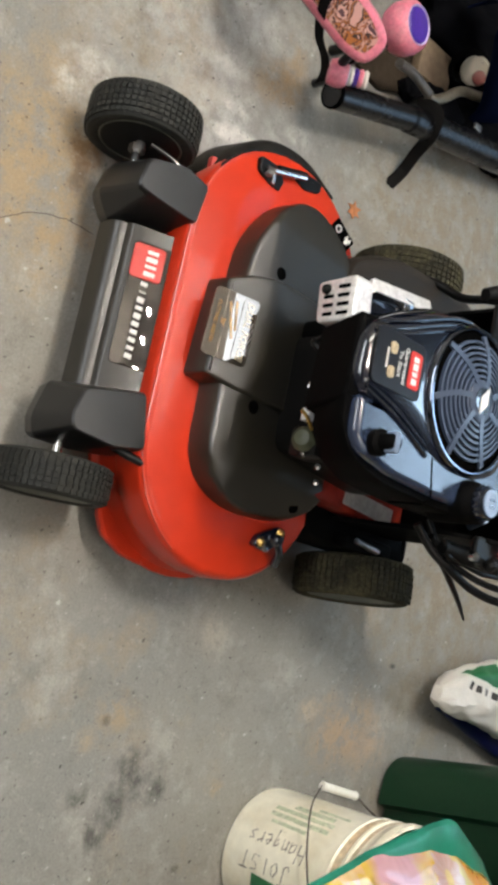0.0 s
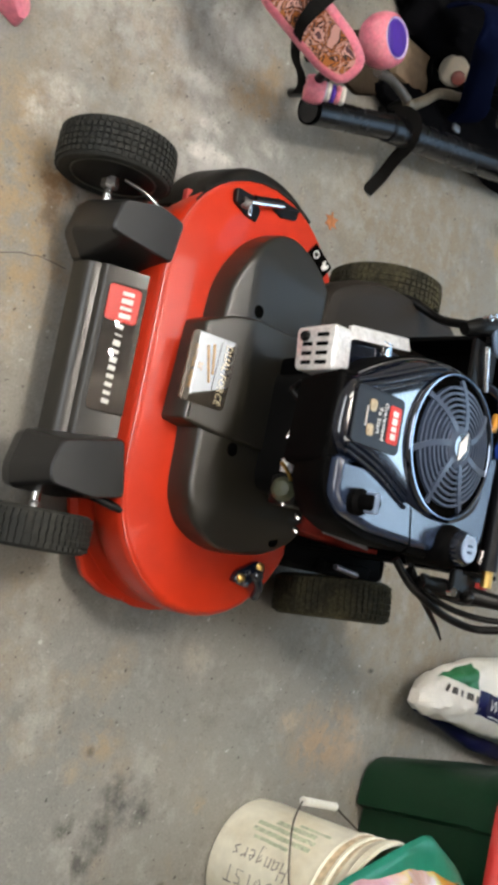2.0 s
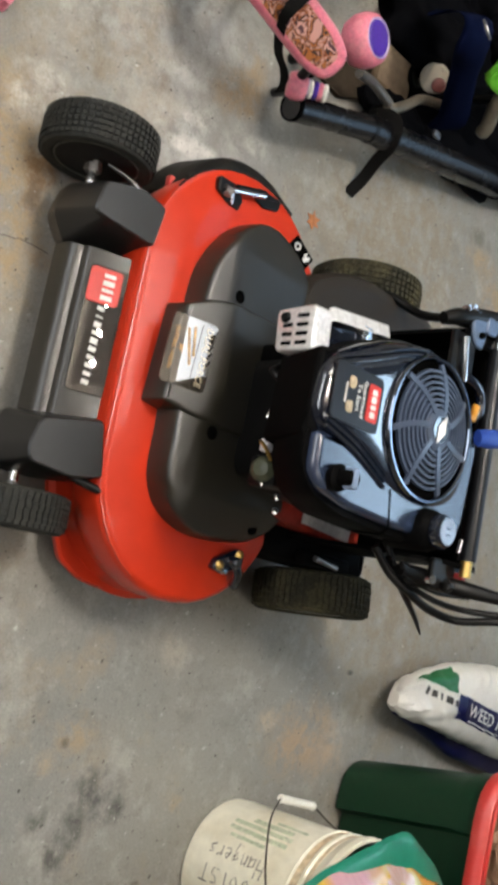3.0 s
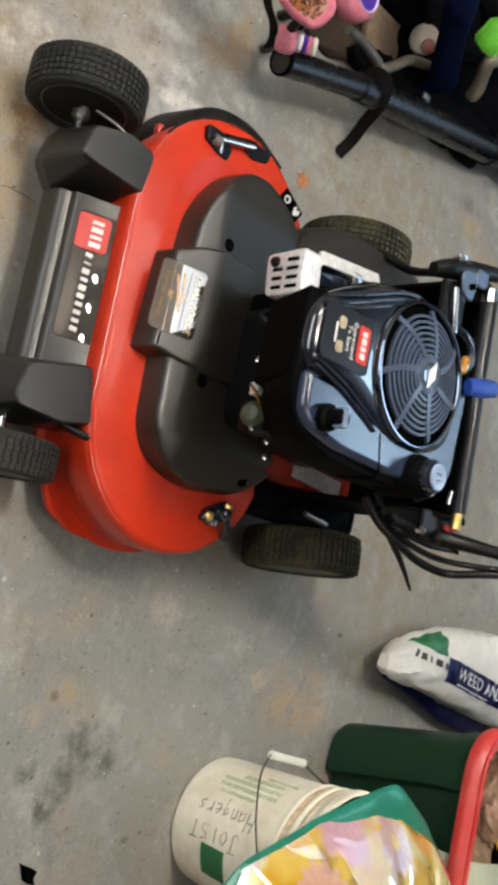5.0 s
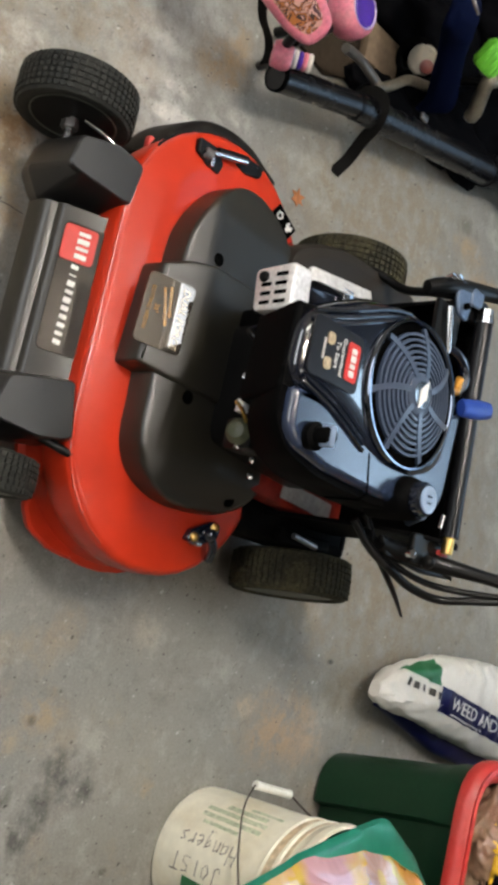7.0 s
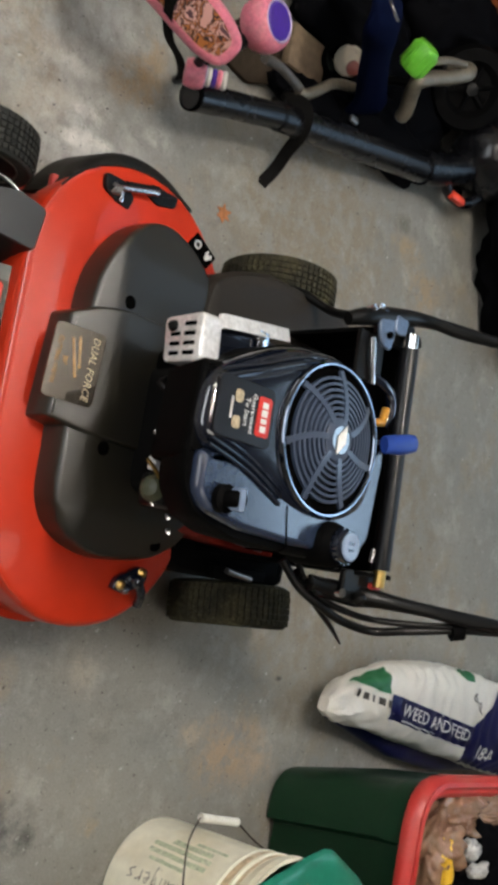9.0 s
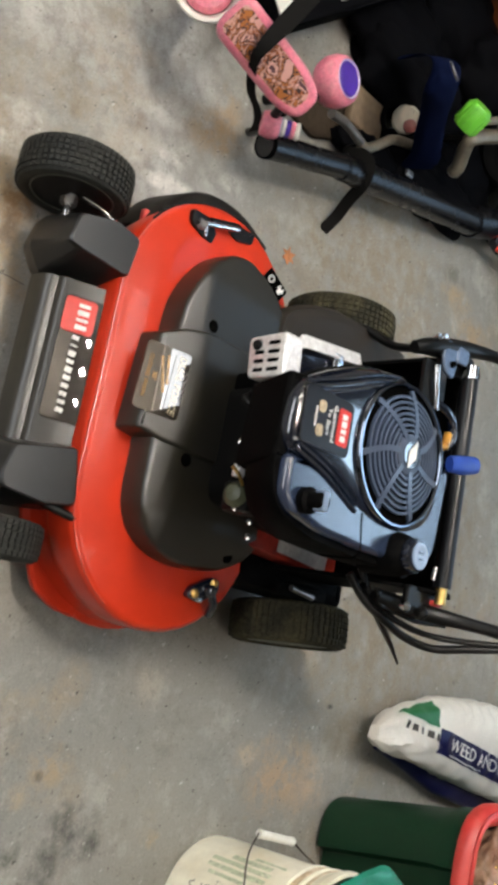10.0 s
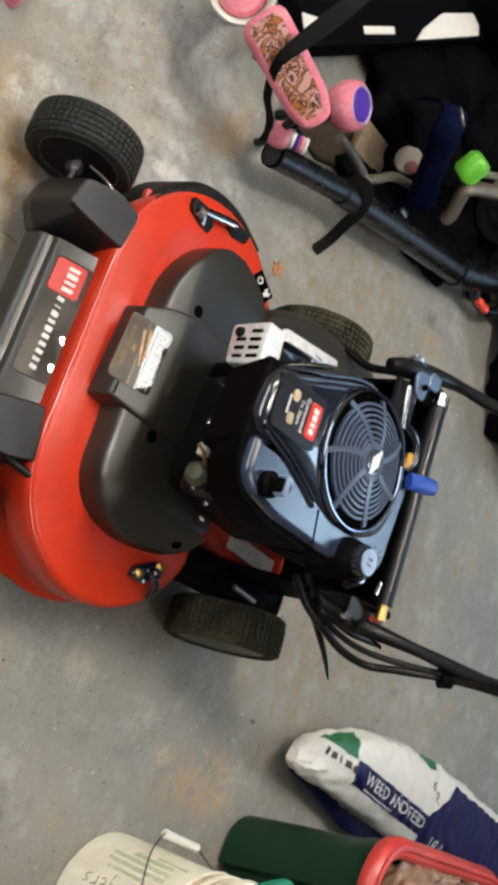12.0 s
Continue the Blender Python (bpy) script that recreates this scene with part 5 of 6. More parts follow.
def bucket():
    bx, by = 0.925, 0.558
    b = thing("bucket", (bx, by, 0), "dirty white plastic bucket with handwriting and wire handle", "bucket")
    wall = [(0.0, 0.0), (0.118, 0.0), (0.128, 0.006), (0.131, 0.03), (0.1435, 0.272), (0.1475, 0.275), (0.1485, 0.281), (0.1455, 0.285), (0.1465, 0.302), (0.1505, 0.305), (0.1515, 0.311), (0.1485, 0.315), (0.152, 0.340), (0.158, 0.346), (0.158, 0.360), (0.152, 0.362), (0.146, 0.34), (0.126, 0.03), (0.120, 0.014), (0.0, 0.014)]
    body = part("body", revolve(wall, (bx, by, 0), n=64), BUCKET, b)

    def on_wall(deg, z, off=0.0):
        r = 0.131 + (z - 0.03) * 0.05 + off
        a = math.radians(deg)
        return Vector((bx + r * math.cos(a), by + r * math.sin(a), z))

    def stroke(deg, z, size, pts):
        """One pull of a marker, given in letter heights along and across the line of writing."""
        line = [on_wall(deg + math.degrees(v * size / 0.138), z - u * size, 0.0009) for u, v in pts]
        return sweep(line, [(-0.0013, -0.0004), (0.0013, -0.0004), (0.0013, 0.0004), (-0.0013, 0.0004)], smooth=False, up=(line[0] - Vector((bx, by, line[0].z))).normalized())

    letters = {}
    letters["J"] = [[(0.1, 1), (0.7, 1.05)], [(0.45, 1), (0.42, 0.1), (0.15, -0.05), (0.0, 0.2)]]
    letters["O"] = [[(0.3, 0.75), (0.05, 0.4), (0.25, 0.0), (0.55, 0.3), (0.45, 0.7), (0.22, 0.78)]]
    letters["I"] = [[(0.2, 0.85), (0.24, 0.0)]]
    letters["S"] = [[(0.55, 0.9), (0.1, 0.8), (0.15, 0.5), (0.5, 0.4), (0.45, 0.05), (0.0, 0.05)]]
    letters["T"] = [[(0.0, 0.95), (0.7, 1.0)], [(0.36, 0.97), (0.3, 0.0)]]
    letters["H"] = [[(0.05, 1), (0.0, 0)], [(0.5, 1.05), (0.48, 0)], [(0.0, 0.5), (0.5, 0.55)]]
    letters["a"] = [[(0.45, 0.6), (0.1, 0.45), (0.12, 0.05), (0.42, 0.15), (0.45, 0.6), (0.52, 0.0)]]
    letters["n"] = [[(0.05, 0.6), (0.1, 0.0)], [(0.08, 0.45), (0.35, 0.6), (0.45, 0.0)]]
    letters["g"] = [[(0.42, 0.6), (0.08, 0.4), (0.2, 0.1), (0.42, 0.5), (0.4, -0.4), (0.05, -0.35)]]
    letters["e"] = [[(0.08, 0.3), (0.42, 0.4), (0.25, 0.62), (0.05, 0.3), (0.2, 0.0), (0.48, 0.1)]]
    letters["r"] = [[(0.05, 0.6), (0.12, 0.0)], [(0.08, 0.4), (0.4, 0.6)]]
    letters["s"] = [[(0.4, 0.6), (0.1, 0.5), (0.4, 0.2), (0.05, 0.0)]]

    def scrawl(text, deg, z, size, pitch):
        """Marker writing that runs down the wall."""
        pulls = []
        for i, ch in enumerate(text):
            tip = 0.10 * noise.noise(Vector((i * 3.7, size * 90, 0)))
            pulls += [stroke(deg, z, size, [(u + i * pitch + 0.2 * v * tip, v + tip + 0.02 * i) for u, v in p]) for p in letters[ch]]
        return part("handwriting", joined(*pulls), FADED, b, "faded black marker writing")

    scrawl("JOIST", 257, 0.195, 0.034, 0.82)
    scrawl("Hangers", 238, 0.215, 0.034, 0.66)
    for d, z0, z1, w in ((207, 0.12, 0.225, 5), (214, 0.08, 0.235, 4), (221, 0.08, 0.235, 4), (228, 0.095, 0.19, 3), (201, 0.17, 0.25, 3)):
        rows = [[on_wall(d + (q - 0.5) * w + 0.8 * noise.noise(Vector((i * 0.9, d, q * 3))), z0 + (z1 - z0) * i / 8, 0.0005)[:] for q in (0, 1)] + [on_wall(d + (0.5 - q) * w, z0 + (z1 - z0) * i / 8, -0.0006)[:] for q in (0, 1)] for i in range(9)]
        part("printed_line", loft(rows), FAINT, body, "faded pale green print")
    part("stained_groove", revolve([(0.1458, 0.286), (0.1468, 0.287), (0.1474, 0.301), (0.1466, 0.302)], (bx, by, 0), n=64, closed=True), GRIME, b, "brown grime under the rim")
    part("stained_groove", revolve([(0.1490, 0.316), (0.1498, 0.317), (0.1508, 0.324), (0.1500, 0.325)], (bx, by, 0), n=64, closed=True), GRIME, b, "brown grime under the rim")
    rings = [[on_wall(273 + i * 1.6, z, o)[:] for z, o in ((0.10, 0.0004), (0.10, 0.002), (0.165, 0.002), (0.165, 0.0004))] for i in range(17)]
    part("sticker", loft(rings), BAG_GREEN, b, "dark green sticker")
    handle = [on_wall(300, 0.315, 0.008), on_wall(280, 0.285, 0.014), on_wall(256, 0.250, 0.012), on_wall(236, 0.218, 0.014), on_wall(212, 0.180, 0.028), Vector((0.753, 0.526, 0.150))]
    part("wire_handle", tube(handle, 0.0017, 8), RUSTY, b, "thin dark wire handle")
    far_side = [Vector((0.773, 0.640, 0.150)), on_wall(146, 0.205, 0.014), on_wall(128, 0.270, 0.010), on_wall(118, 0.312, 0.006)]
    part("wire_handle", tube(far_side, 0.0017, 8), RUSTY, b, "thin dark wire handle")
    part("grip", revolve([(0, -0.058), (0.008, -0.058), (0.0095, -0.055), (0.0085, -0.050), (0.0085, 0.050), (0.0095, 0.055), (0.008, 0.058), (0, 0.058)], (0.763, 0.583, 0.150), (0.020, 0.114, 0.0), 16), WHITE_GRIP, b, "white plastic hand grip")
    return b


bucket()


def storage_tub():
    def outline(x0, y0, x1, y1, r, deep):
        """A rounded rectangle with a sunk panel in its -y side."""
        o = fillet([(x0, y0), (x1, y0), (x1, y1), (x0, y1)], r, 6)
        a, b = x0 + 0.118, x1 - 0.118
        return turned(o[:7] + [(a, y0), (a + 0.010, y0 + deep), (b - 0.010, y0 + deep), (b, y0)] + o[7:])

    def turned(pts):
        c, d = math.cos(radians(4)), math.sin(radians(4))
        return [(0.68 + (x - 0.68) * c + (y - 0.91) * d, 0.91 - (x - 0.68) * d + (y - 0.91) * c) for x, y in pts]

    lo = outline(0.712, 0.925, 1.19, 1.50, 0.085, 0.030)
    hi = outline(0.648, 0.895, 1.25, 1.56, 0.095, 0.012)
    lip = turned(fillet([(0.648, 0.895), (1.25, 0.895), (1.25, 1.56), (0.648, 1.56)], 0.095, 6))

    def at(k, out=0.0):
        return shrink([(a[0] + (b[0] - a[0]) * k, a[1] + (b[1] - a[1]) * k) for a, b in zip(lo, hi)], -out)

    t = thing("storage_tub", (0.95, 1.22, 0), "dark green plastic tub with red rim, full of clutter", "storage tub")
    part("body", stack([(0.0, at(0, -0.012)), (0.010, at(0.02)), (0.06, at(0.15)), (0.33, at(0.85)), (0.345, at(0.88, 0.006)), (0.40, at(0.97, 0.006)), (0.405, at(0.97, -0.004)), (0.30, at(0.75, -0.006)), (0.26, at(0.65, -0.012))]), GREEN, t, "dark green moulded body")
    rim = [[(p[0], p[1], z) for p in shrink(lip, -o)] for o, z in ((0.004, 0.392), (0.018, 0.395), (0.022, 0.405), (0.020, 0.420), (0.010, 0.430), (-0.012, 0.430), (-0.022, 0.422), (-0.022, 0.405), (-0.010, 0.398))]
    part("rim", loft(rim, closed=True), RED_LID, t, "worn red plastic rim")
    part("bead", loft([[(p[0], p[1], z) for p in shrink(lip, -o)] for o, z in ((0.006, 0.428), (0.010, 0.434), (0.002, 0.437), (-0.004, 0.430))], closed=True), RED_LID, t)
    return t


storage_tub()


def rag(name, cx, cy, cz, rx, ry, rz, mat, label, seed, cat, rough=0.25, group="", fold=4):
    """A crumpled lump."""
    bm = bmesh.new()
    bmesh.ops.create_icosphere(bm, subdivisions=fold, radius=1)
    for v in bm.verts:
        p = v.co * 1.7 + Vector((seed, seed * 1.3, 0))
        k = 1 + rough * noise.noise(p) + rough * 0.7 * abs(noise.noise(p * 2.3)) - rough * 0.3 * abs(noise.noise(p * 5)) + (rough * 0.35 * abs(noise.noise(p * 4.1 + Vector((3, 1, 2)))) if fold > 4 else 0)
        v.co = Vector((cx + v.co.x * rx * k, cy + v.co.y * ry * k, cz + v.co.z * rz * k))
    return single(name, bm, mat, label, cat, group)


BLACKCLOTH = material("black_cloth", (0.0022, 0.0022, 0.0028), 0.8, grain=0.3, scale=300, bump=0.001, gloss=0.03)
GREY_SCRAP = material("pale_grey_scrap", (0.45, 0.44, 0.42), 0.6, grain=0.2, scale=60)
ROYAL = material("royal_blue_plastic", (0.015, 0.06, 0.42), 0.4, grain=0.12, scale=80)
TANFILM = material("tan_plastic_film", (0.24, 0.145, 0.09), 0.2, grain=0.2, scale=40, bump=0.002, wear=0.6, wear_color=(0.34, 0.14, 0.10), wear_scale=14)
WHITE_FILM = material("white_plastic_film", (0.62, 0.60, 0.55), 0.3, grain=0.1, scale=60, bump=0.001)
rag("tan_film", 0.735, 1.16, 0.395, 0.045, 0.17, 0.055, TANFILM, "crumpled pinkish tan plastic film by the tub rim", 41, "plastic film", 0.5, fold=5)
rag("tan_film", 0.78, 1.00, 0.385, 0.08, 0.065, 0.06, TANFILM, "crumpled pinkish tan plastic film in the tub", 44, "plastic film", 0.5, fold=5)
rag("brown_cloth", 0.92, 0.985, 0.350, 0.20, 0.045, 0.075, TAN, "crumpled tan cloth along the tub wall", 14, "cloth", 0.4, fold=5)
rag("yellow_scrap", 0.815, 0.995, 0.435, 0.055, 0.016, 0.018, YELLOW, "torn yellow plastic scrap in the tub", 5, "scrap", 0.5)
rag("black_cloth", 0.905, 1.16, 0.405, 0.135, 0.14, 0.09, BLACKCLOTH, "crumpled black cloth in the green tub", 8, "cloth", 0.5, fold=5)
rag("black_cloth", 1.08, 1.26, 0.36, 0.14, 0.09, 0.08, BLACKCLOTH, "crumpled black cloth in the green tub", 68, "cloth", 0.5, fold=5)
rag("black_cloth", 1.00, 1.43, 0.37, 0.18, 0.09, 0.07, BLACKCLOTH, "crumpled black cloth in the green tub", 83, "cloth", 0.5, fold=5)
rag("tan_film", 0.760, 1.41, 0.390, 0.05, 0.10, 0.055, TANFILM, "crumpled pinkish tan plastic film by the tub rim", 47, "plastic film", 0.5, fold=5)
rag("grey_scrap", 0.785, 1.075, 0.455, 0.022, 0.028, 0.018, GREY_SCRAP, "crumpled pale grey scrap on the film", 9, "scrap", 0.6)
rag("grey_scrap", 0.825, 1.095, 0.470, 0.015, 0.040, 0.014, GREY_SCRAP, "crumpled pale grey scrap on black cloth", 12, "scrap", 0.6)
rag("grey_scrap", 0.895, 1.225, 0.465, 0.024, 0.026, 0.018, GREY_SCRAP, "crumpled pale grey scrap on black cloth", 66, "scrap", 0.6)
rag("maroon_cloth", 0.74, 1.28, 0.41, 0.04, 0.06, 0.04, material("maroon_cloth", (0.16, 0.035, 0.03), 0.7, grain=0.3, scale=60), "small crumpled maroon cloth in the tub", 61, "cloth", 0.5)
rag("white_film", 1.115, 0.935, 0.442, 0.055, 0.09, 0.012, WHITE_FILM, "white plastic sheet over the tub rim", 71, "plastic sheet", 0.08)
rag("blue_toy", 0.985, 1.305, 0.45, 0.07, 0.06, 0.06, ROYAL, "bright blue plastic toy in the tub", 11, "toy", 0.2)


def dumbbell_toy():
    m = pose(0.935, 1.165, 0.497, 0, 0, 80)
    bm = revolve([(0, -0.042), (0.012, -0.040), (0.017, -0.030), (0.012, -0.018), (0.006, -0.010), (0.006, 0.010), (0.012, 0.018), (0.017, 0.030), (0.012, 0.040), (0, 0.042)], n=18)
    bm.transform(m @ pose(0, 0, 0, 0, 90, 0))
    toy = single("rattle_toy", bm, YELLOW, "small yellow rattle with a pink bead", "toy")
    part("bead", revolve([(0, -0.014), (0.010, -0.010), (0.014, 0), (0.010, 0.010), (0, 0.014)], (0.914, 1.172, 0.512), n=14), PURPLE_PINK, toy, "pink bead")


PURPLE_PINK = material("magenta_plastic", (0.55, 0.08, 0.36), 0.4, grain=0.1, scale=60)
dumbbell_toy()


def bubble_toy():
    c = Vector((1.058, 1.145, 0.475))
    toy = thing("bubble_toy", (c.x, c.y, 0.37), "scarlet toy with a clear round dome", "toy")
    ax = Vector((-0.62, 0.15, 0.72)).normalized()
    part("base", revolve([(0, -0.075), (0.055, -0.074), (0.072, -0.040), (0.079, 0.0), (0.077, 0.008), (0, 0.008)], c, ax, 28), SCARLET, toy, "scarlet plastic base")
    glass = bpy.data.materials.new("clear_dome_plastic")
    glass.use_nodes = True
    g = glass.node_tree.nodes["Principled BSDF"]
    g.inputs["Transmission Weight"].default_value, g.inputs["Roughness"].default_value, g.inputs["IOR"].default_value = 1.0, 0.06, 1.4
    g.inputs["Base Color"].default_value = (0.92, 0.85, 0.9, 1)
    dome = [(0.078 * math.cos(a), 0.010 + 0.080 * math.sin(a)) for a in [i * math.pi / 18 for i in range(9)]] + [(0, 0.090)]
    part("dome", revolve(dome + [(0, 0.0865)] + [(r * 0.96, z * 0.96) for r, z in dome[::-1][1:]], c, ax, 28), glass, toy, "clear plastic dome")
    part("pink_core", revolve([(0, 0.01), (0.050, 0.012), (0.044, 0.045), (0, 0.058)], c, ax, 20), material("pale_pink_plastic", (0.50, 0.24, 0.30), 0.35, grain=0.1, scale=60), toy, "pale pink core")


bubble_toy()
strap_pts = [(0.925, 0.86, 0.36), (0.928, 0.872, 0.425), (0.932, 0.91, 0.447), (0.940, 0.98, 0.447), (0.948, 1.05, 0.442)]
single("pale_strap", sweep(strap_pts, [(-0.030, -0.0015), (0.030, -0.0015), (0.030, 0.0015), (-0.030, 0.0015)], steps=6), CLEARISH, "pale translucent plastic strap over the tub rim", "strap")


# Fertiliser bag: u runs along it, v across, w up
BAG_O, BAG_U, BAG_V = Vector((0.530, 0.971, 0.0)), Vector((0.204, 0.979, 0)), Vector((-0.979, 0.204, 0))


def bag_size(u):
    """Middle, half width and half height of the bag's section at u."""
    u = max(0.0, u)
    nose = math.sqrt(min(1, (u + 0.004) / 0.034))
    far = math.sqrt(min(1, max(0.0, 1.42 - u) / 0.12))
    high_edge, low_edge = 0.012 + 0.222 * (1 - math.exp(-u / 0.29)), -0.046
    half = (high_edge - low_edge) / 2 * (0.45 + 0.55 * nose) * (0.5 + 0.5 * far)
    high = (0.026 + 0.036 * min(1, u / 0.26) ** 0.8) * (0.4 + 0.6 * nose) * (0.35 + 0.65 * far)
    return (high_edge + low_edge) / 2, half, high


def bag_point(u, phi, off=0.0):
    """A point of the plump bag: u along it, phi round its section from the low edge over the top."""
    mid, half, high = bag_size(u)
    c, s = math.cos(phi), math.sin(phi)
    v = -math.copysign(abs(c) ** 0.8, c) * half
    w = math.copysign(abs(s) ** 0.8, s) * high
    ruck = (0.0044 + 0.0002 * max(0, 1 - u / 0.24)) * math.sin(u * 100 + 7 * noise.noise(Vector((u * 6, phi * 1.5, 0)))) * (0.4 + abs(noise.noise(Vector((u * 4, phi, 7))))) + 0.008 * noise.noise(Vector((u * 7, phi * 2, 3)))
    p = BAG_O + BAG_U * u + BAG_V * (mid + v) + Vector((0, 0, 0.088 + w))
    n = (BAG_V * (-c) + Vector((0, 0, s))).normalized()
    return p + n * (ruck * min(1, u / 0.05 + 0.2) + off)


def bag_top(u, v, off):
    """A point on the upper side, v metres across from the tip's line."""
    mid, half, high = bag_size(u)
    k = max(-0.98, min(0.98, (v - mid) / half))
    return bag_point(u, math.acos(-math.copysign(abs(k) ** 1.25, k)), off)


def bag_patch(u0, u1, v0, v1, off, nu=24, nf=8, cut=None):
    """A printed area on the bag. cut(t): shifts the area's start at height t."""
    bm = bmesh.new()
    grid = []
    for i in range(nu + 1):
        row = []
        for j in range(nf + 1):
            t = j / nf
            a = u0 + (cut(t) if cut else 0)
            row.append(bm.verts.new(bag_top(a + (u1 - a) * i / nu, v0 + (v1 - v0) * t, off)))
        grid.append(row)
    for i in range(nu):
        for j in range(nf):
            bm.faces.new((grid[i][j], grid[i + 1][j], grid[i + 1][j + 1], grid[i][j + 1]))
    bmesh.ops.recalc_face_normals(bm, faces=bm.faces)
    return bm


def bag_words(text, size, u, v, off, turn=0.0, wide=1.0):
    bm = words(text, size, Matrix.Rotation(math.radians(turn), 4, "Z") @ Matrix.Diagonal((wide, 1, 1, 1)), 0.0002)
    for q in bm.verts:
        q.co = bag_top(u + q.co.x, v + q.co.y, off + q.co.z)
    return bm


def fertiliser_bag():
    b = thing("fertiliser_bag", (0.60, 1.45, 0.03), "plump white fertiliser bag with navy and green print", "bag")
    n = 40
    rings = [[bag_point(1.42 * i / 120, 2 * math.pi * j / n)[:] for j in range(n)] for i in range(121)]
    part("body", loft(rings), BAG_WHITE, b, "wrinkled white woven plastic")
    part("title_band", bag_patch(0.206, 1.32, -0.002, 0.060, 0.0022, 150, 8), NAVY, b, "navy printed band")
    part("navy_panel", bag_patch(0.66, 1.32, -0.040, 0.19, 0.0034, 90, 24, cut=lambda t: 0.25 * max(0, t - 0.43)), NAVY, b, "navy printed panel")
    part("green_panel", bag_patch(0.055, 0.195, 0.056, 0.120, 0.0018, 18, 10, cut=lambda t: 0.04 * t), BAG_GREEN, b, "green printed corner")
    part("green_panel", bag_patch(0.56, 0.64, 0.180, 0.205, 0.0018, 10, 5), BAG_GREEN, b, "green printed corner")
    part("title", bag_words("WEED AND FEED", 0.045, 0.452, 0.031, 0.0052, 0, 1.12), WHITE, b, "white block lettering")
    part("title_rule", bag_patch(0.265, 0.45, 0.0035, 0.0065, 0.0038, 60, 1), WHITE, b)
    part("grade", bag_words("18-0-", 0.055, 0.775, 0.0, 0.0062), WHITE, b, "white numerals")
    for i, w in enumerate((0.014, 0.012, 0.012, 0.014, 0.015)):
        part("maker_bar", bag_patch(0.074 + i * 0.028, 0.074 + i * 0.028 + w * 1.2, 0.024, 0.041, 0.0025, 5, 5), INK, b)
    part("weight_mark", bag_words("6-0-", 0.045, 0.66, 0.125, 0.005, -35), INK, b)
    return b


def navy_bag():
    """A flatter bag under the white one."""
    rings = []
    for i in range(61):
        u = 0.095 + 1.21 * i / 60
        mid, half, _ = bag_size(u)
        e = math.sqrt(max(0.02, 1 - (1 - min(1, min(u - 0.09, 1.31 - u) / 0.12)) ** 2))
        grow = min(1, 0.35 + u / 0.3)
        wide, high = (half - 0.004) * (0.4 + 0.6 * e), 0.036 * e * grow
        low, top = max(-(0.178 - 0.138 * u) / 0.979, -0.046 - 0.145 * min(0.30, max(0.0, u - 0.11))), mid - 0.022 + wide
        ring = []
        for k in range(28):
            a = 2 * math.pi * k / 28
            c, d = math.cos(a), math.sin(a)
            lump = 0.004 * noise.noise(Vector((u * 14, a * 2, 1)))
            ring.append((BAG_O + BAG_U * u + BAG_V * ((low + top) / 2 + (top - low) / 2 * math.copysign(abs(c) ** 0.7, c)) + Vector((0, 0, 0.038 + high * math.copysign(abs(d) ** 0.8, d) + lump)))[:])
        rings.append(ring)
    return single("navy_bag", loft(rings), NAVY, "navy blue plastic bag flat under the white one", "bag")


navy_bag()
fertiliser_bag()


def cushion():
    """A plump bag of printed film with a teal back, propped on the bucket and the box behind it."""
    c = thing("floral_cushion", (1.12, 0.50, 0.36), "shiny yellow flower-print plastic cushion with teal back", "cushion")
    edge = fillet([(1.30, 0.24), (1.10, 0.185), (0.995, 0.135), (0.930, 0.115), (0.850, 0.20), (0.797, 0.345), (0.752, 0.53), (0.742, 0.618), (0.825, 0.752), (0.942, 0.860), (1.085, 0.888), (1.28, 0.86), (1.46, 0.74), (1.48, 0.45)], 0.022, 5)
    mid = Vector((1.12, 0.50))
    tip = Vector((0.742, 0.618))

    def ring(k, z, film=False):
        out = []
        for x, y in edge:
            d = (Vector((x, y)) - tip).length
            kk = k - (0.13 * max(0, 1 - d / 0.24) if film else 0)
            out.append((mid.x + (x - mid.x) * kk, mid.y + (y - mid.y) * kk, z + 0.012 * noise.noise(Vector((x * 9, y * 9, k * 3))) * (k > 0.2)))
        return out

    part("back", loft([ring(0.3, 0.366), ring(0.75, 0.368), ring(0.93, 0.385), ring(1.0, 0.400), ring(0.985, 0.409), ring(0.955, 0.414), ring(0.85, 0.424)]), TEAL, c, "teal plastic back")
    tops = [(0.988, 0.411), (0.95, 0.428), (0.87, 0.455), (0.77, 0.480), (0.6, 0.500), (0.42, 0.512), (0.22, 0.518), (0.06, 0.520)]
    bm = loft([ring(k, z, True) for k, z in tops], caps=(False, True))
    bmesh.ops.subdivide_edges(bm, edges=bm.edges[:], cuts=1, use_grid_fill=True)
    for v in bm.verts:
        d = (v.co.xy - mid).length
        a = math.atan2(v.co.y - mid.y, v.co.x - mid.x)
        v.co.z += 0.010 * math.sin(a * 9 + 3 * noise.noise(v.co * 6)) * min(1, d / 0.3) * (0.5 + noise.noise(v.co * 5)) + 0.006 * abs(noise.noise(v.co * 17))
    part("front", bm, FILM, c, "glossy film printed with blooms")


cushion()
# What holds the cushion up on its far side
crate = thing("crate", (1.28, 0.45, 0), "plain brown carton under the cushion", "carton")
part("body", box(1.29, 0.56, 0.178, 0.30, 0.44, 0.356, 0.006), TAN, crate)

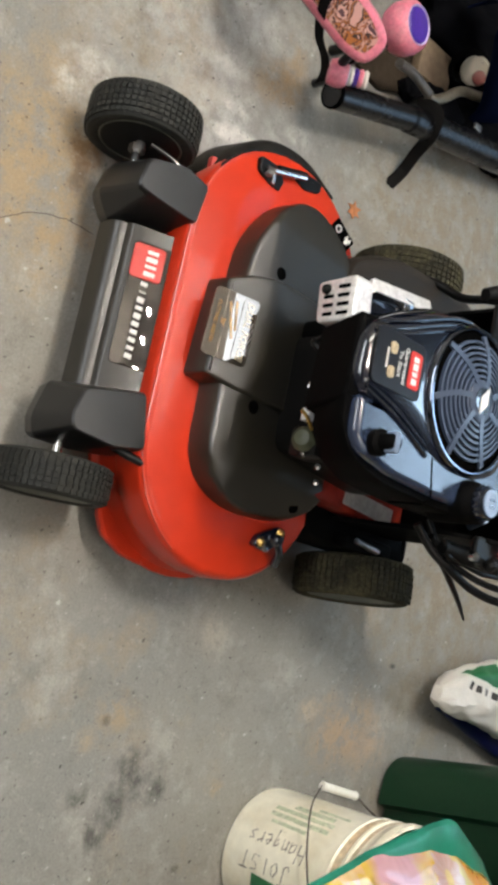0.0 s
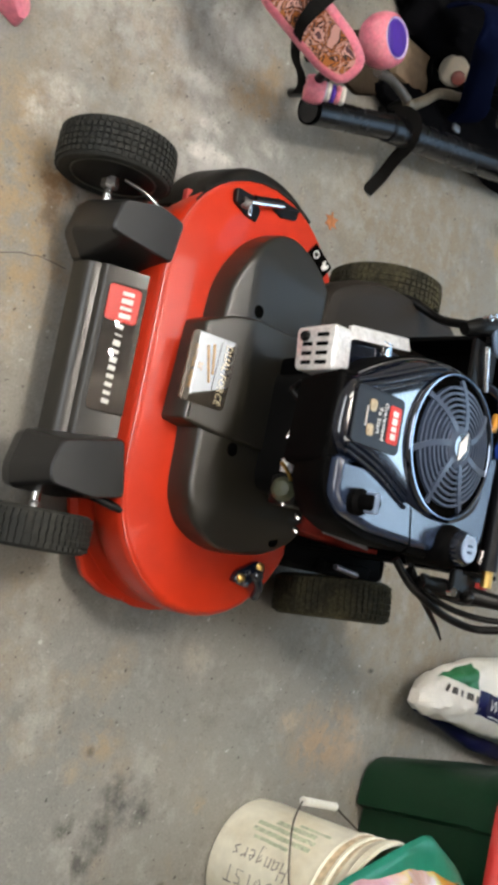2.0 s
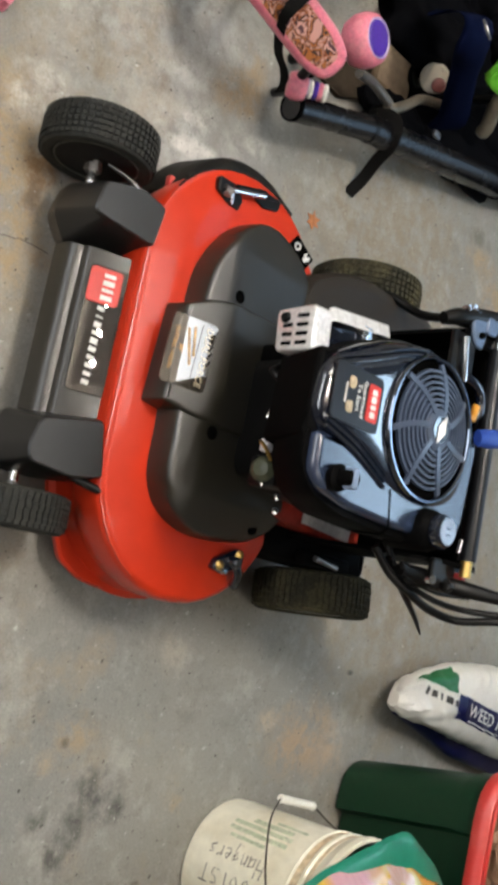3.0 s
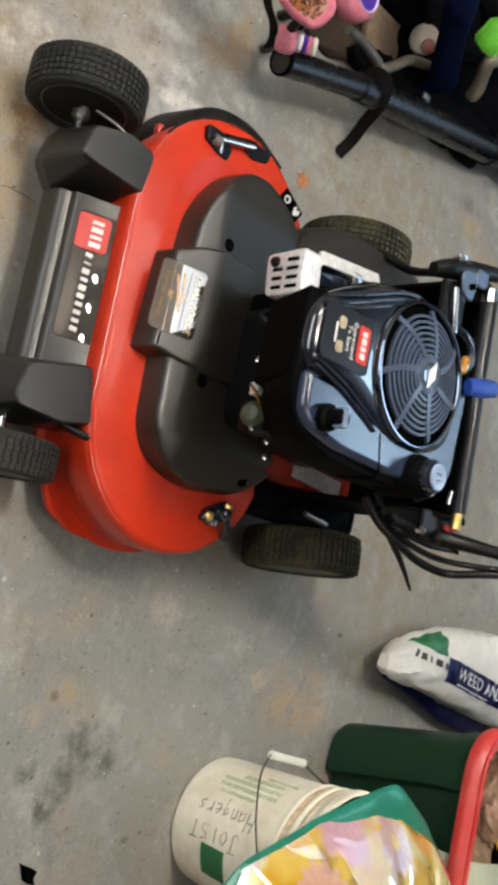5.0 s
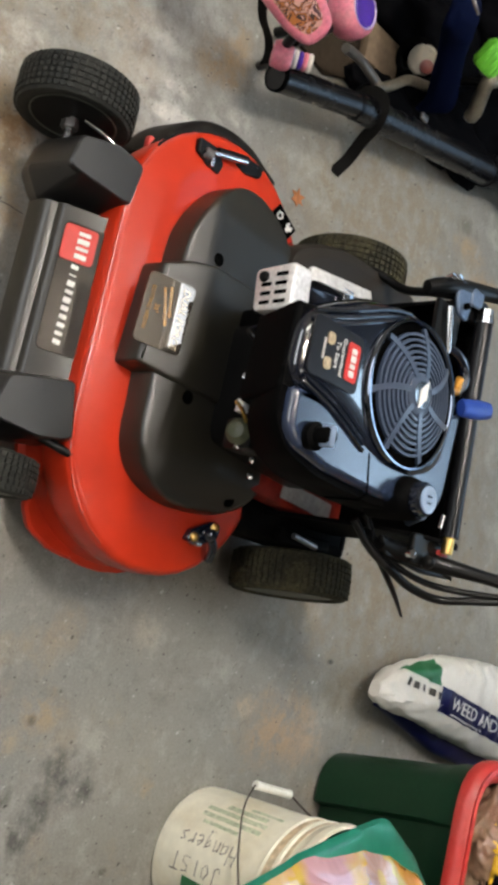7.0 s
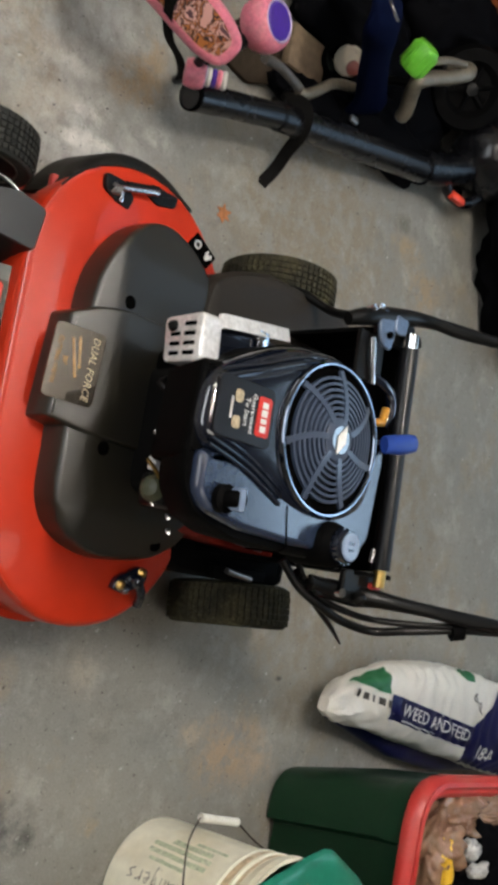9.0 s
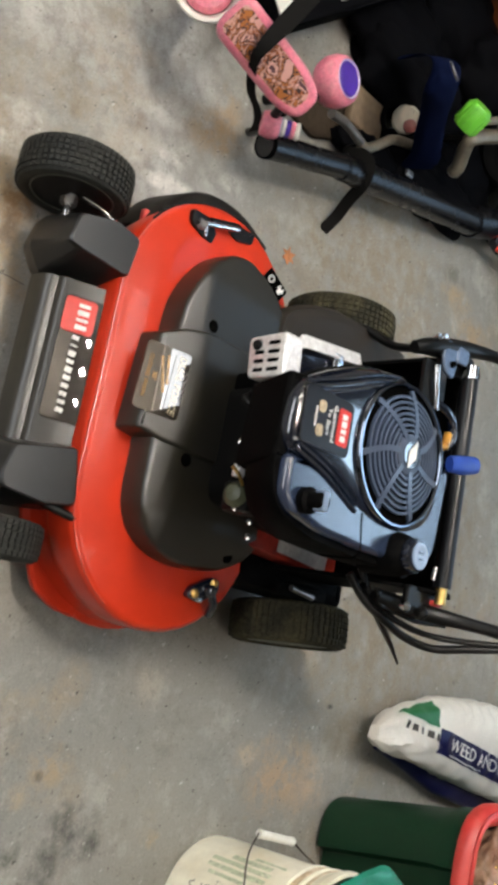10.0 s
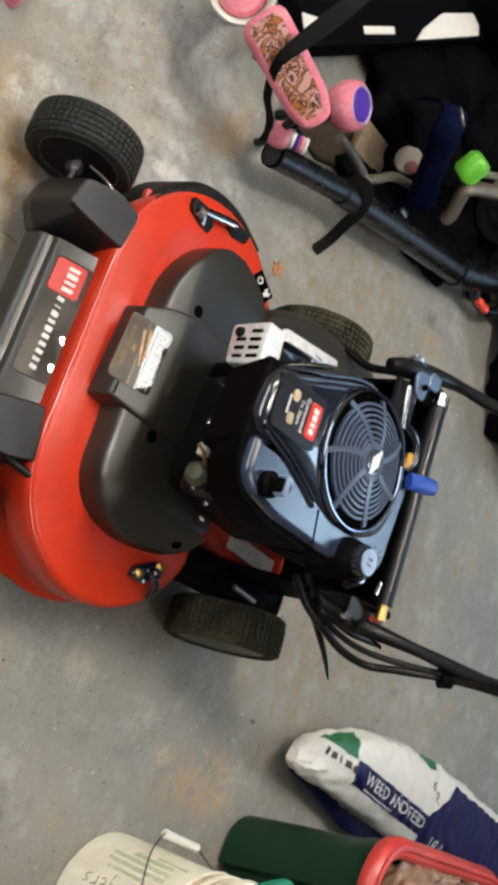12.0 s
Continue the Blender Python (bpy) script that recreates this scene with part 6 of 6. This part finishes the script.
CARD = material("brown_board", (0.36, 0.22, 0.12), 0.75, grain=0.15, scale=60, wear=0.4, wear_color=(0.28, 0.16, 0.08), wear_scale=8)
single("plank", loft([[(1.10 + 0.14 * k + w * 0.9, 0.21 + 0.14 * k - w, z) for w, z in ((-0.03, 0.002), (0.03, 0.002), (0.03, 0.022), (-0.03, 0.022))] for k in (0.2, 0.21, 1.4, 1.41)]), CARD, "short brown wooden plank on the floor", "plank")
toycar = thing("toy_car", (1.14, 0.44, 0), "small red plastic toy by the bucket", "toy")
part("body", stack([(0.012, fillet([(1.10, 0.40), (1.18, 0.40), (1.18, 0.49), (1.10, 0.49)], 0.012)), (0.05, fillet([(1.10, 0.40), (1.18, 0.40), (1.18, 0.49), (1.10, 0.49)], 0.012)), (0.075, fillet([(1.115, 0.415), (1.165, 0.415), (1.165, 0.475), (1.115, 0.475)], 0.012))]), RED_LID, toycar)
for x in (1.105, 1.175):
    for y in (0.415, 0.475):
        part("wheel", revolve([(0, -0.006), (0.012, -0.006), (0.012, 0.006), (0, 0.006)], (x, y, 0.012), (1, 0, 0), 14), DARK, toycar)
pack = thing("small_box", (1.17, 0.52, 0), "small orange and black cardboard box", "box")
part("carton", box(1.15, 0.535, 0.03, 0.10, 0.06, 0.06, 0.002, None), ORANGE, pack)
part("dark_band", box(1.15, 0.535, 0.0608, 0.07, 0.02, 0.0012, 0), DARK, pack)
tray = thing("white_tray", (1.20, 0.16, 0), "white plastic tray on the floor", "tray")
tro = fillet([(1.12, 0.02), (1.42, 0.02), (1.42, 0.24), (1.12, 0.24)], 0.03)
part("body", stack([(0.0, shrink(tro, 0.02)), (0.10, tro), (0.104, shrink(tro, 0.002)), (0.10, shrink(tro, 0.006)), (0.01, shrink(tro, 0.024))]), GREY_SCRAP, tray)
single("black_clip", loft([[(0.975 + a, 0.075 + b, z) for a, b in ((0, 0), (0.03, 0.012), (0.035, 0.03), (0.022, 0.024), (0.012, 0.03))] for z in (0.001, 0.014, 0.018)]), DARK, "small black plastic clip on the floor", "clip")


# ---- things along the far side ----
def blower():
    b = thing("leaf_blower", (-0.80, 0.95, 0), "black leaf blower with its long tube on the floor", "leaf blower")
    a, m, e = Vector((-0.624, 0.204, 0.122)), Vector((-0.715, 0.465, 0.112)), Vector((-0.890, 1.10, 0.075))
    part("nozzle_tube", joined(tube([a, a.lerp(m, 0.5), m], 0.0285, 24, smooth=False)), TUBE, b, "black plastic nozzle tube")
    # A black disc closes the tube and stands for its dark inside.
    part("mouth", revolve([(0.0, 0.003), (0.0245, 0.002), (0.0255, -0.001), (0.0292, -0.001), (0.0296, 0.008), (0.0285, 0.010), (0.0, 0.010)], a, (a - m).normalized() * -1, 24), DARK, b)
    part("tube_seam", tube([m - (m - a) * 0.02, m + (m - a) * 0.02], 0.0305, 24, smooth=False), TUBE, b)
    part("main_tube", tube([m, m.lerp(e, 0.5), e], 0.032, 24, smooth=False, scale=lambda t: 1 + 0.25 * t), TUBE, b, "wider black tube")
    bm = bmesh.new()
    bmesh.ops.create_icosphere(bm, subdivisions=3, radius=1)
    for v in bm.verts:
        k = 1 + 0.12 * noise.noise(v.co * 2)
        v.co = Vector((-1.03 + v.co.x * 0.11 * k, 1.40 + v.co.y * 0.16 * k, 0.125 + v.co.z * 0.125 * k))
    part("motor_housing", bm, TUBE, b, "rounded black motor housing")
    part("neck", tube([e - (e - m) * 0.02, e + Vector((-0.05, 0.12, 0.01)), (-1.0, 1.32, 0.10)], 0.046, 20), TUBE, b)
    part("handle", tube([(-0.93, 1.17, 0.10), (-0.885, 1.24, 0.075), (-0.89, 1.34, 0.075), (-0.96, 1.42, 0.10)], 0.016), TUBE, b, "black looped handle")
    part("trigger", box(-0.876, 1.275, 0.085, 0.024, 0.07, 0.020, 0.006), SCARLET, b, "red trigger")
    part("stand", box(-0.99, 1.33, 0.012, 0.10, 0.16, 0.024, 0.006), TUBE, b)


blower()
single("black_strap", sweep([(-0.772, 0.502, 0.095), (-0.764, 0.506, 0.132), (-0.740, 0.517, 0.150), (-0.708, 0.535, 0.128), (-0.690, 0.560, 0.070), (-0.660, 0.575, 0.024), (-0.618, 0.556, 0.004)], [(-0.015, -0.0012), (0.015, -0.0012), (0.015, 0.0012), (-0.015, 0.0012)], steps=6, up=(0.3, -1, 0.2)), WEB, "black webbing strap over the blower tube", "strap")


LILAC = material("lilac_plastic", (0.42, 0.34, 0.52), 0.4, grain=0.1, scale=90)


def toy_scooter():
    """A printed slab that lies with its far end on the carton, its wheels turned up beside it."""
    s = thing("toy_scooter", (-0.70, 0.14, 0), "pink child's toy with purple-hubbed wheels and printed panel", "toy")
    ux, uy = Vector((0.62, -0.149, -0.75)), Vector((0.22, 0.975, -0.012))
    up = frame_on(Vector((-0.632, 0.166, 0.274)) - uy * 0.11, ux, uy)
    o = fillet([(-0.046, -0.14), (0.046, -0.14), (0.046, 0.05), (0.030, 0.105), (-0.030, 0.105), (-0.046, 0.05)], 0.030, 6)
    bm = stack([(-0.026, shrink(o, 0.010)), (-0.014, o), (-0.002, o), (0.006, shrink(o, 0.004)), (0.010, shrink(o, 0.012))])
    bm.transform(up)
    part("deck", bm, PINK, s, "rounded pink plastic slab")
    o2 = shrink([(x, y - 0.012) for x, y in o], 0.015)
    bm = stack([(0.0095, o2), (0.0112, o2)])
    bm.transform(up)
    part("printed_panel", bm, picture_print(), s, "glossy panel with a worn orange and brown print")
    bm = stack([(-0.036, shrink(o, 0.016)), (-0.0255, shrink(o, 0.004))])
    bm.transform(up)
    part("underside", bm, PURPLE, s, "purple underside")

    def wheel_at(c, ax, r, w):
        ax = Vector(ax).normalized()
        bm = revolve([(r * 0.55, -w * 0.5), (r * 0.86, -w * 0.46), (r, -w * 0.15), (r, w * 0.15), (r * 0.90, w * 0.42), (r * 0.74, w * 0.52), (r * 0.70, w * 0.48), (r * 0.6, w * 0.40), (0, w * 0.42), (0, -w * 0.5)], c, ax, 32)
        wh = part("wheel", bm, PINK, s, "chunky pink wheel")
        part("hub_ring", revolve([(r * 0.68, w * 0.44), (r * 0.75, w * 0.52), (r * 0.73, w * 0.55), (r * 0.66, w * 0.50)], c, ax, 28, closed=True), LILAC, wh, "pale lilac hub ring")
        part("hub_cap", revolve([(0, w * 0.42), (r * 0.66, w * 0.42), (r * 0.67, w * 0.50), (r * 0.60, w * 0.56), (r * 0.2, w * 0.58), (0, w * 0.58)], c, ax, 28), PURPLE, wh, "purple hub cap")

    wheel_at((-0.785, 0.276, 0.225), (0.05, 0.10, 0.97), 0.054, 0.062)
    way = Vector((0.0, 0.80, 0.60))
    wheel_at((-0.650, 0.182, 0.150), way, 0.028, 0.040)
    for k, mat in ((0.028, BAG_WHITE), (0.038, PURPLE), (0.048, PINK), (0.058, BAG_WHITE)):
        part("stripe", revolve([(0, -0.005), (0.016, -0.005), (0.019, 0.0), (0.016, 0.005), (0, 0.005)], Vector((-0.650, 0.182, 0.150)) + way * k, way, 20), mat, s)
    part("fork", tube([(-0.66, 0.15, 0.215), (-0.66, 0.18, 0.15), (-0.68, 0.22, 0.09), (-0.72, 0.26, 0.0)], 0.010), BLACK_METAL, s)
    part("post", tube([(-0.785, 0.276, 0.20), (-0.80, 0.285, 0.10), (-0.82, 0.29, 0.0)], 0.012), BLACK_METAL, s)
    part("axle", tube([(-0.665, 0.17, 0.19), (-0.72, 0.23, 0.19), (-0.785, 0.276, 0.20)], 0.014), BLACK_METAL, s, "dark axle with faded print")


toy_scooter()
single("carry_strap", sweep([(-0.87, 0.07, 0.375), (-0.81, 0.04, 0.385), (-0.75, 0.012, 0.385), (-0.695, -0.005, 0.352), (-0.644, -0.015, 0.305), (-0.636, 0.006, 0.266), (-0.637, 0.063, 0.208), (-0.652, 0.130, 0.160), (-0.665, 0.185, 0.108), (-0.70, 0.245, 0.03)], [(-0.017, -0.0012), (0.017, -0.0012), (0.017, 0.0012), (-0.017, 0.0012)], steps=6, up=(0.4, -0.4, 0.8), scale=lambda t: 1.0 if t < 0.35 else max(0.55, 1 - (t - 0.35) * 3)), WEB, "black webbing strap over the pink toy", "strap")

BONE = material("grey_beige_tube", (0.19, 0.165, 0.125), 0.30, 0.4, grain=0.15, scale=90, wear=0.5, wear_color=(0.11, 0.09, 0.06), wear_scale=12)


def tricycle():
    t = thing("tricycle", (-0.95, 0.65, 0), "child's tricycle with bent grey tubes and black wheel", "tricycle")
    to_eye = (0.58, -0.58, 0.56)
    part("frame_tube", tube([(-0.80, 0.38, 0.13), (-0.824, 0.456, 0.11), (-0.818, 0.535, 0.10)], 0.011, 12), material("dull_grey_tube", (0.12, 0.11, 0.10), 0.4, 0.4, grain=0.15, scale=90), t, "dull grey tube")
    part("frame_tube", tube([(-0.812, 0.530, 0.10), (-0.816, 0.554, 0.10), (-0.849, 0.597, 0.10), (-0.894, 0.649, 0.10), (-0.921, 0.72, 0.10), (-0.96, 0.80, 0.08)], 0.0125, 12), BONE, t, "bent grey-beige frame tube")
    part("leg", tube([(-0.818, 0.545, 0.10), (-0.825, 0.55, 0.05), (-0.83, 0.56, 0.0)], 0.010, 12), BLACK_METAL, t)
    part("seat", box(-0.955, 0.60, 0.035, 0.11, 0.13, 0.03, 0.010), material("dull_brown_seat", (0.16, 0.11, 0.065), 0.6, grain=0.2, scale=60, wear=0.5, wear_color=(0.10, 0.07, 0.04), wear_scale=20), t, "worn brown seat")
    c = Vector((-0.975, 0.690, 0.10))
    w = part("small_wheel", revolve([(0.0, -0.016), (0.030, -0.016), (0.036, -0.010), (0.037, 0.008), (0.032, 0.012), (0.026, 0.010), (0.0, 0.012)], c, to_eye, 28), material("dirty_white_plastic", (0.26, 0.23, 0.18), 0.5, grain=0.15, scale=60, wear=0.7, wear_color=(0.20, 0.16, 0.11), wear_scale=30), t, "small dirty white wheel")
    part("tyre", revolve([(0.036, -0.018), (0.050, -0.014), (0.051, 0.006), (0.037, 0.010)], c + Vector((0.0, -0.012, -0.012)), to_eye, 28, closed=True), DARK, w)
    part("reflector", revolve([(0, 0), (0.018, 0), (0.016, 0.008), (0, 0.010)], (-0.955, 0.695, 0.112), to_eye, 16), material("dull_red_plastic", (0.10, 0.02, 0.014), 0.45, grain=0.2, scale=60), w, "dull red reflector")
    part("handle_bar", tube([(-0.925, 0.890, 0.13), (-0.932, 0.880, 0.15), (-0.952, 0.850, 0.18), (-0.962, 0.825, 0.21), (-0.985, 0.855, 0.225), (-1.017, 0.915, 0.235), (-1.054, 0.975, 0.255), (-1.075, 0.985, 0.245), (-1.09, 0.98, 0.20)], 0.0195, 14), BONE, t, "thick bent grey handlebar")
    part("bar_end", tube([(-0.923, 0.893, 0.125), (-0.935, 0.875, 0.155)], 0.0155, 14, smooth=False), STEEL, t, "bright bar end")
    part("bar_branch", tube([(-1.0, 0.815, 0.25), (-1.03, 0.87, 0.262), (-1.06, 0.945, 0.262)], 0.010, 12), BONE, t)
    part("bar_post", tube([(-0.962, 0.82, 0.20), (-0.985, 0.80, 0.10), (-1.0, 0.80, 0.0)], 0.011), BLACK_METAL, t)
    ax = Vector((-0.55, -0.10, 0.80)).normalized()
    o = Vector((-0.968, 0.748, 0.262))
    cp = part("lime_cap", revolve([(0, -0.035), (0.030, -0.035), (0.034, -0.028), (0.034, 0.024), (0.028, 0.034), (0, 0.036)], o, ax, 24), LIME, t, "lime green ribbed cap")
    q = Vector((0, 0, 1)).rotation_difference(ax).to_matrix()
    for k in range(14):
        a = k * math.pi / 7
        f = o + q @ Vector((0.0342 * math.cos(a), 0.0342 * math.sin(a), -0.028))
        part("cap_rib", tube([f, f + q @ Vector((0, 0, 0.052))], 0.0028, 6, smooth=False), LIME, cp)
    bw = part("big_wheel", revolve([(0.0, -0.02), (0.06, -0.02), (0.075, -0.03), (0.105, -0.028), (0.115, 0.0), (0.105, 0.028), (0.075, 0.03), (0.06, 0.012), (0.03, 0.014), (0.0, 0.014)], (-1.14, 1.16, 0.15), (0.55, -0.50, 0.66), 40), MATTE, t, "black plastic wheel")
    for k in range(6):
        a = k * math.pi / 3
        qq = Vector((0, 0, 1)).rotation_difference(Vector((0.55, -0.50, 0.66)).normalized()).to_matrix()
        f = Vector((-1.14, 1.16, 0.15))
        part("spoke", tube([f + qq @ Vector((0.015 * math.cos(a), 0.015 * math.sin(a), 0.018)), f + qq @ Vector((0.062 * math.cos(a), 0.062 * math.sin(a), 0.018))], 0.006, 8, smooth=False), MATTE, bw)
    part("wheel_hub", revolve([(0, 0.01), (0.020, 0.01), (0.017, 0.034), (0, 0.036)], (-1.14, 1.16, 0.15), (0.55, -0.50, 0.66), 18), BLACK_METAL, bw, "dull metal hub")
    part("axle", tube([(-1.14, 1.16, 0.14), (-1.15, 1.17, 0.0)], 0.012), BLACK_METAL, t)


tricycle()


def slumped_bag():
    """A soft bag that leans from the floor up onto the carton."""
    rings = []
    line = [((-0.920, 0.830, 0.012), (-0.024, 0.060)), ((-0.912, 0.788, 0.10), (-0.024, 0.062)), ((-0.900, 0.690, 0.18), (-0.018, 0.056)), ((-0.897, 0.600, 0.25), (-0.014, 0.050)), ((-0.892, 0.540, 0.30), (-0.022, 0.056)), ((-0.920, 0.520, 0.325), (-0.022, 0.052)), ((-0.97, 0.53, 0.31), (-0.025, 0.05)), ((-1.03, 0.56, 0.24), (-0.025, 0.045)), ((-1.07, 0.58, 0.15), (-0.02, 0.02))]
    mids = curve_points([a for a, _ in line], 5)
    halves = curve_points([(b[0], b[1], 0) for _, b in line], 5)
    thick = Vector((0.50, -0.35, 0.62)) * 0.038
    for i, (c, h) in enumerate(zip(mids, halves)):
        ring = []
        for k in range(20):
            a = 2 * math.pi * k / 20
            f = 1 + 0.18 * noise.noise(Vector((i * 0.25, math.cos(a) * 1.5, math.sin(a) * 1.5)))
            ring.append((c + h * math.copysign(abs(math.cos(a)) ** 0.75, math.cos(a)) + thick * math.sin(a) * f)[:])
        rings.append(ring)
    return loft(rings)


jacket = single("blue_bag", slumped_bag(), DENIM, "dark blue cloth bag slumped over the tricycle", "bag")
hook = [(-0.884 + 0.012 * math.cos(a) + 0.018 * math.sin(a), 0.474 + 0.016 * math.cos(a) - 0.016 * math.sin(a), 0.378 + 0.014 * math.sin(a)) for a in [i * math.pi / 8 for i in range(15)]]
part("hook", tube(hook, 0.0028, 8, steps=2), STEEL, jacket, "bright snap hook")
part("tip", box(-0.872, 0.775, 0.072, 0.018, 0.028, 0.010, 0.003), STEEL, jacket)


def carton():
    """A long low black carton with white printed patches on its lid."""
    c = thing("long_carton", (-1.10, 0.36, 0), "long black carton with white printed patches", "carton")
    m = Matrix.Translation((-0.854, 0.149, 0)) @ Matrix.Rotation(math.atan2(0.64, -0.60), 4, "Z") @ Matrix.Diagonal((1.08, 1.08, 1, 1))
    part("box", box(0.65, 0.13, 0.075, 1.26, 0.26, 0.15, 0.006, m), BLACKCLOTH, c, "black cardboard box")
    part("lid_edge", box(0.65, 0.002, 0.127, 1.262, 0.008, 0.05, 0.003, m), BLACKCLOTH, c)
    for pts in ([(0.024, 0.012), (0.04, 0.010), (0.085, 0.052), (0.024, 0.063)], [(0.242, 0.020), (0.367, 0.018), (0.367, 0.034), (0.242, 0.036)], [(0.46, 0.004), (0.78, 0.008), (0.80, 0.062), (0.60, 0.062), (0.50, 0.028)]):
        bm = stack([(0.1485, pts), (0.1518, pts)])
        bm.transform(m)
        part("white_patch", bm, BAG_WHITE, c, "white printed patch")


carton()
pot_at, pot_way = (-0.777, -0.081, 0.200), (0.5, -0.5, 0.7)
pot = thing("white_pot", (-0.90, 0.04, 0.0), "white plastic pot with pink stuff inside", "pot")
part("wall", revolve([(0, -0.265), (0.016, -0.265), (0.020, -0.25), (0.050, -0.06), (0.066, -0.010), (0.069, 0.0), (0.066, 0.004), (0.060, 0.0), (0.044, -0.06), (0.0, -0.07)], pot_at, pot_way, 40), BAG_WHITE, pot)
part("filling", revolve([(0, -0.06), (0.044, -0.05), (0.050, -0.026), (0.04, -0.014), (0, -0.010)], pot_at, pot_way, 32), PINK, pot, "pink filling")
single("pink_shoe", stack([(0.0, fillet([(-0.60, -0.46), (-0.535, -0.45), (-0.505, -0.375), (-0.53, -0.365), (-0.58, -0.39)], 0.02)), (0.03, fillet([(-0.60, -0.46), (-0.535, -0.45), (-0.508, -0.38), (-0.53, -0.37), (-0.58, -0.39)], 0.02)), (0.045, fillet([(-0.59, -0.45), (-0.54, -0.445), (-0.53, -0.41), (-0.545, -0.40), (-0.57, -0.41)], 0.015))]), PINK, "small pink child's shoe on the concrete", "shoe")
single("orange_bin", box(-1.53, 1.27, 0.17, 0.34, 0.34, 0.34, 0.02), material("dull_orange_plastic", (0.24, 0.065, 0.017), 0.5, grain=0.15, scale=60), "orange plastic bin behind the tricycle", "bin")
rag("black_bag", -0.80, 1.80, 0.17, 0.27, 0.30, 0.20, BLACKCLOTH, "crumpled black plastic bag on the floor", 21, "bag", 0.35, "black bags")
rag("black_bag", -1.34, 1.56, 0.20, 0.28, 0.26, 0.24, BLACKCLOTH, "crumpled black plastic bag on the floor", 27, "bag", 0.35, "black bags")
rag("black_bag", -1.70, 0.66, 0.22, 0.24, 0.40, 0.26, BLACKCLOTH, "crumpled black plastic bag behind the carton", 33, "bag", 0.35, "black bags")
rag("black_bag", -1.13, 0.76, 0.05, 0.12, 0.22, 0.08, BLACKCLOTH, "crumpled black plastic bag under the tricycle", 36, "bag", 0.3, "black bags")


rag("black_bag", -0.92, 0.92, 0.03, 0.085, 0.22, 0.05, BLACKCLOTH, "flat black cloth bag beside the blower tube", 52, "bag", 0.3, "black bags")
rag("black_bag", -1.05, 1.08, 0.03, 0.12, 0.15, 0.045, BLACKCLOTH, "flat black cloth bag under the handlebar", 58, "bag", 0.3, "black bags")
rag("black_bag", -1.33, 1.12, 0.09, 0.13, 0.20, 0.12, BLACKCLOTH, "crumpled black plastic bag behind the tricycle wheel", 73, "bag", 0.35, "black bags")
rag("black_bag", -1.22, 0.66, 0.045, 0.13, 0.17, 0.07, BLACKCLOTH, "crumpled black plastic bag beside the carton", 77, "bag", 0.3, "black bags")
rag("black_bag", -1.44, 0.90, 0.045, 0.15, 0.20, 0.075, BLACKCLOTH, "crumpled black plastic bag beside the carton", 81, "bag", 0.3, "black bags")
rag("black_bag", -0.86, 0.66, 0.025, 0.06, 0.14, 0.04, BLACKCLOTH, "flat black cloth bag beside the blower tube", 55, "bag", 0.3, "black bags")


# Brown cardboard; the shade under the toys is put into its dark colour.
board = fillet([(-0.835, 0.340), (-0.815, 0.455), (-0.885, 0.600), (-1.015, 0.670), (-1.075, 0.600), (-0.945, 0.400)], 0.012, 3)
single("brown_board", stack([(0.002, board), (0.010, board), (0.012, shrink(board, 0.0015))]), material("shaded_brown_board", (0.036, 0.026, 0.018), 0.85, grain=0.2, scale=60, wear=0.5, wear_color=(0.055, 0.04, 0.026), wear_scale=10, gloss=0.1), "scrap of brown cardboard on the floor, coloured dark for the toys' shade", "cardboard")


def dead_leaf(x, y, turn):
    pts = [(0.0, -0.022), (0.008, -0.012), (0.020, -0.012), (0.013, -0.002), (0.022, 0.010), (0.009, 0.008), (0.004, 0.024), (-0.004, 0.010), (-0.018, 0.014), (-0.011, 0.0), (-0.018, -0.012), (-0.006, -0.010)]
    bm = stack([(0.001, pts), (0.0022, pts)])
    for v in bm.verts:
        v.co.z += 0.006 * abs(noise.noise(v.co * 60))
    bm.transform(Matrix.Translation((x, y, 0)) @ Matrix.Rotation(turn, 4, "Z"))
    return single("dead_leaf", bm, material("dry_leaf", (0.42, 0.15, 0.05), 0.7, grain=0.3, scale=90), "small dry orange-brown leaf on the concrete", "leaf")


dead_leaf(-0.505, 0.455, 0.6)
crack = curve_points([(-0.10, -0.375, 0.0004), (-0.126, -0.335, 0.0004), (-0.144, -0.305, 0.0004), (-0.154, -0.27, 0.0004), (-0.158, -0.23, 0.0004), (-0.156, -0.187, 0.0004)], 5)
crack = [Vector((q.x + 0.003 * noise.noise(q * 60), q.y + 0.003 * noise.noise(q * 45), q.z)) for q in crack]
tagged(new("floor_crack", finish("floor_crack", sweep(crack, [(-0.0007, -0.0003), (0.0007, -0.0003), (0.0007, 0.0003), (-0.0007, 0.0003)], smooth=False), INK)), "thin dark crack in the concrete", "crack", kind="structure")
